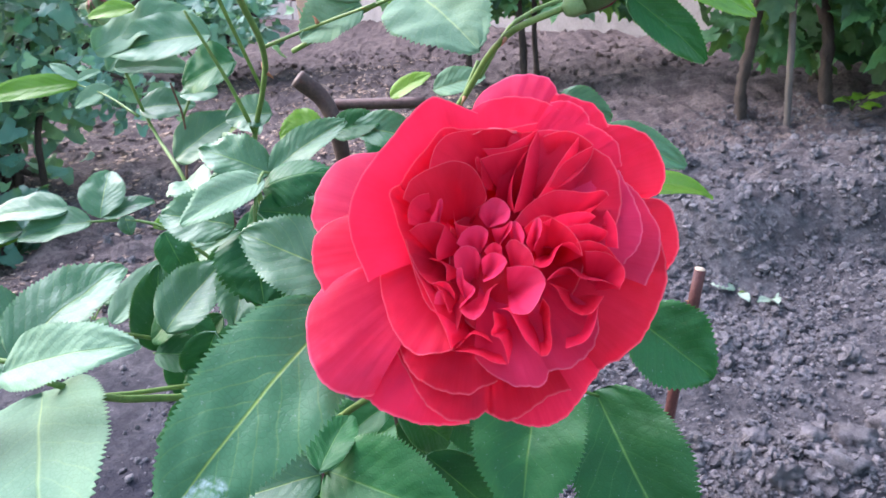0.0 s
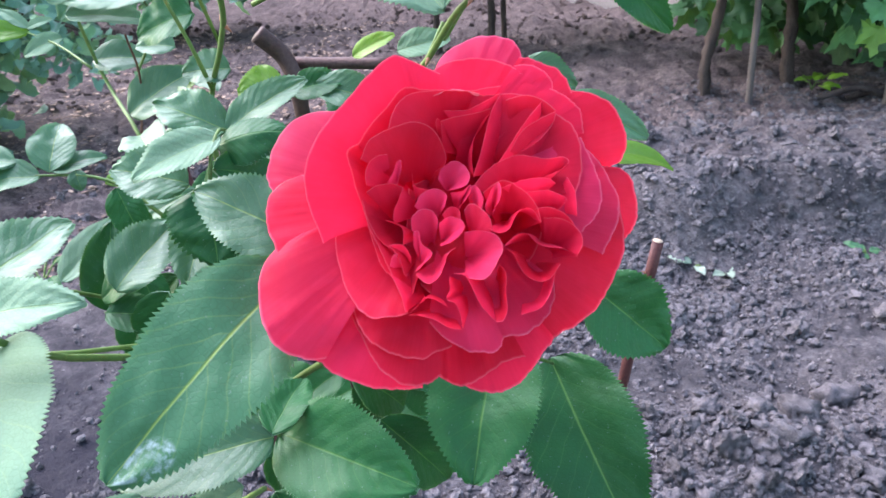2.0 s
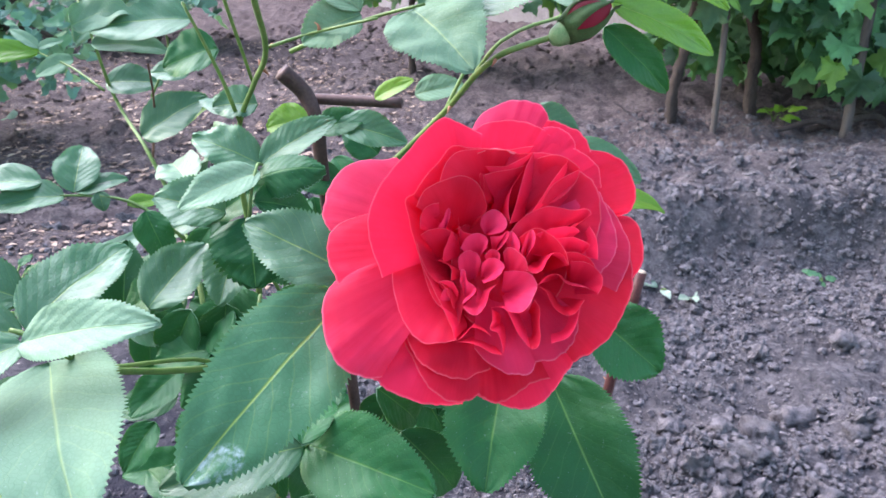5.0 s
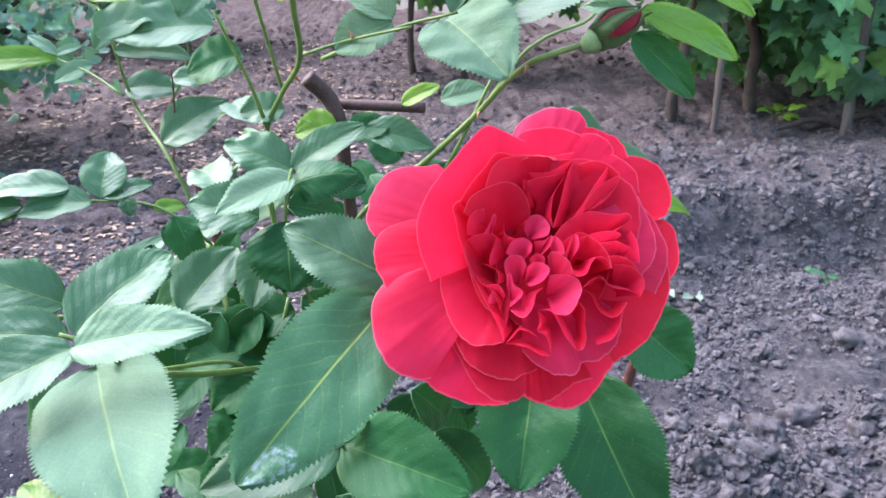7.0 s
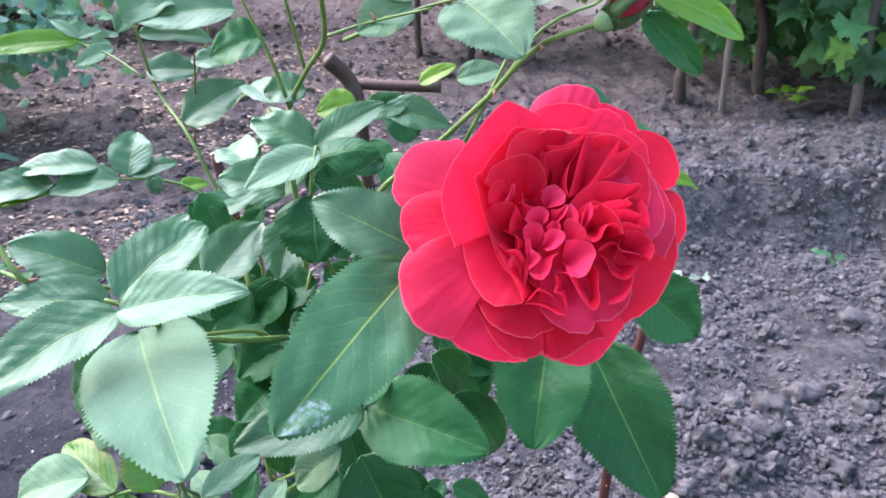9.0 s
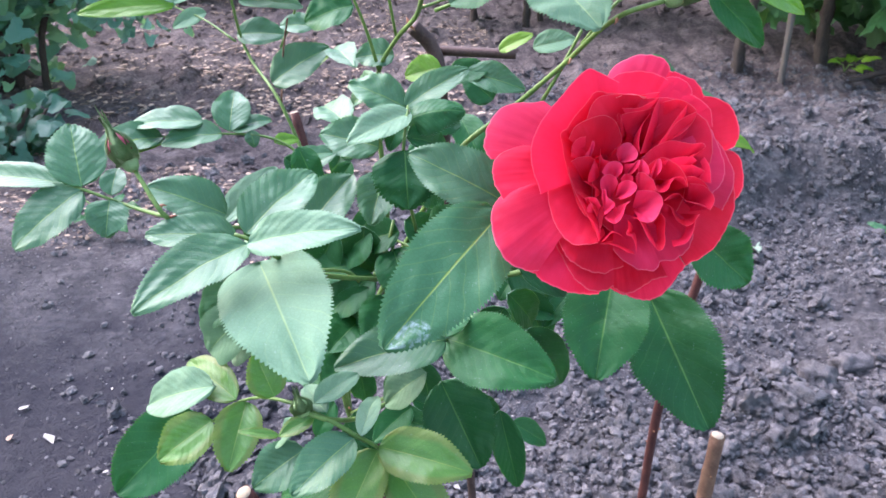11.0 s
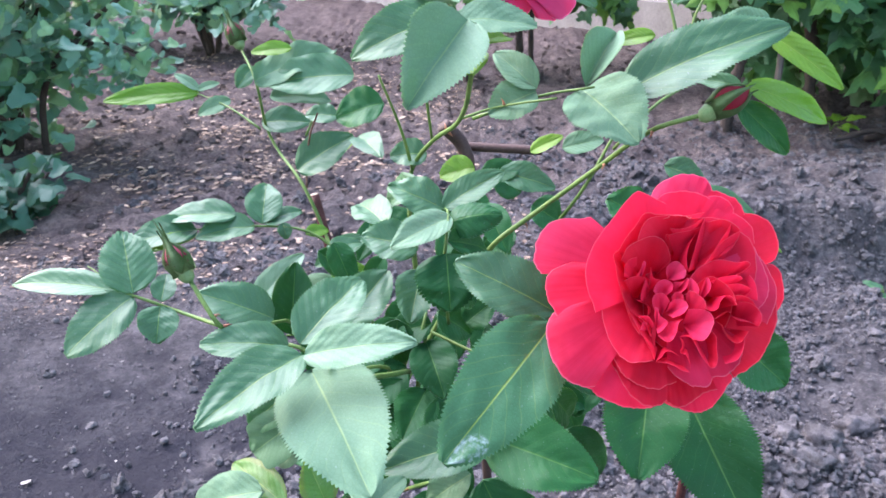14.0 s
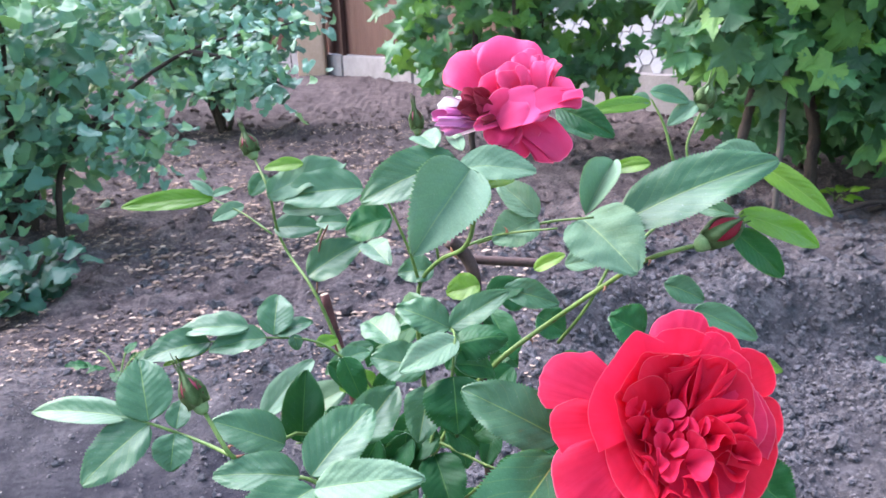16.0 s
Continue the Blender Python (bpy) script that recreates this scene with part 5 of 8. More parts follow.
leaflet((-0.1251, 0.1882, 0.5408), (-0.1088, 0.2189, 0.5347), (0.46, -0.07, 0.88), 0.0119, 'P', 0.38, 0.06, 0.022, 0.42, 22, 0.0, 0.66)
leaflet((-0.1199, 0.1865, 0.5371), (-0.1348, 0.2163, 0.5300), (-0.32, 0.06, 0.94), 0.0103, 'P', 0.38, 0.06, 0.022, 0.42, 21, 0.0, 0.66)
leaflet((-0.1333, 0.1829, 0.5302), (-0.1449, 0.1967, 0.5132), (-0.86, -0.13, 0.49), 0.0144, 'P', 0.38, 0.06, 0.022, 0.42, 15, 0.0, 0.66)
leaflet((-0.1041, 0.1818, 0.5273), (-0.1009, 0.2221, 0.5185), (0.15, 0.20, 0.97), 0.0103, 'P', 0.38, 0.06, 0.022, 0.42, 25, 0.0, 0.66)
leaf_spray = stalk([(-0.1067, 0.1818, 0.5274), (-0.0972, 0.1942, 0.5081), (-0.0903, 0.1902, 0.5000)], 0.0009)
leaflet((-0.1073, 0.1813, 0.5264), (-0.1339, 0.1621, 0.5108), (-0.09, -0.55, 0.83), 0.0224, 'G', 0.38, 0.06, 0.022, 0.42, 22, 0.0, 0.66)
leaflet((-0.0983, 0.1942, 0.5081), (-0.1164, 0.1672, 0.4766), (-0.18, -0.69, 0.70), 0.0258, 'S', 0.35, 0.06, 0.022, 0.42, 28, 0.0, 0.66)
leaflet((-0.0975, 0.1912, 0.5126), (-0.0540, 0.1780, 0.5075), (-0.07, -0.55, 0.83), 0.0255, 'S', 0.38, 0.06, 0.022, 0.42, 28, 0.0, 0.66)
leaflet((-0.0917, 0.1912, 0.5020), (-0.0640, 0.1657, 0.4723), (0.12, -0.69, 0.71), 0.0265, 'S', 0.4, 0.06, 0.022, 0.42, 29, 0.0, 0.66)
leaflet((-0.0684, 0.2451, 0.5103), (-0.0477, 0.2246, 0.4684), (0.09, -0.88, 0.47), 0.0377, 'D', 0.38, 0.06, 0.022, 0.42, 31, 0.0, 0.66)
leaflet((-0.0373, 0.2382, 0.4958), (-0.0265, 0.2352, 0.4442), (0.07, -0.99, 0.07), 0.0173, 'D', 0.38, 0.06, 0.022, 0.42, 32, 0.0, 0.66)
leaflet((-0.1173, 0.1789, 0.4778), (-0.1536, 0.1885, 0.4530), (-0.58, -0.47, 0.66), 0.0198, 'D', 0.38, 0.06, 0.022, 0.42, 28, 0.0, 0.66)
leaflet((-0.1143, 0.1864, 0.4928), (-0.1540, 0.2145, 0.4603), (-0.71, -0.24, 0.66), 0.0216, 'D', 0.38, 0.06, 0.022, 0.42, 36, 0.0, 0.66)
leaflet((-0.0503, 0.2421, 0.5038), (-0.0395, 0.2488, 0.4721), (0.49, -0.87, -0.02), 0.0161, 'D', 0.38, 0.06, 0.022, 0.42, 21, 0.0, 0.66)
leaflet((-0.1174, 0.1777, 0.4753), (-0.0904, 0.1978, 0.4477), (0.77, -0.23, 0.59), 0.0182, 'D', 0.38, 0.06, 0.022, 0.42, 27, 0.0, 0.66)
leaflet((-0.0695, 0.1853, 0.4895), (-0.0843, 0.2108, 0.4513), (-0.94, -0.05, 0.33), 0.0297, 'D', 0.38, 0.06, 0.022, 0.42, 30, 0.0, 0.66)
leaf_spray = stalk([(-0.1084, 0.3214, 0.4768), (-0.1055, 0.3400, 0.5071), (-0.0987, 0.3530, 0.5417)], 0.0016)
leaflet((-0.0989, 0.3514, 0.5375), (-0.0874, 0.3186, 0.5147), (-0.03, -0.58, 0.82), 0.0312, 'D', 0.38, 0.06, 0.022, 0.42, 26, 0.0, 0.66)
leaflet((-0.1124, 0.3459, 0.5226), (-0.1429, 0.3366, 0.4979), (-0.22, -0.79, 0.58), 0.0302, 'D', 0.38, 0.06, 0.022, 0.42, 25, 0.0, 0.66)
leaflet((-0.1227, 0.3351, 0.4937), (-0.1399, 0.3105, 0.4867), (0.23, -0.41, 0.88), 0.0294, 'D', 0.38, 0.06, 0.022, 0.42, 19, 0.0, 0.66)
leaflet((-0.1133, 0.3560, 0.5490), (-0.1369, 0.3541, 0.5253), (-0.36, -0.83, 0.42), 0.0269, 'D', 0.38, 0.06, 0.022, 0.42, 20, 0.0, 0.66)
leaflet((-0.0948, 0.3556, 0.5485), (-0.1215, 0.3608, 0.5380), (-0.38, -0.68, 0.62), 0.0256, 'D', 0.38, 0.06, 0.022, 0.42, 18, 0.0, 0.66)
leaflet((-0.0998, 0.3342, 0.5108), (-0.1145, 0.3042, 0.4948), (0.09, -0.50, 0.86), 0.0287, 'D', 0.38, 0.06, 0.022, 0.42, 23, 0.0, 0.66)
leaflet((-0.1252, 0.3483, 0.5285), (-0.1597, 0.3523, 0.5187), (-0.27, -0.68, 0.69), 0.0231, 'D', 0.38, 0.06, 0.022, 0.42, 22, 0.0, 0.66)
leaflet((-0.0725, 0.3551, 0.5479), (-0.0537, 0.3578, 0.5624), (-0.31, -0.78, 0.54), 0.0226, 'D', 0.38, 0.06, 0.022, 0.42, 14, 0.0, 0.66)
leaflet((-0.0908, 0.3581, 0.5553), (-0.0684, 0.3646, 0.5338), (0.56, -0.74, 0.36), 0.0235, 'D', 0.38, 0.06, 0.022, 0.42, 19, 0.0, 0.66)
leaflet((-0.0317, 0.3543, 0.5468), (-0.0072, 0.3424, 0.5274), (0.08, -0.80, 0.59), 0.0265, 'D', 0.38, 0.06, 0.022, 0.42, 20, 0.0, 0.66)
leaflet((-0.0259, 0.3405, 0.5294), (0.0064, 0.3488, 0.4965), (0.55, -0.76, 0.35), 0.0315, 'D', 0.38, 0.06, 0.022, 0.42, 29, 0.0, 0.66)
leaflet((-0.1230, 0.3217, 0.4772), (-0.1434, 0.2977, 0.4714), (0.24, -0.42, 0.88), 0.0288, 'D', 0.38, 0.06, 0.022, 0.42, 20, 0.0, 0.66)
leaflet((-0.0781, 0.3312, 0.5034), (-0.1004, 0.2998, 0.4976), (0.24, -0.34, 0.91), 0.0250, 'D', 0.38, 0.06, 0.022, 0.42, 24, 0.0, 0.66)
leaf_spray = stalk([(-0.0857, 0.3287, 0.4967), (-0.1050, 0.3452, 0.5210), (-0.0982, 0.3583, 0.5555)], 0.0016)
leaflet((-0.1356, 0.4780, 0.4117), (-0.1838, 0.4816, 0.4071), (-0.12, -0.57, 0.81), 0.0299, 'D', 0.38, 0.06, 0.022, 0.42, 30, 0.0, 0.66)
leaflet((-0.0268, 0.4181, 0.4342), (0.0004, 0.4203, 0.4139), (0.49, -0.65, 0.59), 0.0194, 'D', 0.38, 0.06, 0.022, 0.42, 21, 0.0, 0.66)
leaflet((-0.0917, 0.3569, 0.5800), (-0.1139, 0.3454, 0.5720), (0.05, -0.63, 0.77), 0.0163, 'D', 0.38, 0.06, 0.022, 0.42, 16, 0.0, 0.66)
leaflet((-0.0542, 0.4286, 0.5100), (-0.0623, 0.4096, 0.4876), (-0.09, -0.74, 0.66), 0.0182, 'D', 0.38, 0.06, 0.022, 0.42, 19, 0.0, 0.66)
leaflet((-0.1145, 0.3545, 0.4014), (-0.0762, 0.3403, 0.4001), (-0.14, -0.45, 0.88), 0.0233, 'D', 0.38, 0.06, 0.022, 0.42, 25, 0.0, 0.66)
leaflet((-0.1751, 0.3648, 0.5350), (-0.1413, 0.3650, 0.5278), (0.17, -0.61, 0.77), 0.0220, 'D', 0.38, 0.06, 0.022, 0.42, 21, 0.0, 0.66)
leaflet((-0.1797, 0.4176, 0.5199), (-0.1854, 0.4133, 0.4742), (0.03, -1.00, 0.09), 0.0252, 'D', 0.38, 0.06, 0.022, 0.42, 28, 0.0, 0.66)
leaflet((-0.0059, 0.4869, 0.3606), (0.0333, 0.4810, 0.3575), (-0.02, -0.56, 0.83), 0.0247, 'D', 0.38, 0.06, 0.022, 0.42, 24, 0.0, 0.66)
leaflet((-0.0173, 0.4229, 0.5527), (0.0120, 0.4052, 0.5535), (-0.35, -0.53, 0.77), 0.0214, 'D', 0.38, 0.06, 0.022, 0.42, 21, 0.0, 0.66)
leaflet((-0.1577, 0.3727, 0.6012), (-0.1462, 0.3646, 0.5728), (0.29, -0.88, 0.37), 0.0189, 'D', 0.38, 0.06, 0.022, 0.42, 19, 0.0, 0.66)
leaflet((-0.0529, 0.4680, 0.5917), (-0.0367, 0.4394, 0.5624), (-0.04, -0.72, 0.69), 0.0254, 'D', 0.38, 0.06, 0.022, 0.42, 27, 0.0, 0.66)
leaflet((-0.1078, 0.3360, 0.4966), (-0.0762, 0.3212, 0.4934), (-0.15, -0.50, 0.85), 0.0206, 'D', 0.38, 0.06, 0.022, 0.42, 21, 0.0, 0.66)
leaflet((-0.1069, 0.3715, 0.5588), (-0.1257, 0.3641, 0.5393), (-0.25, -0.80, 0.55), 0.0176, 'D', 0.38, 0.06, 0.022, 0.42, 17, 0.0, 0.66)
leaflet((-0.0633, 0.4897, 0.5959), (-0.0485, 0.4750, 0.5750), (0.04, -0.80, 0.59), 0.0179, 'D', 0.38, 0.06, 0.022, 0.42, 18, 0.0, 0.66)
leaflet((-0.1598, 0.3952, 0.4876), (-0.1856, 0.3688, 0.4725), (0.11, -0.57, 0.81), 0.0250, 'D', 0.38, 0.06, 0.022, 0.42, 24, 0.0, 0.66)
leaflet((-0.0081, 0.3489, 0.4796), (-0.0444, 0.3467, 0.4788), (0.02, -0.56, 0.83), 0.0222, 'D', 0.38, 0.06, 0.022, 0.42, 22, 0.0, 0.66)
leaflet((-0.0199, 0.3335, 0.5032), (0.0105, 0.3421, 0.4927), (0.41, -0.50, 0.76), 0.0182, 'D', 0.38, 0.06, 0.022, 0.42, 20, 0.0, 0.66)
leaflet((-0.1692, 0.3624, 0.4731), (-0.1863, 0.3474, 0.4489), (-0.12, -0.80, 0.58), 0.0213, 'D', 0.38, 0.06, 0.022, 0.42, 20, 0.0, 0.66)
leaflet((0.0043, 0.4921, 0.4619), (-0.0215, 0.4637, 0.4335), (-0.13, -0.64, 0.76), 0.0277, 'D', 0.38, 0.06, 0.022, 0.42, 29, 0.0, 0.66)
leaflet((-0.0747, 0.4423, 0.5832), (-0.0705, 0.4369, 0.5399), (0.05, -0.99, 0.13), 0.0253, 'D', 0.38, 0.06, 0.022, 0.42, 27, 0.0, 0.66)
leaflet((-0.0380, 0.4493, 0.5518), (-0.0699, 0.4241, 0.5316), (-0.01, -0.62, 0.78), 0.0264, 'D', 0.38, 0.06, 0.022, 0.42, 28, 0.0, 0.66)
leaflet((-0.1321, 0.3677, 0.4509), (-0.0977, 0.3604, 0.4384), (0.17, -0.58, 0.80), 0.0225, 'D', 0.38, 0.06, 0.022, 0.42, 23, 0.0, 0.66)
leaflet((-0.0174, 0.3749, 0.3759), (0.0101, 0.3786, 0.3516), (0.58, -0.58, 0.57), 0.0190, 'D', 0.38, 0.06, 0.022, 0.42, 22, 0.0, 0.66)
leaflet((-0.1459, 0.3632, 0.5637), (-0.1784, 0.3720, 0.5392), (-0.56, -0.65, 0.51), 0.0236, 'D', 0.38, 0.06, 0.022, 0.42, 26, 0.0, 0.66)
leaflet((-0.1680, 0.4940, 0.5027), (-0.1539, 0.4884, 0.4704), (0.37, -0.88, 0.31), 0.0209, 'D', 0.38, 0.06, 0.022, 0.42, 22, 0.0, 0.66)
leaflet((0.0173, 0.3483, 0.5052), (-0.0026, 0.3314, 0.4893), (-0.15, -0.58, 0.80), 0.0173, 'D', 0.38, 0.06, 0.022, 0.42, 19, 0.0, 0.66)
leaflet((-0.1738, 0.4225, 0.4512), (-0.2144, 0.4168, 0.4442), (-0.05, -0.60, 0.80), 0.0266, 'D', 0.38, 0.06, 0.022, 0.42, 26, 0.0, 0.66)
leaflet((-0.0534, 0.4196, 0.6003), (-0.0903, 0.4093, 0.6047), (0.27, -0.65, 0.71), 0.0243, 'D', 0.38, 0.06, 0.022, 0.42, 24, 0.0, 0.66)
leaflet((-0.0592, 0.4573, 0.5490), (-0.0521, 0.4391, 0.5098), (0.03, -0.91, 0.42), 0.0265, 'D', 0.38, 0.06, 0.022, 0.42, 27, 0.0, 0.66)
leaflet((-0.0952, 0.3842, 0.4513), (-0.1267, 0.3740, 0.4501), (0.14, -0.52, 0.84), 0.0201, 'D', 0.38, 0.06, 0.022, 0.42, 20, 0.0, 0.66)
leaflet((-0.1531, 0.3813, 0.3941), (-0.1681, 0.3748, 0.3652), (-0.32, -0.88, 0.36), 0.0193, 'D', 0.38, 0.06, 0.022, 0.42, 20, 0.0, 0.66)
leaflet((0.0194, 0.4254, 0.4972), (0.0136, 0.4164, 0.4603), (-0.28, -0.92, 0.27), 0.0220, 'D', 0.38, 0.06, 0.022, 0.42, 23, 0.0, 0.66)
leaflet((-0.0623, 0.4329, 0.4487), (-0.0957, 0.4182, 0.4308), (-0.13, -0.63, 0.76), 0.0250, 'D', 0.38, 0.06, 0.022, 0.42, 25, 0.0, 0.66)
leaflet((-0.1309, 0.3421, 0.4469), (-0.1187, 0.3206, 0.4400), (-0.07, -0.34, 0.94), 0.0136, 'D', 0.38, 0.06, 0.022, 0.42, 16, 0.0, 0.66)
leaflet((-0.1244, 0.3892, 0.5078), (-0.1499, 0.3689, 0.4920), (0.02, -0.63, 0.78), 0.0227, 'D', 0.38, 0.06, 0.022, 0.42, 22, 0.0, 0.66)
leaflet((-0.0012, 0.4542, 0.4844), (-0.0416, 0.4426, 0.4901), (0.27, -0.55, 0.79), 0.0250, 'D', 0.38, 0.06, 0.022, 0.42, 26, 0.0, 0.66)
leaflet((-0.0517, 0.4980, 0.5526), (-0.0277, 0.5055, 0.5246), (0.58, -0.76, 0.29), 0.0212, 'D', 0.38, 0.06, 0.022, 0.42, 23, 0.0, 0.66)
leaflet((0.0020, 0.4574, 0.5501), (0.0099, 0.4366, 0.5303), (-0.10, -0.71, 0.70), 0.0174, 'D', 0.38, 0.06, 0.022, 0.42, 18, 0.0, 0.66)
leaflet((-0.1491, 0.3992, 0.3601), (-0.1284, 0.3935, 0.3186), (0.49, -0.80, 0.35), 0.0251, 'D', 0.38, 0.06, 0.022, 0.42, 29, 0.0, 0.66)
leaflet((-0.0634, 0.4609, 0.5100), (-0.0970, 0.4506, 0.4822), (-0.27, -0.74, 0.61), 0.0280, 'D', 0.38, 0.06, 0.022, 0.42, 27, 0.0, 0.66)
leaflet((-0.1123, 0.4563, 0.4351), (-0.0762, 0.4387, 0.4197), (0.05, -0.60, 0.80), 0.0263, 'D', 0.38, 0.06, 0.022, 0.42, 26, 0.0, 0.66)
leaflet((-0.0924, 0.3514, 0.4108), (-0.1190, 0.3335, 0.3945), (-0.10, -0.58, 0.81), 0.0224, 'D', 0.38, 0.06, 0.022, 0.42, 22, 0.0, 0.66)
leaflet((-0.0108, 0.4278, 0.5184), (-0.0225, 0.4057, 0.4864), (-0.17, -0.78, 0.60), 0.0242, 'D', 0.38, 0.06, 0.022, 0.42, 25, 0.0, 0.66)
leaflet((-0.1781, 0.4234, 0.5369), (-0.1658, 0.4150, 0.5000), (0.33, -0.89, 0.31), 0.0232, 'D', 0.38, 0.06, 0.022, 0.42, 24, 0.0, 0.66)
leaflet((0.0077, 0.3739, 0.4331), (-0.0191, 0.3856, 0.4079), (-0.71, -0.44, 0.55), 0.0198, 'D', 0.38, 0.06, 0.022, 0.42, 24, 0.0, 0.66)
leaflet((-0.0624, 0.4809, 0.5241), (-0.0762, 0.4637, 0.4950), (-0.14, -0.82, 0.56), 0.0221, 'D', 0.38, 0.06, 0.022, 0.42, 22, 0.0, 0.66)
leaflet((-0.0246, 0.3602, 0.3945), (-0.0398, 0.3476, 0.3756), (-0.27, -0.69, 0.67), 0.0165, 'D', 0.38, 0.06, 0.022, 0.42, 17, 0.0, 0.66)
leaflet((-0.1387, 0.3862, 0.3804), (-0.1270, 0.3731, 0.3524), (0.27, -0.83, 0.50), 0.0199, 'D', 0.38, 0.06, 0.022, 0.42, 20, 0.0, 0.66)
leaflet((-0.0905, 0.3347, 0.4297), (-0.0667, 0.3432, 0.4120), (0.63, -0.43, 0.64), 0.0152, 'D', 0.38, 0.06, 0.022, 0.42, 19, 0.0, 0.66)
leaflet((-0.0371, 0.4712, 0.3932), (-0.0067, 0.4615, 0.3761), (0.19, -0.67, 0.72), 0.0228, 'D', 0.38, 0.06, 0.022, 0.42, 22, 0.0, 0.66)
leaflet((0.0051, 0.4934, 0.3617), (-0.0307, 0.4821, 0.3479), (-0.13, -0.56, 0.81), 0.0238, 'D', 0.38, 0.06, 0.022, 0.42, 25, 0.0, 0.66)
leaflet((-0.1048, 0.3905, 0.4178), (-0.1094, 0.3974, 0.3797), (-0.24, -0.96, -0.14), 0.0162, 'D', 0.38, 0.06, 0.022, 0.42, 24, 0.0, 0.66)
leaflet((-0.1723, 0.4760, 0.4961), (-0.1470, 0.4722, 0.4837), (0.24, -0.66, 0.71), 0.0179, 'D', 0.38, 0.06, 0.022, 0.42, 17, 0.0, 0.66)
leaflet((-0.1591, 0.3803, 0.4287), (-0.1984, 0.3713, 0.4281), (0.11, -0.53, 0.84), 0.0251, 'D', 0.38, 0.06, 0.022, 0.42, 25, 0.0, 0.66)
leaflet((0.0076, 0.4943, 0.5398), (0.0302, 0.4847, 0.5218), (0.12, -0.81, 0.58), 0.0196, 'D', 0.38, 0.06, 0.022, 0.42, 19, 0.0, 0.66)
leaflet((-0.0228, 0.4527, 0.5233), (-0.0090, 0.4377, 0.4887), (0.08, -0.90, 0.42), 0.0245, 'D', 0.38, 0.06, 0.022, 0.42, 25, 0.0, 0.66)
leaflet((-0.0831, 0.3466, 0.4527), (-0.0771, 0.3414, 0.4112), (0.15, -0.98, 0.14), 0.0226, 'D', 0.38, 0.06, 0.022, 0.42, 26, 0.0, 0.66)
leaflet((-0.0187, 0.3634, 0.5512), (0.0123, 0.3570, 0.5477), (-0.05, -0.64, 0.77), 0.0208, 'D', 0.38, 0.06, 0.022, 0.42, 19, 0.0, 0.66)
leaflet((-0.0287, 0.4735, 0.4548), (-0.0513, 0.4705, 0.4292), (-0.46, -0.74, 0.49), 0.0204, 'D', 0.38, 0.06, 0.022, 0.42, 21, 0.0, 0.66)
leaflet((-0.1285, 0.4759, 0.4338), (-0.1487, 0.4624, 0.3972), (-0.23, -0.87, 0.44), 0.0269, 'D', 0.38, 0.06, 0.022, 0.42, 27, 0.0, 0.66)
leaflet((-0.0052, 0.4125, 0.5160), (-0.0375, 0.3956, 0.5200), (0.34, -0.46, 0.82), 0.0198, 'D', 0.38, 0.06, 0.022, 0.42, 22, 0.0, 0.66)
leaflet((-0.0760, 0.4064, 0.4347), (-0.0926, 0.3912, 0.4175), (-0.13, -0.68, 0.72), 0.0175, 'D', 0.38, 0.06, 0.022, 0.42, 17, 0.0, 0.66)
leaflet((-0.1075, 0.4675, 0.5839), (-0.1470, 0.4759, 0.5599), (-0.47, -0.70, 0.53), 0.0288, 'D', 0.38, 0.06, 0.022, 0.42, 29, 0.0, 0.66)
leaflet((-0.0626, 0.4994, 0.3911), (-0.1028, 0.4921, 0.3690), (-0.28, -0.64, 0.72), 0.0285, 'D', 0.38, 0.06, 0.022, 0.42, 29, 0.0, 0.66)
leaflet((-0.0284, 0.4717, 0.5678), (-0.0530, 0.4677, 0.5458), (-0.35, -0.77, 0.53), 0.0209, 'D', 0.38, 0.06, 0.022, 0.42, 20, 0.0, 0.66)
leaflet((-0.1714, 0.4685, 0.5065), (-0.1985, 0.4753, 0.4725), (-0.56, -0.78, 0.29), 0.0240, 'D', 0.38, 0.06, 0.022, 0.42, 27, 0.0, 0.66)
leaflet((-0.0192, 0.4415, 0.4119), (-0.0542, 0.4449, 0.3741), (-0.59, -0.64, 0.49), 0.0286, 'D', 0.38, 0.06, 0.022, 0.42, 32, 0.0, 0.66)
leaflet((-0.0798, 0.4443, 0.5819), (-0.0880, 0.4237, 0.5636), (-0.00, -0.66, 0.75), 0.0158, 'D', 0.38, 0.06, 0.022, 0.42, 17, 0.0, 0.66)
leaflet((-0.1707, 0.3881, 0.5889), (-0.1530, 0.3975, 0.5643), (0.71, -0.65, 0.27), 0.0177, 'D', 0.38, 0.06, 0.022, 0.42, 19, 0.0, 0.66)
leaflet((-0.0813, 0.4102, 0.5320), (-0.0773, 0.3863, 0.5027), (0.01, -0.77, 0.63), 0.0228, 'D', 0.38, 0.06, 0.022, 0.42, 23, 0.0, 0.66)
leaflet((-0.0951, 0.4741, 0.5918), (-0.1071, 0.4625, 0.5670), (-0.13, -0.87, 0.47), 0.0182, 'D', 0.38, 0.06, 0.022, 0.42, 18, 0.0, 0.66)
leaflet((-0.0044, 0.3803, 0.4276), (0.0102, 0.3625, 0.4188), (-0.12, -0.52, 0.85), 0.0156, 'D', 0.38, 0.06, 0.022, 0.42, 15, 0.0, 0.66)
leaflet((-0.1243, 0.3719, 0.5905), (-0.1377, 0.3715, 0.5688), (-0.38, -0.89, 0.25), 0.0149, 'D', 0.38, 0.06, 0.022, 0.42, 15, 0.0, 0.66)
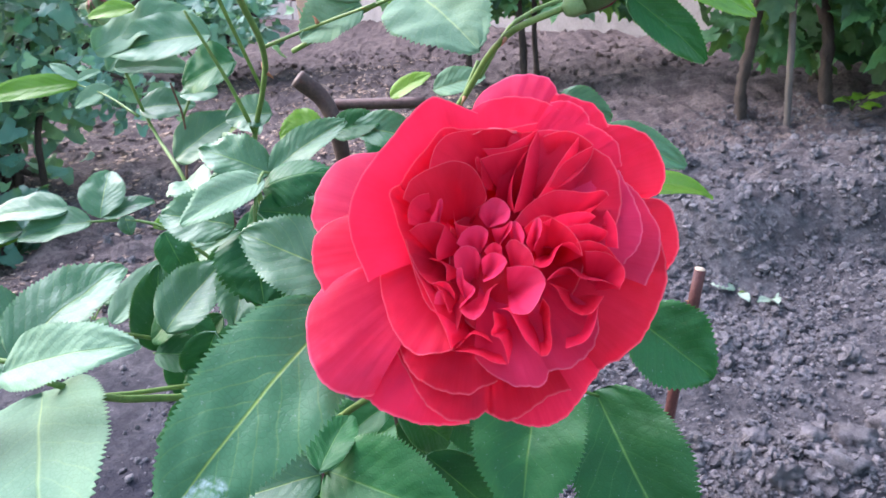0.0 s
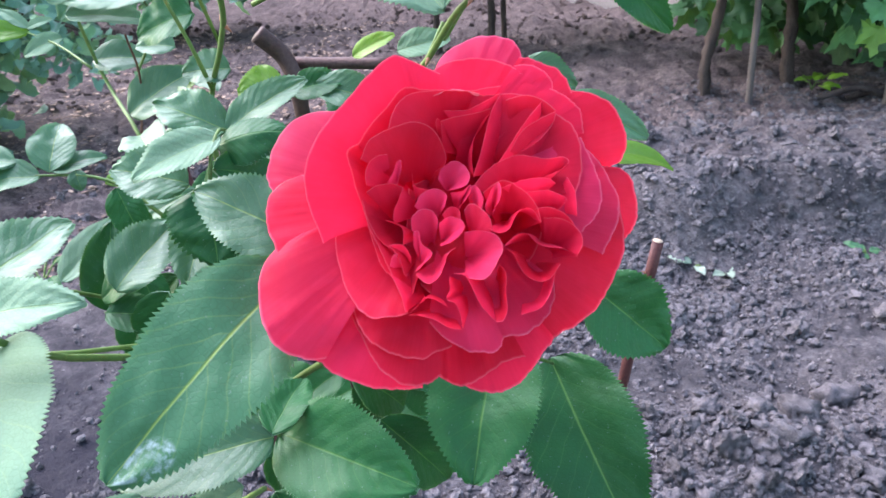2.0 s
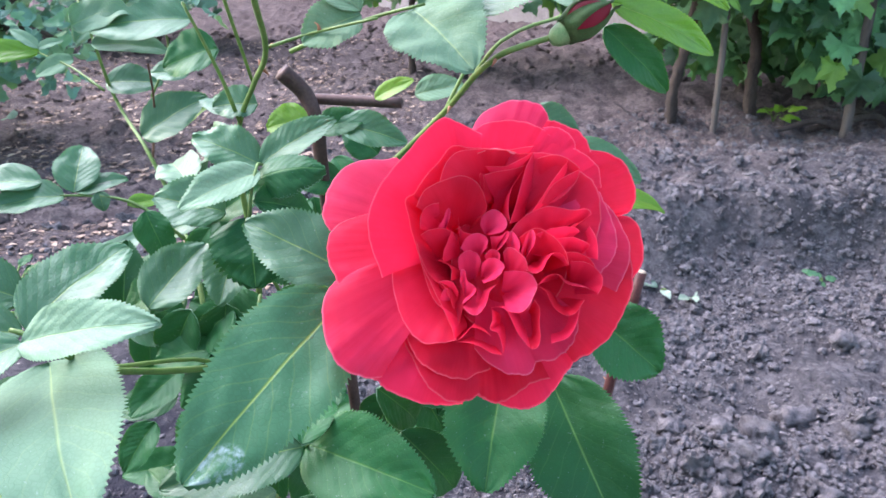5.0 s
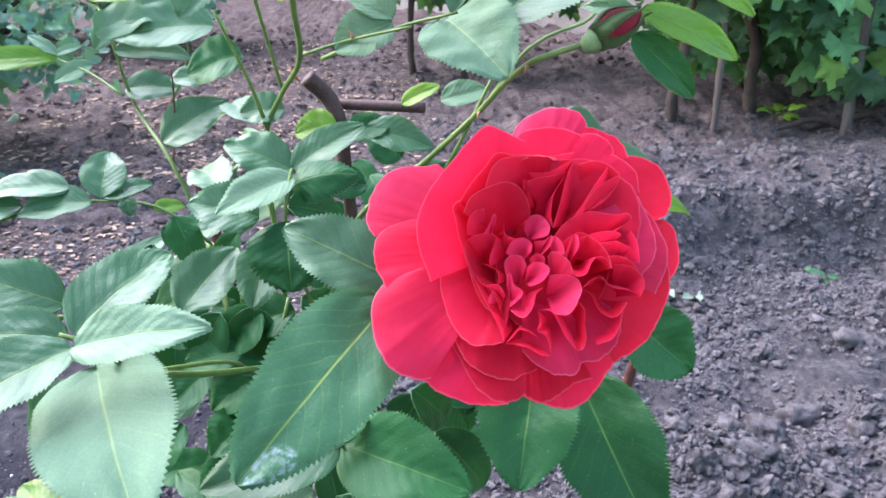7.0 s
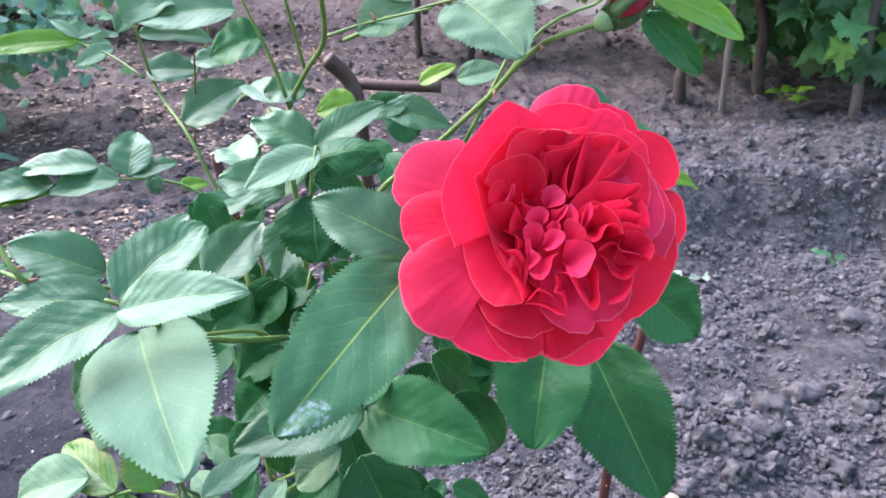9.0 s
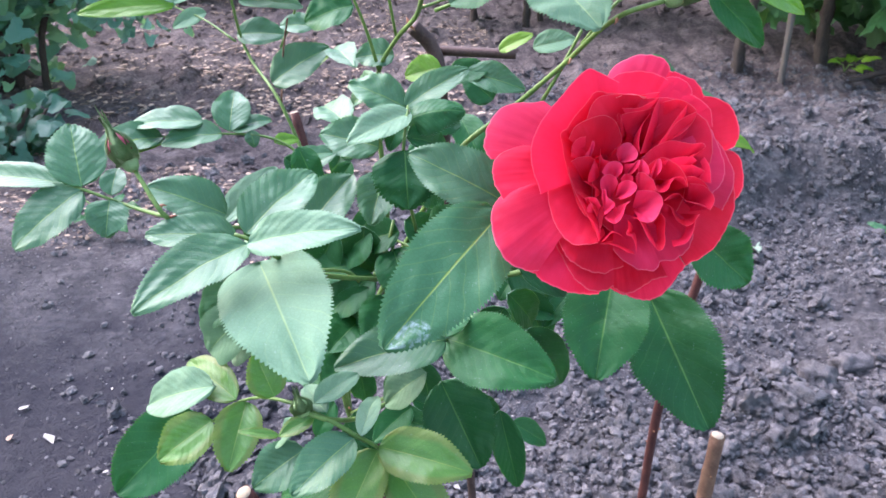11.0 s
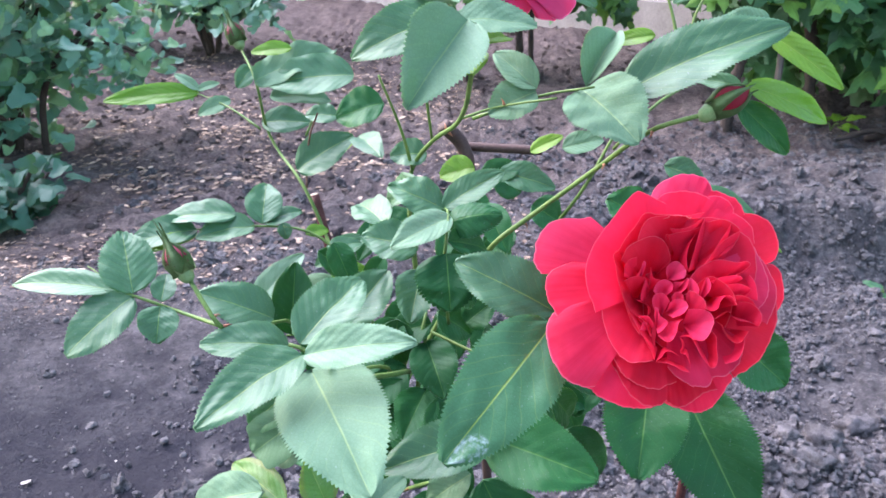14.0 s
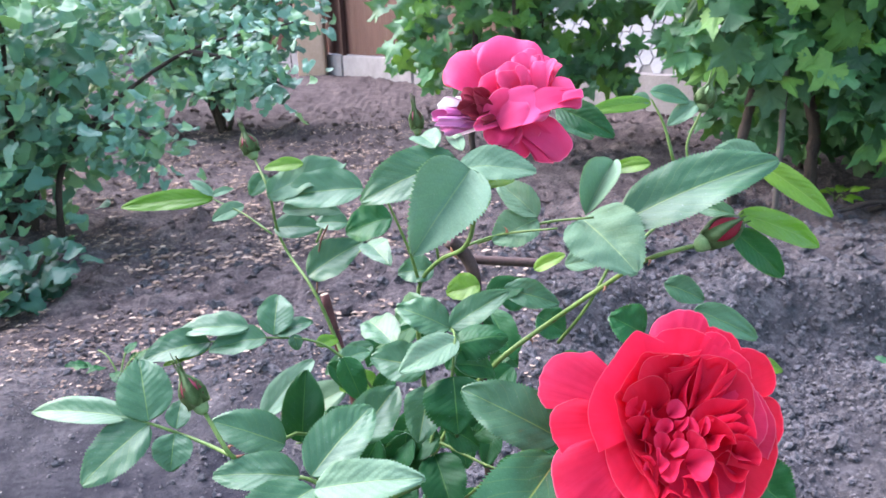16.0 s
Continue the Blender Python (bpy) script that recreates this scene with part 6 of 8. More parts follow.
leaflet((-0.1469, 0.4282, 0.4662), (-0.1677, 0.4175, 0.4547), (-0.07, -0.67, 0.74), 0.0167, 'D', 0.38, 0.06, 0.022, 0.42, 16, 0.0, 0.66)
leaflet((-0.1377, 0.4958, 0.5697), (-0.1524, 0.4668, 0.5477), (0.09, -0.63, 0.77), 0.0217, 'D', 0.38, 0.06, 0.022, 0.42, 24, 0.0, 0.66)
leaflet((-0.1170, 0.3558, 0.5520), (-0.1230, 0.3594, 0.5143), (-0.05, -1.00, -0.09), 0.0282, 'D', 0.38, 0.06, 0.022, 0.42, 23, 0.0, 0.66)
leaflet((-0.1358, 0.3544, 0.5496), (-0.1541, 0.3583, 0.5127), (-0.25, -0.97, 0.02), 0.0253, 'D', 0.38, 0.06, 0.022, 0.42, 25, 0.0, 0.66)
leaflet((-0.1120, 0.3379, 0.5157), (-0.1391, 0.3417, 0.4790), (-0.40, -0.90, 0.20), 0.0296, 'D', 0.38, 0.06, 0.022, 0.42, 28, 0.0, 0.66)
leaflet((-0.0989, 0.3359, 0.5114), (-0.1158, 0.3389, 0.4727), (-0.31, -0.95, 0.06), 0.0254, 'D', 0.38, 0.06, 0.022, 0.42, 26, 0.0, 0.66)
leaflet((-0.1446, 0.3089, 0.4588), (-0.1665, 0.3324, 0.4616), (-0.27, -0.36, 0.89), 0.0152, 'D', 0.38, 0.06, 0.022, 0.42, 20, 0.0, 0.66)
leaflet((-0.1220, 0.3157, 0.4718), (-0.1202, 0.3222, 0.4399), (0.21, -0.96, -0.18), 0.0175, 'D', 0.38, 0.06, 0.022, 0.42, 20, 0.0, 0.66)
leaflet((-0.0167, 0.3376, 0.5135), (0.0008, 0.3398, 0.4726), (0.22, -0.97, 0.04), 0.0268, 'D', 0.38, 0.06, 0.022, 0.42, 27, 0.0, 0.66)
leaflet((-0.0280, 0.3326, 0.5037), (-0.0381, 0.3397, 0.4733), (-0.48, -0.88, -0.05), 0.0268, 'D', 0.38, 0.06, 0.022, 0.42, 20, 0.0, 0.66)


# ---- canes, buds, cut stubs ----
def cane(points, r0, r1, mat, thorns, label):
    bm = bmesh.new()
    tube(bm, points, r0 * 0.66, r1 * 0.72, 10, 6, 0.12)
    line = smooth_line(points, 6)
    rnd = random.Random(len(line) + int(r0 * 1e5))
    for k in range(thorns):
        thorn(bm, line, rnd, r0 * 0.8, 1)
    return part("cane", bm, [mat, THORN], bush, label)


def thorn(bm, line, rnd, r, index):
    i = rnd.randrange(1, len(line) - 1)
    d = (line[i + 1] - line[i - 1]).normalized()
    out = d.orthogonal().normalized()
    out.rotate(Matrix.Rotation(rnd.uniform(0, 6.28), 3, d))
    p = line[i] + out * r * 0.7
    tube(bm, [p, p + out * 0.002, p + out * 0.0035 - d * 0.001], 0.0010, 0.0001, 5, 3, 0, index)


def cut_cane(points, r, mat, thorns):
    """A pruned cane with its pale cut end first."""
    bm = bmesh.new()
    tube(bm, points, r, r * 1.25, 12, 8, 0.2)
    line = smooth_line(points, 8)
    d = (line[0] - line[1]).normalized()
    tube(bm, [line[0] - d * 0.0005, line[0] + d * 0.0006], r * 0.93, r * 0.86, 12, 2, 0.1, 1)
    rnd = random.Random(int(r * 1e6) + thorns)
    for k in range(thorns):
        thorn(bm, line, rnd, r, 2)
    return part("cut_cane", bm, [mat, CUT, THORN], bush, "pruned cane with a pale cut end")


def bud(foot, tip, width, red):
    """A closed bud: hip, swollen body, petals showing in the slit, pointed sepals."""
    foot, tip = Vector(foot), Vector(tip)
    d = (tip - foot).normalized()
    length = (tip - foot).length
    bm = bmesh.new()
    prof = [(0, 0.13), (0.08, 0.25), (0.18, 0.30), (0.27, 0.33), (0.42, 0.46), (0.57, 0.5), (0.72, 0.43), (0.87, 0.26), (1.0, 0.05)]
    e = d.orthogonal().normalized()
    w = d.cross(e)
    rings = []
    for s, r in prof:
        c = foot + d * s * length
        rings.append([bm.verts.new(c + (e * math.cos(a) + w * math.sin(a)) * r * width * (1 + 0.05 * math.sin(5 * a))) for a in [k * math.pi / 8 for k in range(16)]])
    for i, (a, b) in enumerate(zip(rings, rings[1:])):
        for k in range(16):
            f = bm.faces.new((a[k], a[(k + 1) % 16], b[(k + 1) % 16], b[k]))
            f.material_index = 1 if i >= 3 and red else 0
    bm.faces.new(rings[-1])
    bm.faces.new(rings[0][::-1])
    body = part("bud", bm, [SEPAL, PETAL_BUD if red == 2 else PETAL_CLOSED], bush, "rose bud with red petals showing" if red else "closed green rose bud")
    for k in range(5):
        a = k * 2 * math.pi / 5 + 0.4
        o = e * math.cos(a) + w * math.sin(a)
        side = d.cross(o)
        bm = bmesh.new()
        rows = []
        open_by = 0.12 if red == 2 else 0.04
        for i in range(9):
            s = i / 8
            at = 0.22 + (0.9 if red == 2 else 1.3 + 0.15 * math.sin(k * 2.4)) * s
            r = np.interp(at, [q[0] for q in prof] + [1.7], [q[1] for q in prof] + [0.03]) + 0.02 + open_by * s * s
            half = width * (0.27 * (1 - s) if red == 2 else 0.44 * (1 - s) ** 1.9 + 0.02 * (1 - s)) * (1 if s < 0.9 else 0.5)
            c = foot + d * at * length + o * r * width
            rows.append([bm.verts.new(c - side * half - o * half * 0.35), bm.verts.new(c + o * 0.0006), bm.verts.new(c + side * half - o * half * 0.35)])
        for x, y in zip(rows, rows[1:]):
            for j in (0, 1):
                bm.faces.new((x[j], x[j + 1], y[j + 1], y[j]))
        bmesh.ops.solidify(bm, geom=bm.faces[:], thickness=0.0004)
        part("sepal", bm, SEPAL, body)
    return body


def iron_stake(hook, bar, r):
    stake = new("iron_stake")
    tagged(stake, "rusty bent iron rod stake beside the rose", "stake")
    bm = bmesh.new()
    tube(bm, hook, r * 1.35, r * 0.95, 14, 10, 0.06)
    part("rod", bm, IRON, stake)
    bm = bmesh.new()
    tube(bm, bar, r * 0.85, r * 0.85, 14, 8, 0.06)
    part("crossbar", bm, IRON, stake)


cane([(-0.0900, 0.4600, -0.0300), (-0.0900, 0.4400, 0.1500), (-0.1451, 0.4000, 0.3675), (-0.1419, 0.3900, 0.4288), (-0.1070, 0.3911, 0.5291), (-0.1075, 0.3795, 0.6271)], 0.0055, 0.0022, CANE, 5, '')
cane([(-0.1075, 0.3795, 0.6271), (-0.1043, 0.3866, 0.6459), (-0.0910, 0.3632, 0.6691), (-0.0755, 0.3141, 0.6933), (-0.0706, 0.2660, 0.7307), (-0.0673, 0.2918, 0.7506)], 0.0022, 0.0016, CANE, 3, '')
cane([(-0.1043, 0.3862, 0.6449), (-0.1101, 0.3758, 0.6735), (-0.1217, 0.3679, 0.7089)], 0.0018, 0.001, CANE, 0, '')
cane([(-0.0755, 0.3141, 0.6933), (-0.0571, 0.3159, 0.6985), (-0.0269, 0.2969, 0.7065)], 0.0012, 0.0008, CANE, 2, '')
cane([(-0.1419, 0.3900, 0.4288), (-0.0823, 0.4052, 0.5388), (-0.0543, 0.3499, 0.6060), (-0.0268, 0.3475, 0.6286), (0.0008, 0.3222, 0.6611), (0.0204, 0.2863, 0.6914), (0.0428, 0.2788, 0.7004)], 0.0028, 0.0016, CANE, 3, '')
cane([(-0.0170, 0.3529, 0.6149), (-0.0038, 0.3283, 0.6490), (0.0110, 0.3285, 0.6781)], 0.0018, 0.0012, CANE, 0, '')
cane([(0.0108, 0.3259, 0.6712), (0.0270, 0.3208, 0.6931), (0.0787, 0.3957, 0.7033), (0.0741, 0.4032, 0.7276), (0.0842, 0.4100, 0.7492)], 0.0014, 0.0011, CANE, 0, '')
cane([(0.0675, 0.3958, 0.7037), (0.0652, 0.4008, 0.7198)], 0.0012, 0.001, CANE, 0, '')
cane([(-0.1451, 0.4000, 0.3675), (-0.1523, 0.4375, 0.5049), (-0.1829, 0.5179, 0.5436), (-0.2031, 0.5355, 0.5895), (-0.2378, 0.5839, 0.6228), (-0.2404, 0.5640, 0.6752), (-0.2565, 0.5940, 0.6974)], 0.003, 0.0013, CANE, 4, '')
cane([(-0.2007, 0.5346, 0.5872), (-0.1981, 0.5475, 0.6211), (-0.1779, 0.4834, 0.6628)], 0.0014, 0.0009, CANE_TAN, 0, '')
cane([(-0.1419, 0.3900, 0.4288), (-0.1218, 0.3443, 0.5180), (-0.1433, 0.2430, 0.5812)], 0.002, 0.0014, CANE, 2, '')
cane([(-0.1419, 0.3900, 0.4288), (-0.1873, 0.4324, 0.4992), (-0.1942, 0.2365, 0.6128), (-0.2084, 0.2445, 0.6334)], 0.0022, 0.0014, CANE, 4, '')
cane([(-0.1419, 0.3900, 0.4288), (-0.1430, 0.4435, 0.5211), (-0.1515, 0.4151, 0.5682)], 0.002, 0.0014, CANE, 0, '')
cane([(-0.1451, 0.4000, 0.3675), (-0.0923, 0.3091, 0.4579), (-0.1091, 0.2093, 0.5153), (-0.1199, 0.1851, 0.5343), (-0.1292, 0.1865, 0.5373)], 0.0022, 0.0015, CANE, 2, '')
cane([(-0.1419, 0.3900, 0.4288), (-0.0842, 0.3291, 0.4979), (-0.0651, 0.2523, 0.5325)], 0.002, 0.0012, CANE, 0, '')
cane([(-0.1419, 0.3900, 0.4288), (-0.0552, 0.3416, 0.5127), (-0.0026, 0.3183, 0.5432), (0.0052, 0.2414, 0.6101), (0.0052, 0.2124, 0.6401)], 0.003, 0.0024, CANE, 2, '')
cane([(0.0052, 0.2414, 0.6101), (0.0246, 0.2778, 0.5690)], 0.0014, 0.001, CANE, 0, '')
cane([(-0.1070, 0.3911, 0.5291), (-0.0547, 0.3468, 0.5266), (-0.0467, 0.2671, 0.5927)], 0.0016, 0.001, CANE, 0, '')
cut_cane([(0.1350, 0.4150, 0.5340), (0.1088, 0.4150, 0.3699), (0.1037, 0.4200, 0.2268), (0.0949, 0.4286, -0.0200)], 0.0034, CANE_RED, 22)
cut_cane([(0.0990, 0.2760, 0.4440), (0.0941, 0.2729, 0.3703), (0.0680, 0.2566, -0.0200)], 0.0042, CANE_TAN, 6)
cut_cane([(-0.1800, 0.2310, 0.4470), (-0.1673, 0.2430, 0.4034), (-0.1200, 0.4600, 0.1000), (-0.1100, 0.4600, -0.0200)], 0.0048, CANE_RED, 3)
cut_cane([(-0.2100, 0.6270, 0.5520), (-0.1945, 0.6200, 0.4761), (-0.1713, 0.6095, 0.3622), (-0.1300, 0.5400, -0.0200)], 0.0045, CANE_RED, 4)
bud((-0.2084, 0.2445, 0.6334), (-0.2186, 0.2512, 0.6509), 0.0130, 1)
bud((0.0407, 0.2782, 0.6984), (0.0649, 0.2823, 0.7113), 0.0150, 2)
bud((-0.2565, 0.5940, 0.6974), (-0.2656, 0.6027, 0.7200), 0.0169, 1)
bud((0.0842, 0.4102, 0.7499), (0.0908, 0.4154, 0.7667), 0.0141, 0)
bud((-0.0989, 0.3155, 0.7558), (-0.1005, 0.3207, 0.7693), 0.0078, 1)
bud((-0.1292, 0.1855, 0.5354), (-0.1325, 0.1895, 0.5435), 0.0101, 0)
cane([(-0.0989, 0.3158, 0.7566), (-0.0974, 0.3140, 0.7432), (-0.0910, 0.3632, 0.6691)], 0.0012, 0.0012, CANE, 0, '')
iron_stake([(-0.0836, 0.4119, 0.6676), (-0.0728, 0.4149, 0.6557), (-0.0672, 0.4131, 0.6417), (-0.0652, 0.4171, 0.6036), (-0.0326, 0.4836, -0.0300)], [(-0.0719, 0.4244, 0.6498), (-0.0167, 0.4124, 0.6482)], 0.0038)


# ---- second, fading pink rose above ----
bm = bmesh.new()
tube(bm, [(-0.0644, 0.2749, 0.7613), (-0.0594, 0.2762, 0.7653)], 0.004, 0.0035, 8)
faded = part("rose_bloom", bm, SEPAL, bush, "fading bright pink rose with dried crumpled petals")


def faded_petal(base, tip, face, width, bend, cup, ruffle, kind):
    mats = {"P": PETAL_PINK, "D": PETAL_DRY, "L": PETAL_LILAC, "W": PETAL_WHITE}
    petal("petal", base, tip, face, width, faded, [mats[kind]], bend, cup, ruffle, 1.6, 0.1, seed=int(width * 1e5 + tip[0] * 9e3))


faded_petal((-0.0602, 0.2909, 0.7792), (-0.0796, 0.3008, 0.7976), (0.30, -0.96, 0.28), 0.0283, 0.2, 0.12, 0.03, 'P')
faded_petal((-0.0524, 0.2916, 0.7746), (-0.0497, 0.3016, 0.8068), (0.00, -0.96, 0.30), 0.0349, 0.2, 0.3, 0.05, 'P')
faded_petal((-0.0574, 0.2924, 0.7770), (-0.0635, 0.3028, 0.8040), (0.00, -0.96, 0.30), 0.0180, 0.2, 0.2, 0.05, 'P')
faded_petal((-0.0476, 0.2894, 0.7741), (-0.0379, 0.2952, 0.7995), (0.00, -0.96, 0.30), 0.0147, 0.2, 0.4, 0.05, 'P')
faded_petal((-0.0445, 0.2869, 0.7726), (-0.0338, 0.2922, 0.7966), (0.00, -0.96, 0.30), 0.0109, 0.2, 0.4, 0.05, 'P')
faded_petal((-0.0458, 0.2875, 0.7748), (-0.0444, 0.2917, 0.7983), (0.00, -0.96, 0.30), 0.0136, 0.2, 0.5, 0.1, 'P')
faded_petal((-0.0558, 0.2782, 0.7719), (-0.0619, 0.2798, 0.7906), (0.00, -0.96, 0.30), 0.0158, 0.2, 0.4, 0.05, 'P')
faded_petal((-0.0522, 0.2787, 0.7733), (-0.0521, 0.2779, 0.7946), (0.00, -0.96, 0.30), 0.0158, 0.2, 0.4, 0.05, 'P')
faded_petal((-0.0465, 0.2785, 0.7726), (-0.0473, 0.2754, 0.7930), (0.60, -0.96, 0.27), 0.0076, 0.2, 0.5, 0.05, 'P')
faded_petal((-0.0453, 0.2793, 0.7752), (-0.0416, 0.2829, 0.7902), (0.00, -0.96, 0.30), 0.0131, 0.2, 0.35, 0.05, 'P')
faded_petal((-0.0413, 0.2789, 0.7740), (-0.0363, 0.2821, 0.7943), (0.00, -0.96, 0.30), 0.0114, 0.2, 0.4, 0.05, 'P')
faded_petal((-0.0366, 0.2792, 0.7748), (-0.0326, 0.2814, 0.7955), (-0.80, -0.95, 0.33), 0.0065, 0.2, 0.7, 0.05, 'P')
faded_petal((-0.0355, 0.2794, 0.7753), (-0.0295, 0.2839, 0.7934), (-0.80, -0.95, 0.33), 0.0060, 0.2, 0.7, 0.05, 'P')
faded_petal((-0.0590, 0.2787, 0.7736), (-0.0646, 0.2808, 0.7870), (0.00, -0.96, 0.30), 0.0120, 0.2, 0.4, 0.05, 'P')
faded_petal((-0.0493, 0.2799, 0.7771), (-0.0559, 0.2745, 0.7903), (0.00, -0.96, 0.30), 0.0109, 0.2, 0.4, 0.1, 'P')
faded_petal((-0.0415, 0.2885, 0.7712), (-0.0214, 0.2861, 0.7833), (0.02, -0.84, 0.68), 0.0158, 0.2, 0.2, 0.05, 'P')
faded_petal((-0.0546, 0.2746, 0.7669), (-0.0607, 0.2687, 0.7816), (0.00, -0.96, 0.30), 0.0202, 0.2, 0.35, 0.08, 'P')
faded_petal((-0.0529, 0.2727, 0.7677), (-0.0522, 0.2703, 0.7801), (0.00, -0.96, 0.30), 0.0136, 0.2, 0.4, 0.1, 'P')
faded_petal((-0.0573, 0.2678, 0.7653), (-0.0205, 0.2727, 0.7807), (0.03, -0.75, 0.96), 0.0163, 0.25, 0.2, 0.05, 'P')
faded_petal((-0.0584, 0.2680, 0.7659), (-0.0369, 0.2693, 0.7801), (0.02, -0.81, 0.77), 0.0229, 0.25, 0.25, 0.05, 'P')
faded_petal((-0.0464, 0.2706, 0.7674), (-0.0206, 0.2689, 0.7821), (0.04, -0.69, 1.15), 0.0082, 0.1, 0.5, 0.08, 'P')
faded_petal((-0.0589, 0.2680, 0.7659), (-0.0454, 0.2648, 0.7757), (0.02, -0.81, 0.77), 0.0163, 0.2, 0.3, 0.05, 'P')
faded_petal((-0.0521, 0.2806, 0.7660), (-0.0251, 0.2685, 0.7537), (0.02, -0.81, 0.77), 0.0196, 0.2, 0.2, 0.03, 'P')
faded_petal((-0.0521, 0.2807, 0.7663), (-0.0331, 0.2655, 0.7508), (0.02, -0.81, 0.77), 0.0153, 0.2, 0.2, 0.07, 'P')
faded_petal((-0.0537, 0.2787, 0.7666), (-0.0470, 0.2656, 0.7546), (0.02, -0.81, 0.77), 0.0229, 0.2, 0.2, 0.12, 'P')
faded_petal((-0.0517, 0.2764, 0.7660), (-0.0635, 0.2650, 0.7596), (0.03, -0.78, 0.87), 0.0153, 0.2, 0.2, 0.09, 'P')
faded_petal((-0.0498, 0.2764, 0.7660), (-0.0576, 0.2664, 0.7575), (0.03, -0.78, 0.87), 0.0136, 0.2, 0.2, 0.14, 'P')
faded_petal((-0.0571, 0.2770, 0.7678), (-0.0693, 0.2632, 0.7675), (0.00, -0.96, 0.30), 0.0076, 0.2, 0.5, 0.2, 'P')
faded_petal((-0.0581, 0.2774, 0.7694), (-0.0665, 0.2641, 0.7704), (0.00, -0.96, 0.30), 0.0060, 0.2, 0.5, 0.2, 'D')
faded_petal((-0.0589, 0.2796, 0.7762), (-0.0630, 0.2685, 0.7744), (0.00, -0.96, 0.30), 0.0054, 0.2, 0.5, 0.2, 'D')
faded_petal((-0.0668, 0.2780, 0.7713), (-0.0748, 0.2730, 0.7823), (0.00, -0.96, 0.30), 0.0098, 0.2, 0.7, 0.2, 'D')
faded_petal((-0.0652, 0.2776, 0.7699), (-0.0762, 0.2675, 0.7782), (0.00, -0.96, 0.30), 0.0093, 0.2, 0.6, 0.2, 'D')
faded_petal((-0.0639, 0.2788, 0.7738), (-0.0685, 0.2711, 0.7827), (0.00, -0.96, 0.30), 0.0093, 0.2, 0.6, 0.22, 'D')
faded_petal((-0.0620, 0.2772, 0.7685), (-0.0737, 0.2663, 0.7740), (0.00, -0.96, 0.30), 0.0082, 0.2, 0.6, 0.25, 'D')
faded_petal((-0.0641, 0.2776, 0.7699), (-0.0678, 0.2656, 0.7786), (0.00, -0.96, 0.30), 0.0082, 0.2, 0.6, 0.25, 'D')
faded_petal((-0.0680, 0.2770, 0.7682), (-0.0902, 0.2739, 0.7716), (0.00, -0.96, 0.30), 0.0071, 0.2, 0.6, 0.28, 'L')
faded_petal((-0.0675, 0.2767, 0.7671), (-0.0856, 0.2697, 0.7650), (0.00, -0.96, 0.30), 0.0071, 0.2, 0.6, 0.3, 'L')
faded_petal((-0.0685, 0.2774, 0.7693), (-0.0837, 0.2691, 0.7730), (0.00, -0.96, 0.30), 0.0065, 0.2, 0.7, 0.3, 'L')
faded_petal((-0.0670, 0.2764, 0.7661), (-0.0812, 0.2686, 0.7682), (0.00, -0.96, 0.30), 0.0060, 0.2, 0.6, 0.3, 'L')
faded_petal((-0.0681, 0.2762, 0.7656), (-0.0876, 0.2670, 0.7698), (0.00, -0.96, 0.30), 0.0054, 0.2, 0.6, 0.3, 'L')
faded_petal((-0.0694, 0.2783, 0.7724), (-0.0878, 0.2855, 0.7756), (0.00, -0.96, 0.30), 0.0087, 0.2, 0.2, 0.1, 'W')
faded_petal((-0.0694, 0.2783, 0.7724), (-0.0805, 0.2880, 0.7767), (0.00, -0.96, 0.30), 0.0082, 0.2, 0.2, 0.1, 'W')
faded_petal((-0.0676, 0.2759, 0.7645), (-0.0823, 0.2794, 0.7624), (0.00, -0.96, 0.30), 0.0054, 0.2, 0.2, 0.08, 'W')


# ---- soil clods and litter ----
def clod_mesh(bm, at, size, rnd, sub=1, flat=0.7, rough=1.0):
    made = bmesh.ops.create_icosphere(bm, subdivisions=sub, radius=1.0)
    turn = Euler([rnd.uniform(0, 6.28) for _ in range(3)]).to_matrix()
    off = Vector((rnd.uniform(0, 90), rnd.uniform(0, 90), 0))
    sc = Vector((rnd.uniform(0.75, 1.3), rnd.uniform(0.75, 1.2), rnd.uniform(0.6, 1.0)))
    for v in made["verts"]:
        k = 1 + rough * (0.6 * noise.noise(v.co * 1.4 + off) + 0.45 * noise.noise(v.co * 3.1 + off)) + ((0.30 * noise.noise(v.co * 6.0 + off) - 0.22 * abs(noise.noise(v.co * 4.0 - off))) if sub > 1 else 0)
        p = turn @ Vector((v.co.x * sc.x, v.co.y * sc.y, v.co.z * sc.z)) * k * size
        p.z *= flat
        v.co = Vector(at) + p


def template(rnd, sub, rough=1.0):
    bm = bmesh.new()
    clod_mesh(bm, (0, 0, 0), 1.0, rnd, sub, 0.85, rough)
    v = np.array([q.co[:] for q in bm.verts])
    bm.verts.index_update()
    f = np.array([[q.index for q in k.verts] for k in bm.faces])
    bm.free()
    return v, f


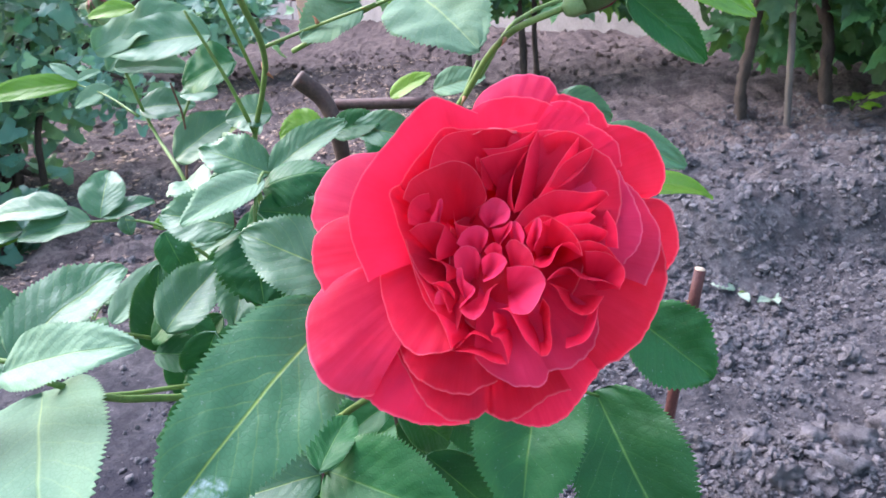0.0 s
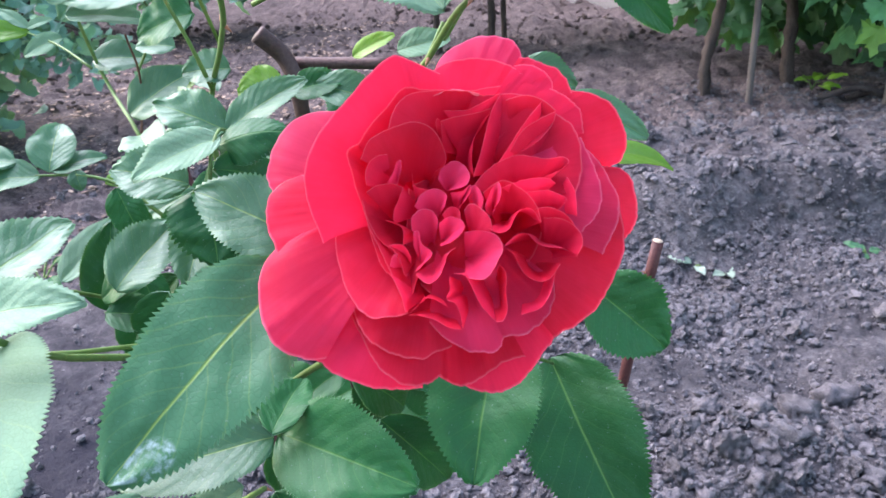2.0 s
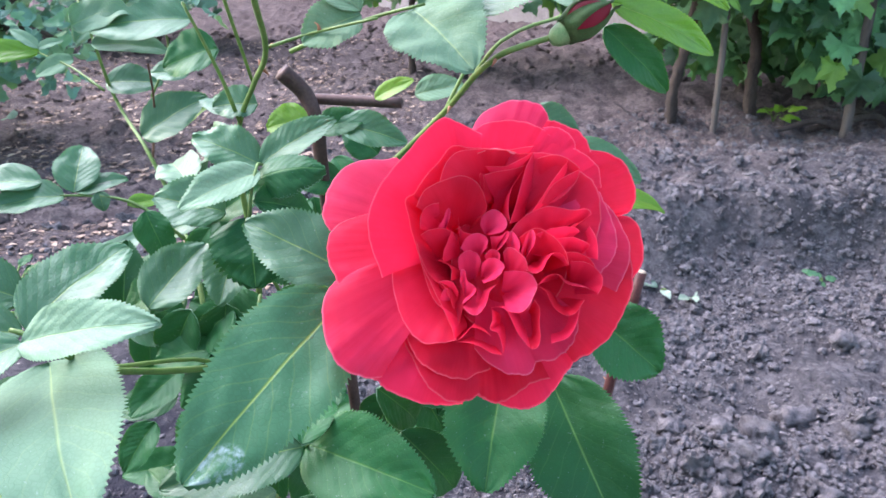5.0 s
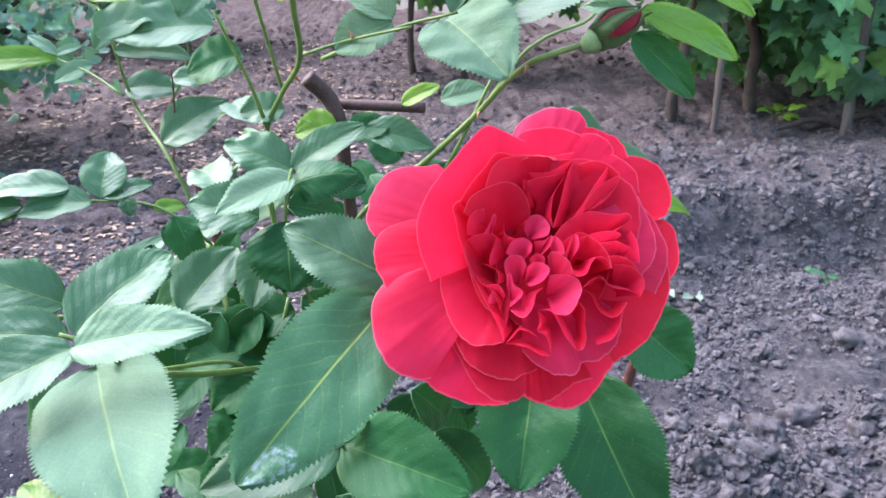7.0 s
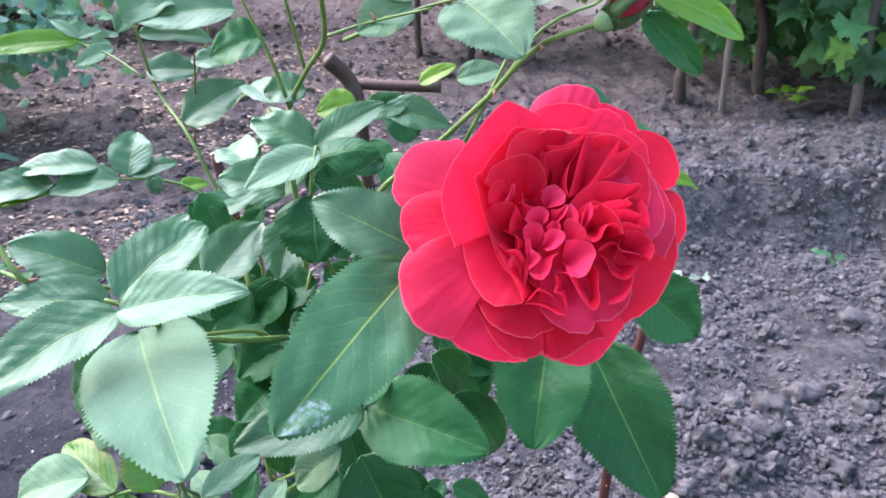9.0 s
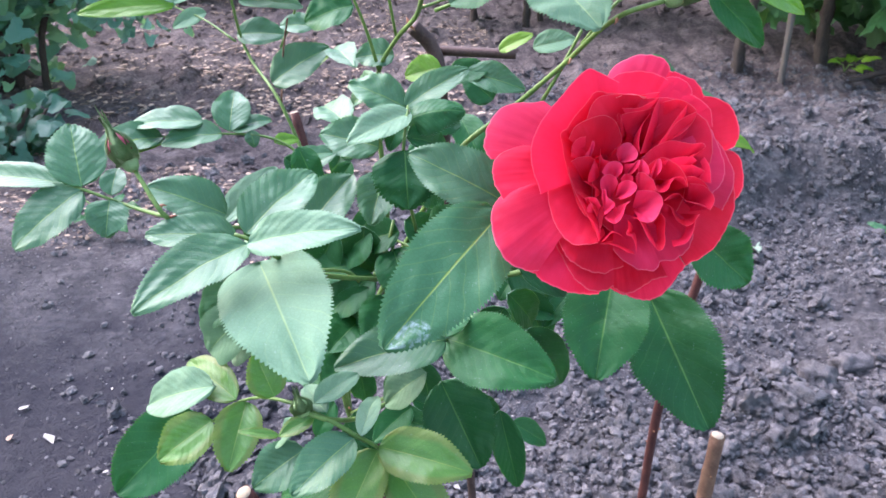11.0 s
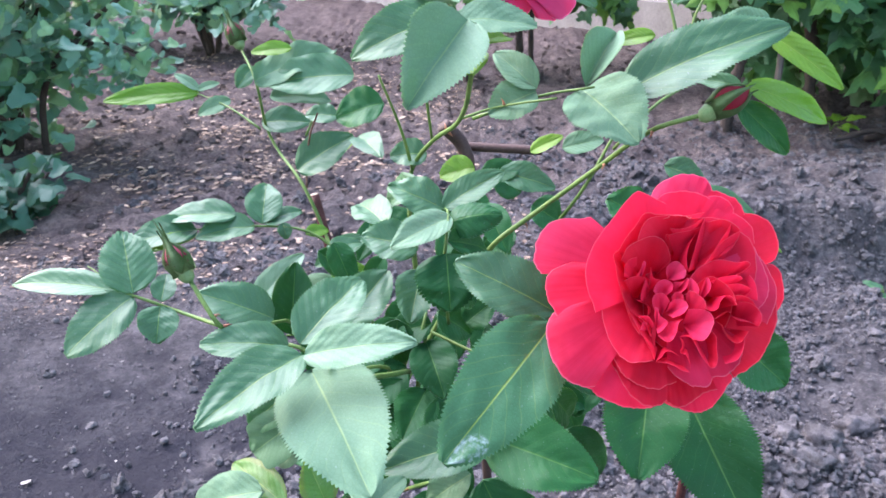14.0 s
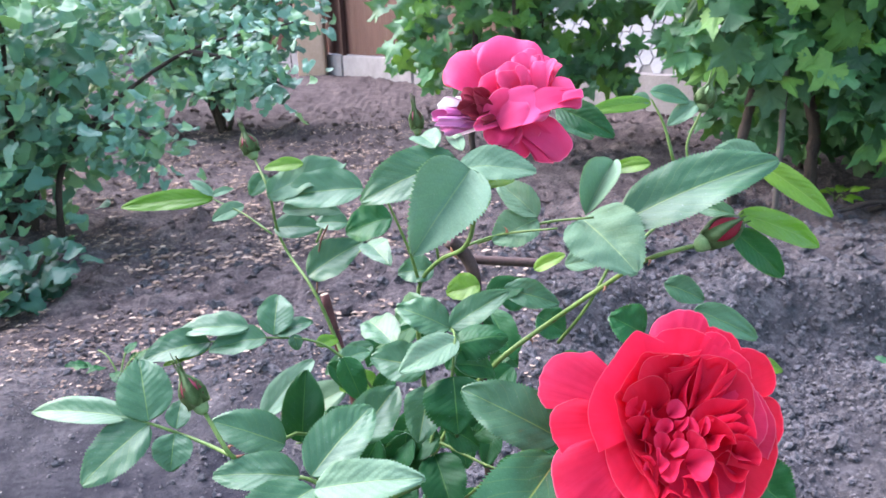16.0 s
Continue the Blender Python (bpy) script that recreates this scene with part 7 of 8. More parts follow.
def scatter(name, shapes, spots, mat, label, category):
    """Many small pieces joined in one mesh; spots: x, y, size, turn, sink."""
    vs, fs, n = [], [], 0
    for k, (x, y, s, a, sink) in enumerate(spots):
        v, f = shapes[k % len(shapes)]
        c, q = math.cos(a), math.sin(a)
        p = v * s
        p = np.stack([p[:, 0] * c - p[:, 1] * q, p[:, 0] * q + p[:, 1] * c, p[:, 2]], 1)
        vs.append(p + [x, y, ground_height(x, y) + s * sink])
        fs.append(f + n)
        n += len(v)
    me = bpy.data.meshes.new(name)
    me.from_pydata(np.concatenate(vs).tolist(), [], np.concatenate(fs).tolist())
    me.polygons.foreach_set("use_smooth", [False] * len(me.polygons))
    me.materials.append(mat)
    return tagged(new(name, me), label, category, kind="stuff")


def clods():
    rnd = random.Random(4)
    tiny = [template(rnd, 1) for _ in range(14)]
    fine = [template(rnd, 2, 0.7) for _ in range(18)]
    chunk = [template(rnd, 1) for _ in range(14)]
    coarse = [template(rnd, 3) for _ in range(18)]

    def trodden(x, y):
        return math.exp(-((x + 0.72 + 0.1 * (y - 0.9)) / 0.36) ** 2) * (1 if 0.55 < y < 1.45 else 0)

    def bed(x, y):
        """How lumpy the dug bed is: in drifts, less so on the strip along the bush."""
        return (0.55 + 0.9 * noise.noise(Vector((x * 3.1, y * 3.1, 7)))) * (1 if x > -0.3 else 0.45) * (1 - 0.95 * trodden(x, y))

    def strew(n, far, power, size, left, right, sink):
        spots = []
        while len(spots) < n:
            y = 0.42 + rnd.random() ** power * far
            x = rnd.uniform(-0.35 - left * y, 0.2 + right * y)
            if rnd.random() > bed(x, y) + 0.1 * (1 - trodden(x, y)) + 0.03:
                continue
            spots.append((x, y, size(), rnd.uniform(0, 6.28), rnd.uniform(*sink)))
        return spots

    scatter("soil_crumbs", tiny, strew(22000, 1.3, 1.5, lambda: 0.0016 + 0.0022 * rnd.random(), 0.65, 0.85, (0.0, 0.6)), CLOD, "loose grey soil crumbs strewn over the ground", "soil")
    scatter("soil_pebbles", fine, strew(9500, 1.4, 1.7, lambda: 0.0032 + 0.0060 * rnd.random() ** 2, 0.45, 0.85, (0.1, 0.65)), CLOD, "rounded crumbs of dry grey soil", "soil")
    spots = []
    while len(spots) < 8000:
        x, y = rnd.uniform(0.1, 2.1), 1.25 + 1.9 * rnd.random() ** 1.3
        if rnd.random() < 0.15 + 0.85 * bed(x, y):
            spots.append((x, y, 0.003 + 0.012 * rnd.random() ** 3.5, rnd.uniform(0, 6.28), rnd.uniform(-0.45, 0.3)))
    scatter("bank_crumbs", fine, spots, CLOD, "crumbs of dry soil along the raised bank", "soil")
    spots = []
    while len(spots) < 8000:
        y = 1.6 + 5.4 * rnd.random() ** 1.2
        x = rnd.uniform(-0.65 * y, 0.85 * y)
        spots.append((x, y, (0.004 + 0.006 * rnd.random() + 0.02 * rnd.random() ** 6) * (0.5 + 0.16 * y), rnd.uniform(0, 6.28), rnd.uniform(-0.5, 0.15)))
    scatter("far_soil_crumbs", chunk, spots, SOIL, "coarse soil crumbs over the farther bed", "soil")
    lumps = strew(1700, 2.2, 1.4, lambda: 0.007 + 0.016 * rnd.random() ** 2.5, 0.35, 0.85, (-0.25, 0.3))
    lumps.sort(key=lambda q: (q[0] - 0.35) ** 2 + (q[1] - 0.6) ** 2)
    meshes = []
    for v, f in coarse:
        me = bpy.data.meshes.new("soil_lump")
        me.from_pydata(v.tolist(), [], f.tolist())
        me.materials.append(CLOD)
        meshes.append(me)
    for k, (x, y, size, turn, sink) in enumerate(lumps[:290]):
        ob = new("soil_lump", meshes[k % len(meshes)])
        ob.matrix_world = pose(x, y, ground_height(x, y) + size * sink, 0, 0, math.degrees(turn)) @ Matrix.Scale(size, 4)
        ob.parent = ground
    scatter("soil_lumps", coarse, lumps[290:], CLOD, "broken lumps of dry dug soil", "soil")
    for x, y, s in [(0.57, 0.99, 0.032), (0.52, 0.93, 0.024), (0.50, 0.98, 0.02), (0.30, 0.70, 0.026), (0.44, 0.84, 0.02), (0.9, 1.3, 0.034), (1.02, 1.12, 0.034), (0.62, 0.86, 0.024), (0.86, 0.98, 0.026), (0.30, 0.95, 0.018), (1.15, 1.45, 0.035), (0.55, 0.80, 0.018), (0.68, 1.08, 0.03), (0.76, 1.02, 0.024), (0.42, 1.0, 0.02), (0.36, 0.82, 0.017)]:
        bm = bmesh.new()
        clod_mesh(bm, (x, y, ground_height(x, y) + s * 0.15), s, rnd, 3, 0.75)
        tagged(part("soil_clod", bm, CLOD), "large dry grey clod of soil on the dug bed", "clod", "clods on the bed")


def flake(rnd):
    """A curled dry chip or leaf scrap."""
    n = 7
    pts = [(math.cos(a) * rnd.uniform(0.5, 1.1), math.sin(a) * rnd.uniform(0.35, 0.7)) for a in [2 * math.pi * k / n for k in range(n)]]
    curl = rnd.uniform(0.2, 0.7)
    top = [(0, 0, 0.25)] + [(x, y, 0.2 + curl * y * y * 0.8 + 0.12 * x) for x, y in pts]
    v = np.array(top + [(x * 0.97, y * 0.97, z - 0.08) for x, y, z in top])
    f = [[0, 1 + k, 1 + (k + 1) % n] for k in range(n)] + [[n + 1, n + 2 + (k + 1) % n, n + 2 + k] for k in range(n)]
    for k in range(n):
        a, b = 1 + k, 1 + (k + 1) % n
        f += [[a, n + 1 + a, b], [b, n + 1 + a, n + 1 + b]]
    return v, np.array(f)


def litter():
    rnd = random.Random(8)
    shapes = [flake(rnd) for _ in range(12)]
    spots = []
    while len(spots) < 30000:
        y = 0.95 + 4.9 * rnd.random() ** 1.15
        x = rnd.gauss(-0.6 - 0.1 * y, 0.95)
        if x > 0.15 or noise.noise(Vector((x * 2.6, y * 2.6, 4))) + 0.5 * noise.noise(Vector((x * 8, y * 8, 1))) < rnd.uniform(-0.3, 0.25) + max(0, 1.45 - y) * 4:
            continue
        spots.append((x, y, 0.0020 + (0.005 + 0.012 * min(1, max(0, y - 1.2))) * rnd.random() ** 3.9, rnd.uniform(0, 6.28), rnd.uniform(-0.1, 0.5)))
    scatter("dry_litter", shapes, spots, LITTER, "tan dry leaf scraps and wood chips on the soil", "litter")
    spots = []
    while len(spots) < 260:
        y = rnd.uniform(0.5, 5)
        x = rnd.uniform(-1.2 - 0.4 * y, 1 + 0.6 * y)
        spots.append((x, y, 0.003 + 0.005 * rnd.random() ** 2, rnd.uniform(0, 6.28), 0.6))
    scatter("pale_scraps", shapes, spots, PALE, "small pale scraps of straw and shell on soil", "litter")
    for x, y, s, mat, lab in [(0.805, 1.80, 0.03, PALE, "pale curled dry leaf lying on soil"), (-0.67, 0.81, 0.016, PALE, "pinkish white scrap lying on soil"), (-0.73, 0.81, 0.012, LITTER, "tan scrap lying on soil"), (-0.75, 0.89, 0.012, PALE, "yellowish pale scrap on soil"), (-1.05, 1.1, 0.016, LITTER, "tan dry leaf on soil"), (0.27, 0.74, 0.008, LITTER, "orange brown dry scrap on soil")]:
        v, f = flake(rnd)
        me = bpy.data.meshes.new("dry_leaf")
        me.from_pydata((v * [s, s * 0.7, s * 0.45]).tolist(), [], f.tolist())
        me.materials.append(mat)
        ob = tagged(new("dry_leaf", me), lab, "dry leaf", "dry scraps")
        ob.matrix_world = pose(x, y, ground_height(x, y) + 0.004, 0, 0, rnd.uniform(0, 360))


clods()
litter()


# ---- foliage of the garden behind ----
def lobed(rnd, lobes, depth, cup, teeth=0.05):
    """A lobed leaf one unit long, stalk at the origin, tip along +y, upper side +z: vertices and faces."""
    n = 30
    pts = []
    for k in range(n):
        a = 2 * math.pi * k / n
        r = 0.5 * (1 - depth * (0.5 - 0.5 * math.cos(a * lobes)) ** 0.8) * (0.88 + 0.22 * math.cos(a))
        r *= 1 + (teeth if k % 2 else -teeth) + rnd.uniform(-0.04, 0.04)
        if abs(a - math.pi) < 0.3:
            r *= 0.35
        pts.append((r * math.sin(a), 0.45 + r * math.cos(a)))
    ph = rnd.uniform(0, 6)
    def z(x, y):
        return cup * (x * x * 1.6 - 0.25 * (y - 0.4)) + 0.05 * math.sin(7 * x + ph) + 0.04 * math.sin(9 * y + ph)
    v = [(0, 0.42, z(0, 0.42) + 0.03)] + [(x * 0.55, 0.42 + (y - 0.42) * 0.55, z(x * 0.55, 0.42 + (y - 0.42) * 0.55)) for x, y in pts] + [(x, y, z(x, y) - 0.03) for x, y in pts]
    f = []
    for k in range(n):
        b = (k + 1) % n
        f += [[0, 1 + b, 1 + k], [1 + k, 1 + b, n + 1 + b], [1 + k, n + 1 + b, n + 1 + k]]
    return np.array(v), np.array(f)


def palmate(rnd, cup):
    """A vine leaf one unit long: five pointed lobes with coarse teeth, stalk at the origin, upper side +z."""
    n = 46
    lobes = [(0.0, 0.62, 0.36), (0.95, 0.54, 0.34), (-0.95, 0.54, 0.34), (1.95, 0.42, 0.38), (-1.95, 0.42, 0.38)]
    lobes = [(a + rnd.uniform(-0.08, 0.08), r * rnd.uniform(0.9, 1.08), w) for a, r, w in lobes]
    pts = []
    for k in range(n):
        a = -math.pi + 2 * math.pi * (k + 0.5) / n
        r = max([0.33] + [q * (1 - min(1, abs(a - c) / w) * 0.45) for c, q, w in lobes])
        r *= 1 + (0.08 if k % 2 else -0.06)
        if abs(a) > 2.8:
            r = 0.10
        pts.append((r * math.sin(a), 0.38 + r * math.cos(a)))
    ph = rnd.uniform(0, 6)

    def z(x, y):
        return cup * (x * x * 1.3 - 0.4 * (y - 0.4) ** 2) + 0.04 * math.sin(8 * x + ph) + 0.04 * math.sin(10 * y + ph)
    v = [(0, 0.38, z(0, 0.38) + 0.03)] + [(x * 0.5, 0.38 + (y - 0.38) * 0.5, z(x * 0.5, 0.38 + (y - 0.38) * 0.5)) for x, y in pts] + [(x, y, z(x, y) - 0.03) for x, y in pts]
    f = []
    for k in range(n):
        b = (k + 1) % n
        f += [[0, 1 + b, 1 + k], [1 + k, 1 + b, n + 1 + b], [1 + k, n + 1 + b, n + 1 + k]]
    return np.array(v), np.array(f)


def foliage_mesh(name, shapes, spots, mat):
    vs, fs, n = [], [], 0
    for k, m in enumerate(spots):
        v, f = shapes[k % len(shapes)]
        a = np.array(m)
        vs.append(v @ a[:3, :3].T + a[:3, 3])
        fs.append(f + n)
        n += len(v)
    me = bpy.data.meshes.new(name)
    me.from_pydata(np.concatenate(vs).tolist(), [], np.concatenate(fs).tolist())
    me.materials.append(mat)
    return me


def leaf_pose(at, size, rnd, out, droop=0.5):
    """A leaf whose upper side looks along out, more or less, and whose tip hangs down."""
    o = (Vector(out) + Vector((rnd.gauss(0, 0.45), rnd.gauss(0, 0.45), rnd.gauss(0.35, 0.4)))).normalized()
    tip = Vector((rnd.gauss(0, 0.6), rnd.gauss(0, 0.4), -droop + rnd.gauss(0, 0.5)))
    tip = (tip - o * tip.dot(o)).normalized()
    m = Matrix((tip.cross(o), tip, o)).transposed().to_4x4()
    return Matrix.Translation(at) @ m @ Matrix.Scale(size * rnd.uniform(0.6, 1.2), 4)


def limb(parent, points, r0, r1, mat, name="branch"):
    bm = bmesh.new()
    tube(bm, points, r0, r1, 9, 9, 0.5)
    return part(name, bm, mat, parent)


def grapevine(xs, lows, y, high, n, size, seed, stems, label, deep=0.12, shade_leaves=1000, accent=5):
    """Old stems under a hanging curtain of lobed leaves, each leaf an object on a shared mesh; xs and lows give the curtain's
    ragged lower edge, stems are (points, thickness, material, name)."""
    rnd = random.Random(seed)
    vine = tagged(new("grapevine"), label, "grapevine", "grapevines")
    for points, r, mat, name in stems:
        limb(vine, points, r, r * 0.75, mat, name)
    meshes = []
    for k in range(6):
        v, f = palmate(rnd, rnd.uniform(0.2, 0.9))
        me = bpy.data.meshes.new("vine_leaf")
        me.from_pydata(v.tolist(), [], f.tolist())
        me.materials.append(VINE_SUNLIT if k >= accent else VINE)
        me.polygons.foreach_set("use_smooth", [True] * len(f))
        meshes.append(me)
    for k in range(n):
        px = rnd.uniform(xs[0], xs[-1])
        bottom = float(np.interp(px, xs, lows)) + 0.10 * noise.noise(Vector((px * 6, seed, 0))) + 0.03
        pz = bottom + size * 0.7 + (high - bottom) * rnd.random() ** 1.35
        ob = new("vine_leaf", rnd.choice(meshes))
        ob.matrix_world = leaf_pose((px, y + rnd.gauss(0, deep), pz), size, rnd, (-0.2, -0.9, 0.25), 0.9)
        ob.parent = vine
    # Leaves behind the curtain, with an unseen canopy added above to shade it.
    top = []
    for k in range(shade_leaves):
        px = rnd.uniform(xs[0] + 0.1, xs[-1] + 0.1)
        bottom = float(np.interp(px, xs, lows))
        back = abs(rnd.gauss(0.0, 0.45))
        lift = rnd.uniform(0.3, 1.0) if back > 0.12 else rnd.uniform(0.7, 1.0)
        top.append(leaf_pose((px, y + 0.15 + back, bottom + (high + 0.8 - bottom) * lift), size, rnd, (-0.2, -0.5, 0.7), 0.6))
        if k % 2:
            top.append(leaf_pose((px + rnd.gauss(0, 0.15), y + rnd.gauss(0.1, 0.35), high + rnd.uniform(0.15, 0.9)), size * 1.2, rnd, (-0.1, -0.3, 0.9), 0.4))
    shapes = [palmate(rnd, rnd.uniform(0.2, 0.9)) for _ in range(5)]
    crown = new("crown", foliage_mesh("crown", shapes, top, VINE))
    crown.parent = vine
    return vine


def shrub(x, y, radius, height, n, size, seed, lobes, mat, label, arms=7, low=0.1, lean=(0, 0), extra=(), accent=None):
    """A many-stemmed bush: forking arms with clumps of small lobed leaves along them."""
    rnd = random.Random(seed)
    bush_2 = tagged(new("shrub"), label, "shrub", "shrubs")
    z0 = ground_height(x, y) - 0.03
    spots = []
    for k in range(arms):
        a = 2 * math.pi * k / arms + rnd.uniform(-0.4, 0.4)
        r = radius * rnd.uniform(0.5, 1.0)
        h = height * rnd.uniform(0.55, 1.0)
        line = [(x + 0.03 * math.cos(a), y + 0.03 * math.sin(a), z0), (x + r * 0.3 * math.cos(a) + lean[0] * 0.3, y + r * 0.3 * math.sin(a), z0 + h * 0.4), (x + r * 0.7 * math.cos(a) + lean[0] * 0.7, y + r * 0.7 * math.sin(a), z0 + h * 0.75), (x + r * math.cos(a) + lean[0], y + r * math.sin(a), z0 + h)]
        limb(bush_2, line, 0.016, 0.004, BARK)
        pts = smooth_line(line, 8)
        for j in range(n // arms):
            q = pts[rnd.randrange(int(len(pts) * 0.25), len(pts))]
            s = radius * 0.24
            p = Vector((q.x + rnd.gauss(0, s), q.y + rnd.gauss(0, s), q.z + rnd.gauss(0, s * 0.8)))
            if p.z < z0 + low:
                p.z = z0 + low + abs(rnd.gauss(0, 0.08))
            spots.append(leaf_pose(p, size, rnd, (0, -0.6, 0.6), 0.3))
    for line in extra:
        limb(bush_2, line, 0.014, 0.004, BARK)
        pts = smooth_line(line, 8)
        for j in range(110):
            q = pts[rnd.randrange(int(len(pts) * 0.4), len(pts))]
            spots.append(leaf_pose((q.x + rnd.gauss(0, 0.06), q.y + rnd.gauss(0, 0.08), q.z + rnd.gauss(-0.01, 0.07)), size * 0.7, rnd, (0, -0.6, 0.6), 0.3))
    shapes = [lobed(rnd, lobes, 0.38, rnd.uniform(0.1, 0.6), 0.06) for _ in range(6)]
    rnd.shuffle(spots)
    # Three leaves in ten take the second leaf colour.
    cut = int(len(spots) * 0.7)
    for title, some, kind in (("crown", spots[:cut], mat), ("young_leaves", spots[cut:], accent or CURRANT_LIGHT)):
        me = foliage_mesh(title, shapes, some, kind)
        me.polygons.foreach_set("use_smooth", [True] * len(me.polygons))
        leaves = new(title, me)
        leaves.parent = bush_2
    return bush_2


grapevine([0.80, 0.90, 1.0, 1.1, 1.3, 1.5], [0.58, 0.50, 0.42, 0.38, 0.42, 0.44], 2.95, 1.15, 260, 0.175, 1, [
    ([(1.126, 2.987, -0.05), (1.112, 2.99, 0.12), (1.14, 2.99, 0.28), (1.17, 2.98, 0.5), (1.20, 3.0, 0.95)], 0.024, BARK, "stem"),
    ([(1.485, 3.04, -0.05), (1.46, 3.03, 0.10), (1.45, 3.02, 0.30), (1.40, 3.0, 0.48), (1.42, 3.05, 0.95)], 0.026, BARK, "stem"),
    ([(1.238, 2.838, -0.05), (1.232, 2.84, 0.35), (1.236, 2.85, 1.2)], 0.013, STAKE, "wooden_stake")], "grapevine with large lobed green leaves on stakes", accent=4)
grapevine([1.45, 1.6, 1.75, 1.9, 2.3], [0.34, 0.15, 0.06, 0.03, 0.03], 2.85, 1.15, 330, 0.17, 2, [
    ([(1.689, 2.70, -0.05), (1.695, 2.70, 0.3), (1.71, 2.71, 1.2)], 0.019, STAKE, "wooden_stake"),
    ([(1.70, 2.74, 0.03), (1.60, 2.76, 0.06), (1.50, 2.78, 0.03), (1.40, 2.8, 0.0)], 0.013, BARK, "stem"),
    ([(1.95, 2.85, -0.05), (1.90, 2.83, 0.05), (1.72, 2.80, 0.04), (1.62, 2.85, 0.0)], 0.016, BARK, "stem"),
    ([(2.0, 2.9, -0.05), (2.04, 2.9, 0.4), (2.0, 2.95, 1.0)], 0.024, BARK, "stem")], "dense grapevine with dark green lobed leaves")
grapevine([-0.34, -0.1, 0.3, 0.6, 0.95], [0.42, 0.34, 0.36, 0.26, 0.34], 4.3, 1.1, 330, 0.165, 3, [
    ([(0.10, 4.2, -0.05), (0.09, 4.2, 0.2), (0.14, 4.25, 0.9)], 0.02, BARK, "stem"),
    ([(0.37, 4.13, -0.05), (0.38, 4.15, 0.25), (0.34, 4.2, 0.9)], 0.022, BARK, "stem"),
    ([(0.46, 4.2, -0.05), (0.45, 4.2, 0.3), (0.5, 4.25, 0.9)], 0.016, BARK, "stem")], "grapevine curtain of green leaves on dark stems", 0.15, 500)
grapevine([1.15, 1.5, 1.9, 2.5], [0.14, 0.06, 0.03, 0.02], 3.45, 1.3, 380, 0.18, 9, [
    ([(1.62, 3.5, -0.05), (1.65, 3.5, 0.3), (1.6, 3.5, 0.9)], 0.02, BARK, "stem"),
    ([(1.95, 3.45, -0.05), (1.98, 3.45, 0.4), (1.9, 3.45, 0.9)], 0.02, BARK, "stem")], "shaded grapevine with dark lobed leaves", 0.2, 900, 6)
grapevine([2.3, 2.8, 3.7], [0.1, 0.1, 0.1], 3.2, 1.6, 250, 0.17, 6, [
    ([(2.8, 3.2, -0.05), (2.85, 3.2, 0.4), (2.8, 3.2, 1.0)], 0.02, BARK, "stem")], "grapevine with dark green leaves and stems", 0.2, 600, 6)
shrub(-1.80, 2.90, 0.60, 1.25, 2000, 0.10, 11, 3, CURRANT, "currant bush with blue-green lobed leaves", 9, 0.08, extra=[[(-1.62, 2.83, -0.02), (-1.57, 2.83, 0.285), (-1.404, 2.815, 0.478), (-1.03, 2.859, 0.717), (-0.623, 2.889, 0.808)], [(-1.437, 2.809, 0.456), (-1.243, 2.727, 0.46), (-1.091, 2.661, 0.415)], [(-1.03, 2.859, 0.717), (-0.827, 2.795, 0.676), (-0.653, 2.718, 0.594)], [(-1.66, 2.83, 0.1), (-1.78, 2.65, 0.3), (-1.72, 2.55, 0.28)]])
shrub(-2.9, 3.4, 0.9, 1.4, 1500, 0.10, 12, 3, CURRANT_LIGHT, "currant bush with blue-green lobed leaves", 8, 0.15)
shrub(-1.75, 5.8, 0.75, 1.7, 2000, 0.13, 13, 3, CURRANT, "leafy green currant bush in front of the fence", 8, 0.3)
shrub(-3.3, 6.3, 1.2, 1.9, 1800, 0.13, 14, 3, CURRANT_LIGHT, "tall leafy green garden shrub", 8, 0.2)
shrub(-1.40, 2.08, 0.22, 0.24, 170, 0.085, 15, 3, CURRANT_SHADED, "low currant shoot with blue-green leaves", 5, 0.03, accent=CURRANT_SHADED)


def weed(x, y, r, n, size, mat, seed, label):
    rnd = random.Random(seed)
    z = ground_height(x, y)
    herb = tagged(new("seedling"), label, "weed", "weeds")
    bm = bmesh.new()
    for k in range(max(2, n // 3)):
        a = rnd.uniform(0, 6.28)
        tube(bm, [(x, y, z - 0.005), (x + r * 0.5 * math.cos(a), y + r * 0.5 * math.sin(a), z + r * 0.5), (x + r * math.cos(a), y + r * math.sin(a), z + r * 0.6)], size * 0.05, size * 0.03, 5, 3)
    part("stem", bm, CANE, herb)
    for k in range(n):
        a = rnd.uniform(0, 6.28)
        d = Vector((math.cos(a), math.sin(a), rnd.uniform(-0.2, 0.5)))
        b = Vector((x, y, z + r * 0.4)) + d * r * rnd.uniform(0.3, 0.9)
        blade("leaf", b, b + d * size, (0, -0.4, 1), size * 0.5, herb, [mat, mat], 0.2, 0.1, 0.06, 0.45, 8, k)


weed(0.598, 1.573, 0.018, 5, 0.045, WILTED, 1, "wilted pale green seedling on soil")
weed(0.660, 1.538, 0.012, 3, 0.045, WILTED, 2, "wilted pale green seedling on soil")
weed(1.015, 1.597, 0.012, 5, 0.045, LEAF, 3, "small fresh green weed on soil")
weed(-0.869, 1.545, 0.08, 10, 0.05, LEAF_SHADED, 4, "grey-green weed growing on the soil")
weed(1.52, 2.93, 0.06, 8, 0.07, LEAF_YOUNG_BACKLIT, 5, "small fresh green weed under the vines")


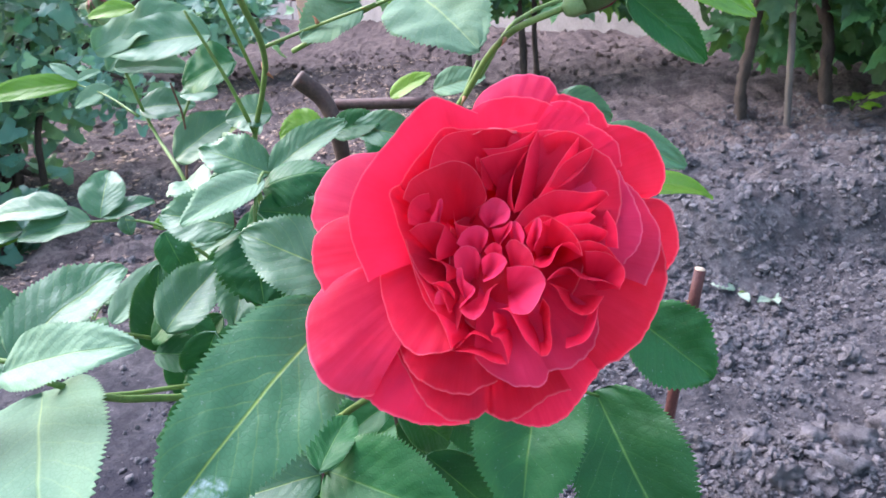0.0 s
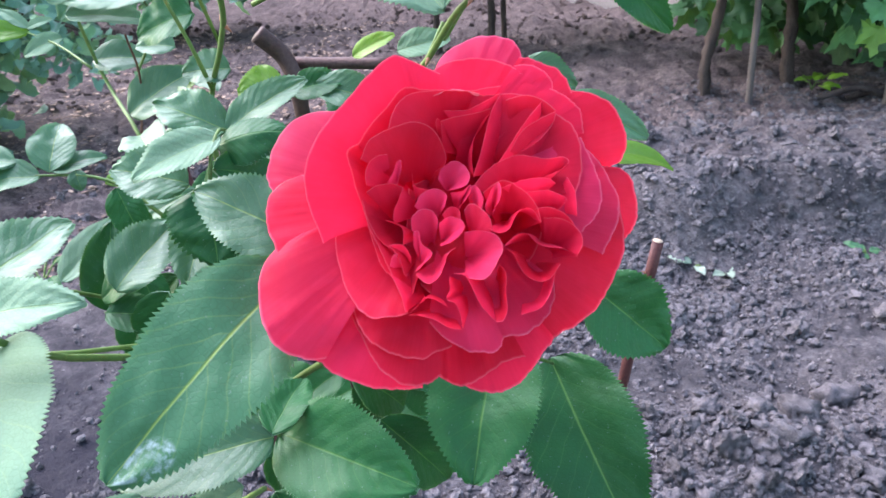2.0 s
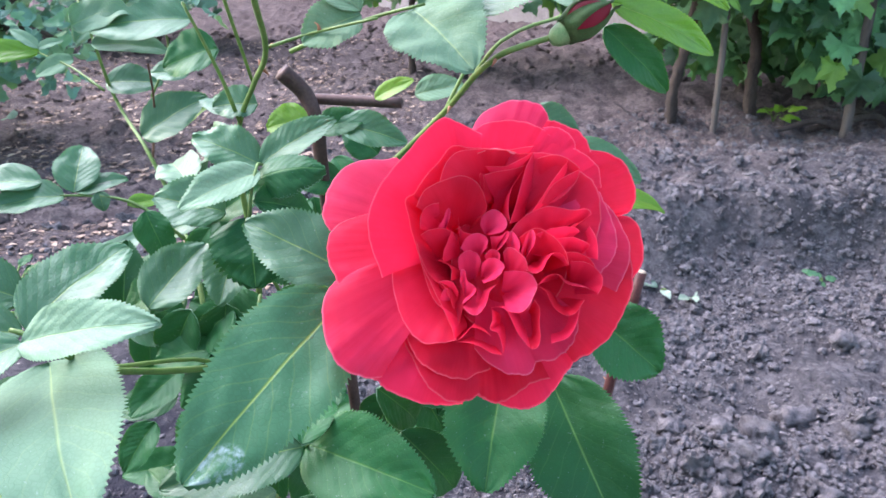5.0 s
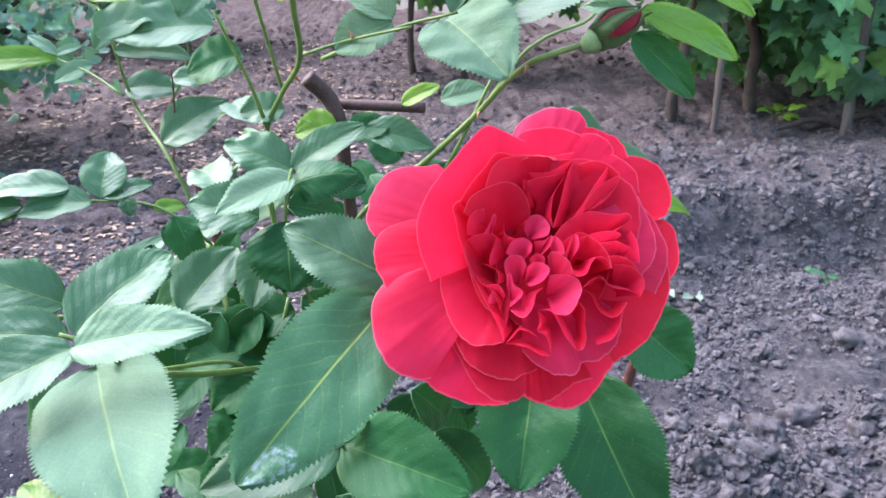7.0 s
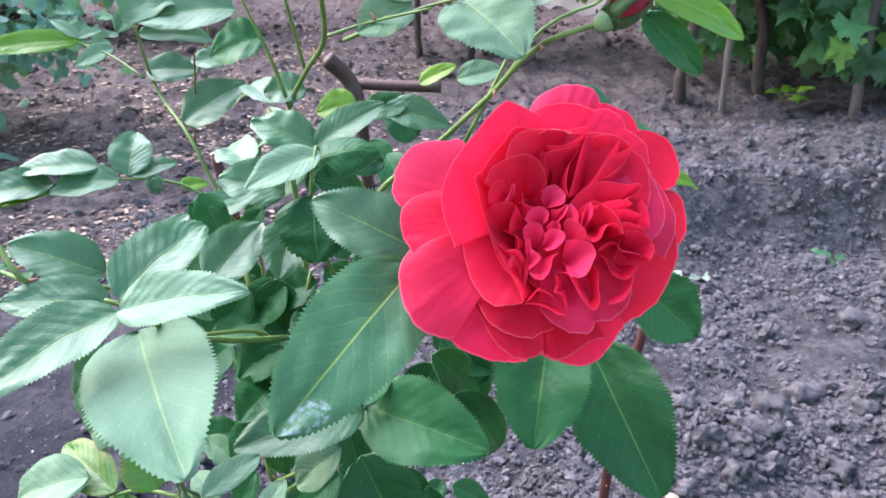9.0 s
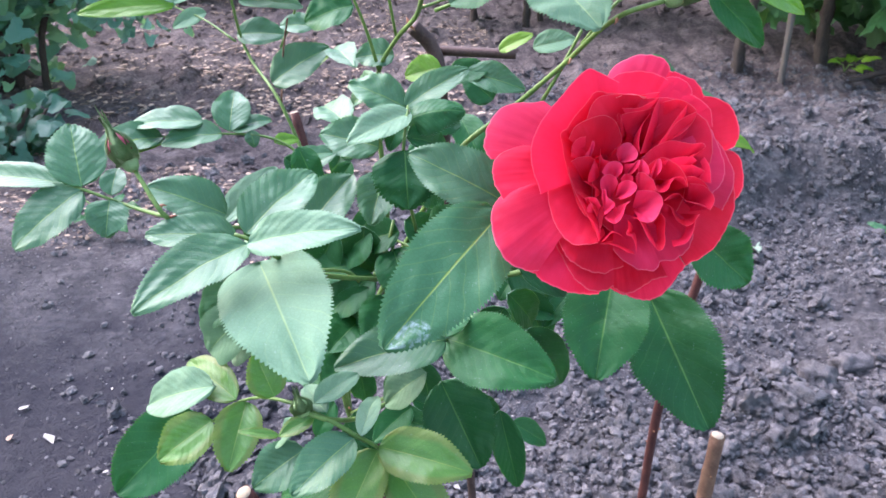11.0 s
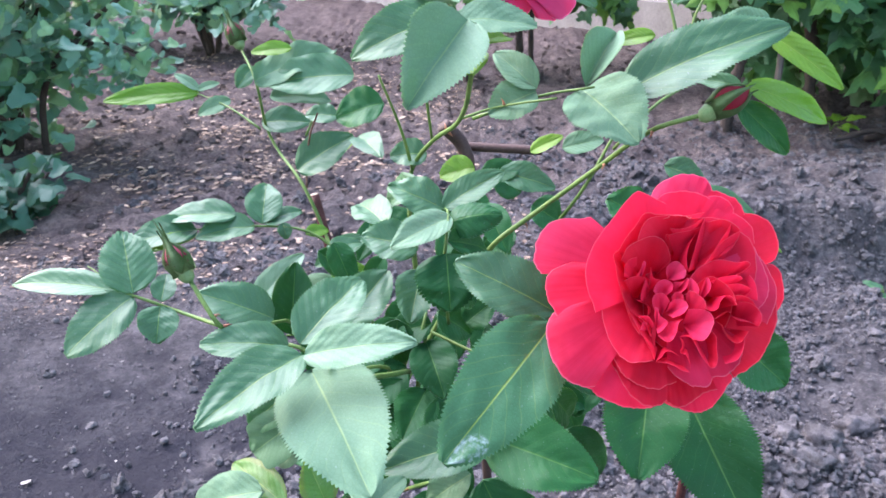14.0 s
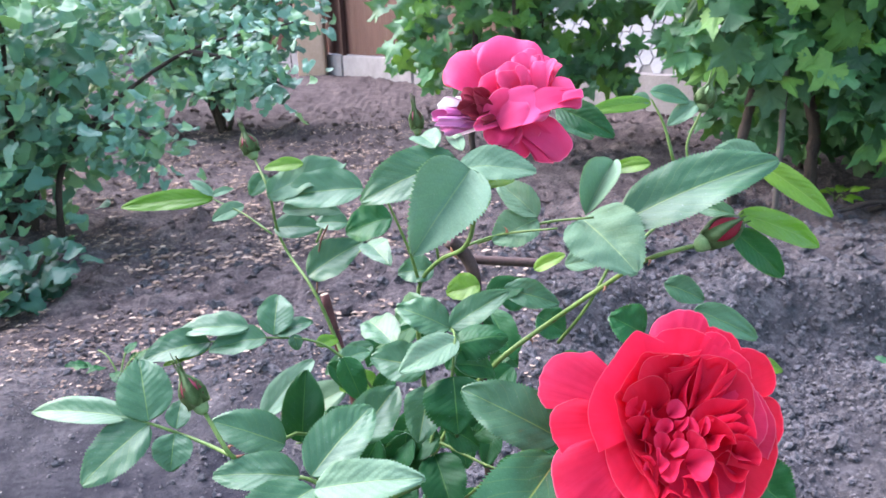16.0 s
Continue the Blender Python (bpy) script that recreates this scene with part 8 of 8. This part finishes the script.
# ---- fence, footing and wall at the end of the garden ----
def bar_box(bm, a, b, thick, z0, z1, index=0):
    a, b = Vector((*a, 0)), Vector((*b, 0))
    d = (b - a).normalized()
    n = Vector((-d.y, d.x, 0)) * thick / 2
    q = [a - n, b - n, b + n, a + n]
    lo = [bm.verts.new((p.x, p.y, z0)) for p in q]
    hi = [bm.verts.new((p.x, p.y, z1)) for p in q]
    faces = [bm.faces.new(lo[::-1]), bm.faces.new(hi)]
    for k in range(4):
        faces.append(bm.faces.new((lo[k], lo[(k + 1) % 4], hi[(k + 1) % 4], hi[k])))
    for f in faces:
        f.material_index = index


def fence(p, q, n):
    """Sheet-metal panels between square posts on a concrete footing."""
    p, q = Vector(p), Vector(q)
    f = tagged(new("fence"), "brown sheet metal fence on a grey concrete footing", "fence")
    step = (q - p) / n
    for k in range(n):
        a, b = p + step * k, p + step * (k + 1)
        bm = bmesh.new()
        bar_box(bm, a + step * 0.01, b - step * 0.01, 0.22, -0.2, 0.30)
        bmesh.ops.bevel(bm, geom=bm.edges[:], offset=0.012, segments=2, affect="EDGES")
        part("footing_block", bm, CONCRETE, f, smooth=False)
        bm = bmesh.new()
        ribs = 9
        for j in range(ribs):
            c, d = a.lerp(b, j / ribs), a.lerp(b, (j + 1) / ribs)
            u = (b - a).normalized()
            nrm = Vector((u.y, -u.x)) * 0.005
            e1, e2 = c.lerp(d, 0.35), c.lerp(d, 0.5)
            e3 = c.lerp(d, 0.85)
            pts = [c, e1, e2 + nrm, e3 + nrm, d]
            for s, t in zip(pts, pts[1:]):
                vs = [bm.verts.new((s.x, s.y, 0.31)), bm.verts.new((t.x, t.y, 0.31)), bm.verts.new((t.x, t.y, 2.3)), bm.verts.new((s.x, s.y, 2.3))]
                bm.faces.new(vs)
        bmesh.ops.remove_doubles(bm, verts=bm.verts[:], dist=0.001)
        bmesh.ops.solidify(bm, geom=bm.faces[:], thickness=0.004)
        part("panel", bm, FENCE_PAINT, f, smooth=False)
        bm = bmesh.new()
        u = step.normalized()
        c = b - u * 0.03 + Vector((u.y, -u.x)) * 0.05
        bar_box(bm, c - u * 0.03, c + u * 0.03, 0.06, 0.30, 2.4)
        part("post", bm, FENCE_POST, f, smooth=False)


fence((-3.5, 14.8), (0.75, 7.62), 4)
fence((-14.0, 14.5), (-3.6, 14.9), 5)
fence((2.9, 4.5), (10.0, 4.0), 3)


def upright(name, x, y, half, z1, mat, label, category):
    bm = bmesh.new()
    bar_box(bm, (x - half, y), (x + half, y), half * 2, ground_height(x, y) - 0.1, z1)
    bmesh.ops.bevel(bm, geom=bm.edges[:], offset=half * 0.12, segments=2, affect="EDGES")
    tagged(part(name, bm, mat, smooth=False), label, category)


# Made-up upright whose peach colour stands for low sun at the fence.
upright("pillar", -1.95, 11.6, 0.20, 2.6, SUNLIT_PEACH, "added peach upright standing in for a sunlit patch by the fence", "pillar")
upright("wooden_post", -2.75, 7.6, 0.035, 0.75, PINE, "orange wooden post among the shrubs", "post")


def tile_wall(p, q):
    """A low white wall faced with six-sided tiles on a concrete kerb."""
    p, q = Vector(p), Vector(q)
    wall = tagged(new("garden_wall"), "white wall faced with six-sided tiles on kerb", "wall")
    bm = bmesh.new()
    bar_box(bm, p, q, 0.2, 0.2, 2.2)
    part("backing", bm, GROUT, wall, smooth=False)
    bm = bmesh.new()
    bar_box(bm, p - Vector((0, 0.15)), q - Vector((0, 0.15)), 0.3, -0.2, 0.30)
    part("kerb", bm, CONCRETE, wall, smooth=False)
    u = (q - p).normalized()
    nrm = Vector((u.y, -u.x)) * 0.1
    r, length = 0.075, (q - p).length
    bm = bmesh.new()
    ring = [bm.verts.new((0.93 * r * math.cos(k * math.pi / 3), 0, 0.93 * r * math.sin(k * math.pi / 3))) for k in range(6)]
    top = [bm.verts.new((0.88 * r * math.cos(k * math.pi / 3), -0.012, 0.88 * r * math.sin(k * math.pi / 3))) for k in range(6)]
    bm.faces.new(top)
    for k in range(6):
        bm.faces.new((ring[k], ring[(k + 1) % 6], top[(k + 1) % 6], top[k]))
    me = bpy.data.meshes.new("tile")
    bm.to_mesh(me)
    bm.free()
    me.materials.append(TILE)
    row, x = 0, r
    turn = math.degrees(math.atan2(u.y, u.x))
    while x < length - r:
        for j in range(7):
            z = 0.36 + j * r * 1.74 + (r * 0.87 if row % 2 else 0)
            c = p + u * x + nrm
            ob = new("tile", me)
            ob.matrix_world = pose(c.x, c.y, z, 0, 0, turn)
            ob.parent = wall
        x += r * 1.5
        row += 1


tile_wall((0.82, 7.5), (2.75, 4.62))
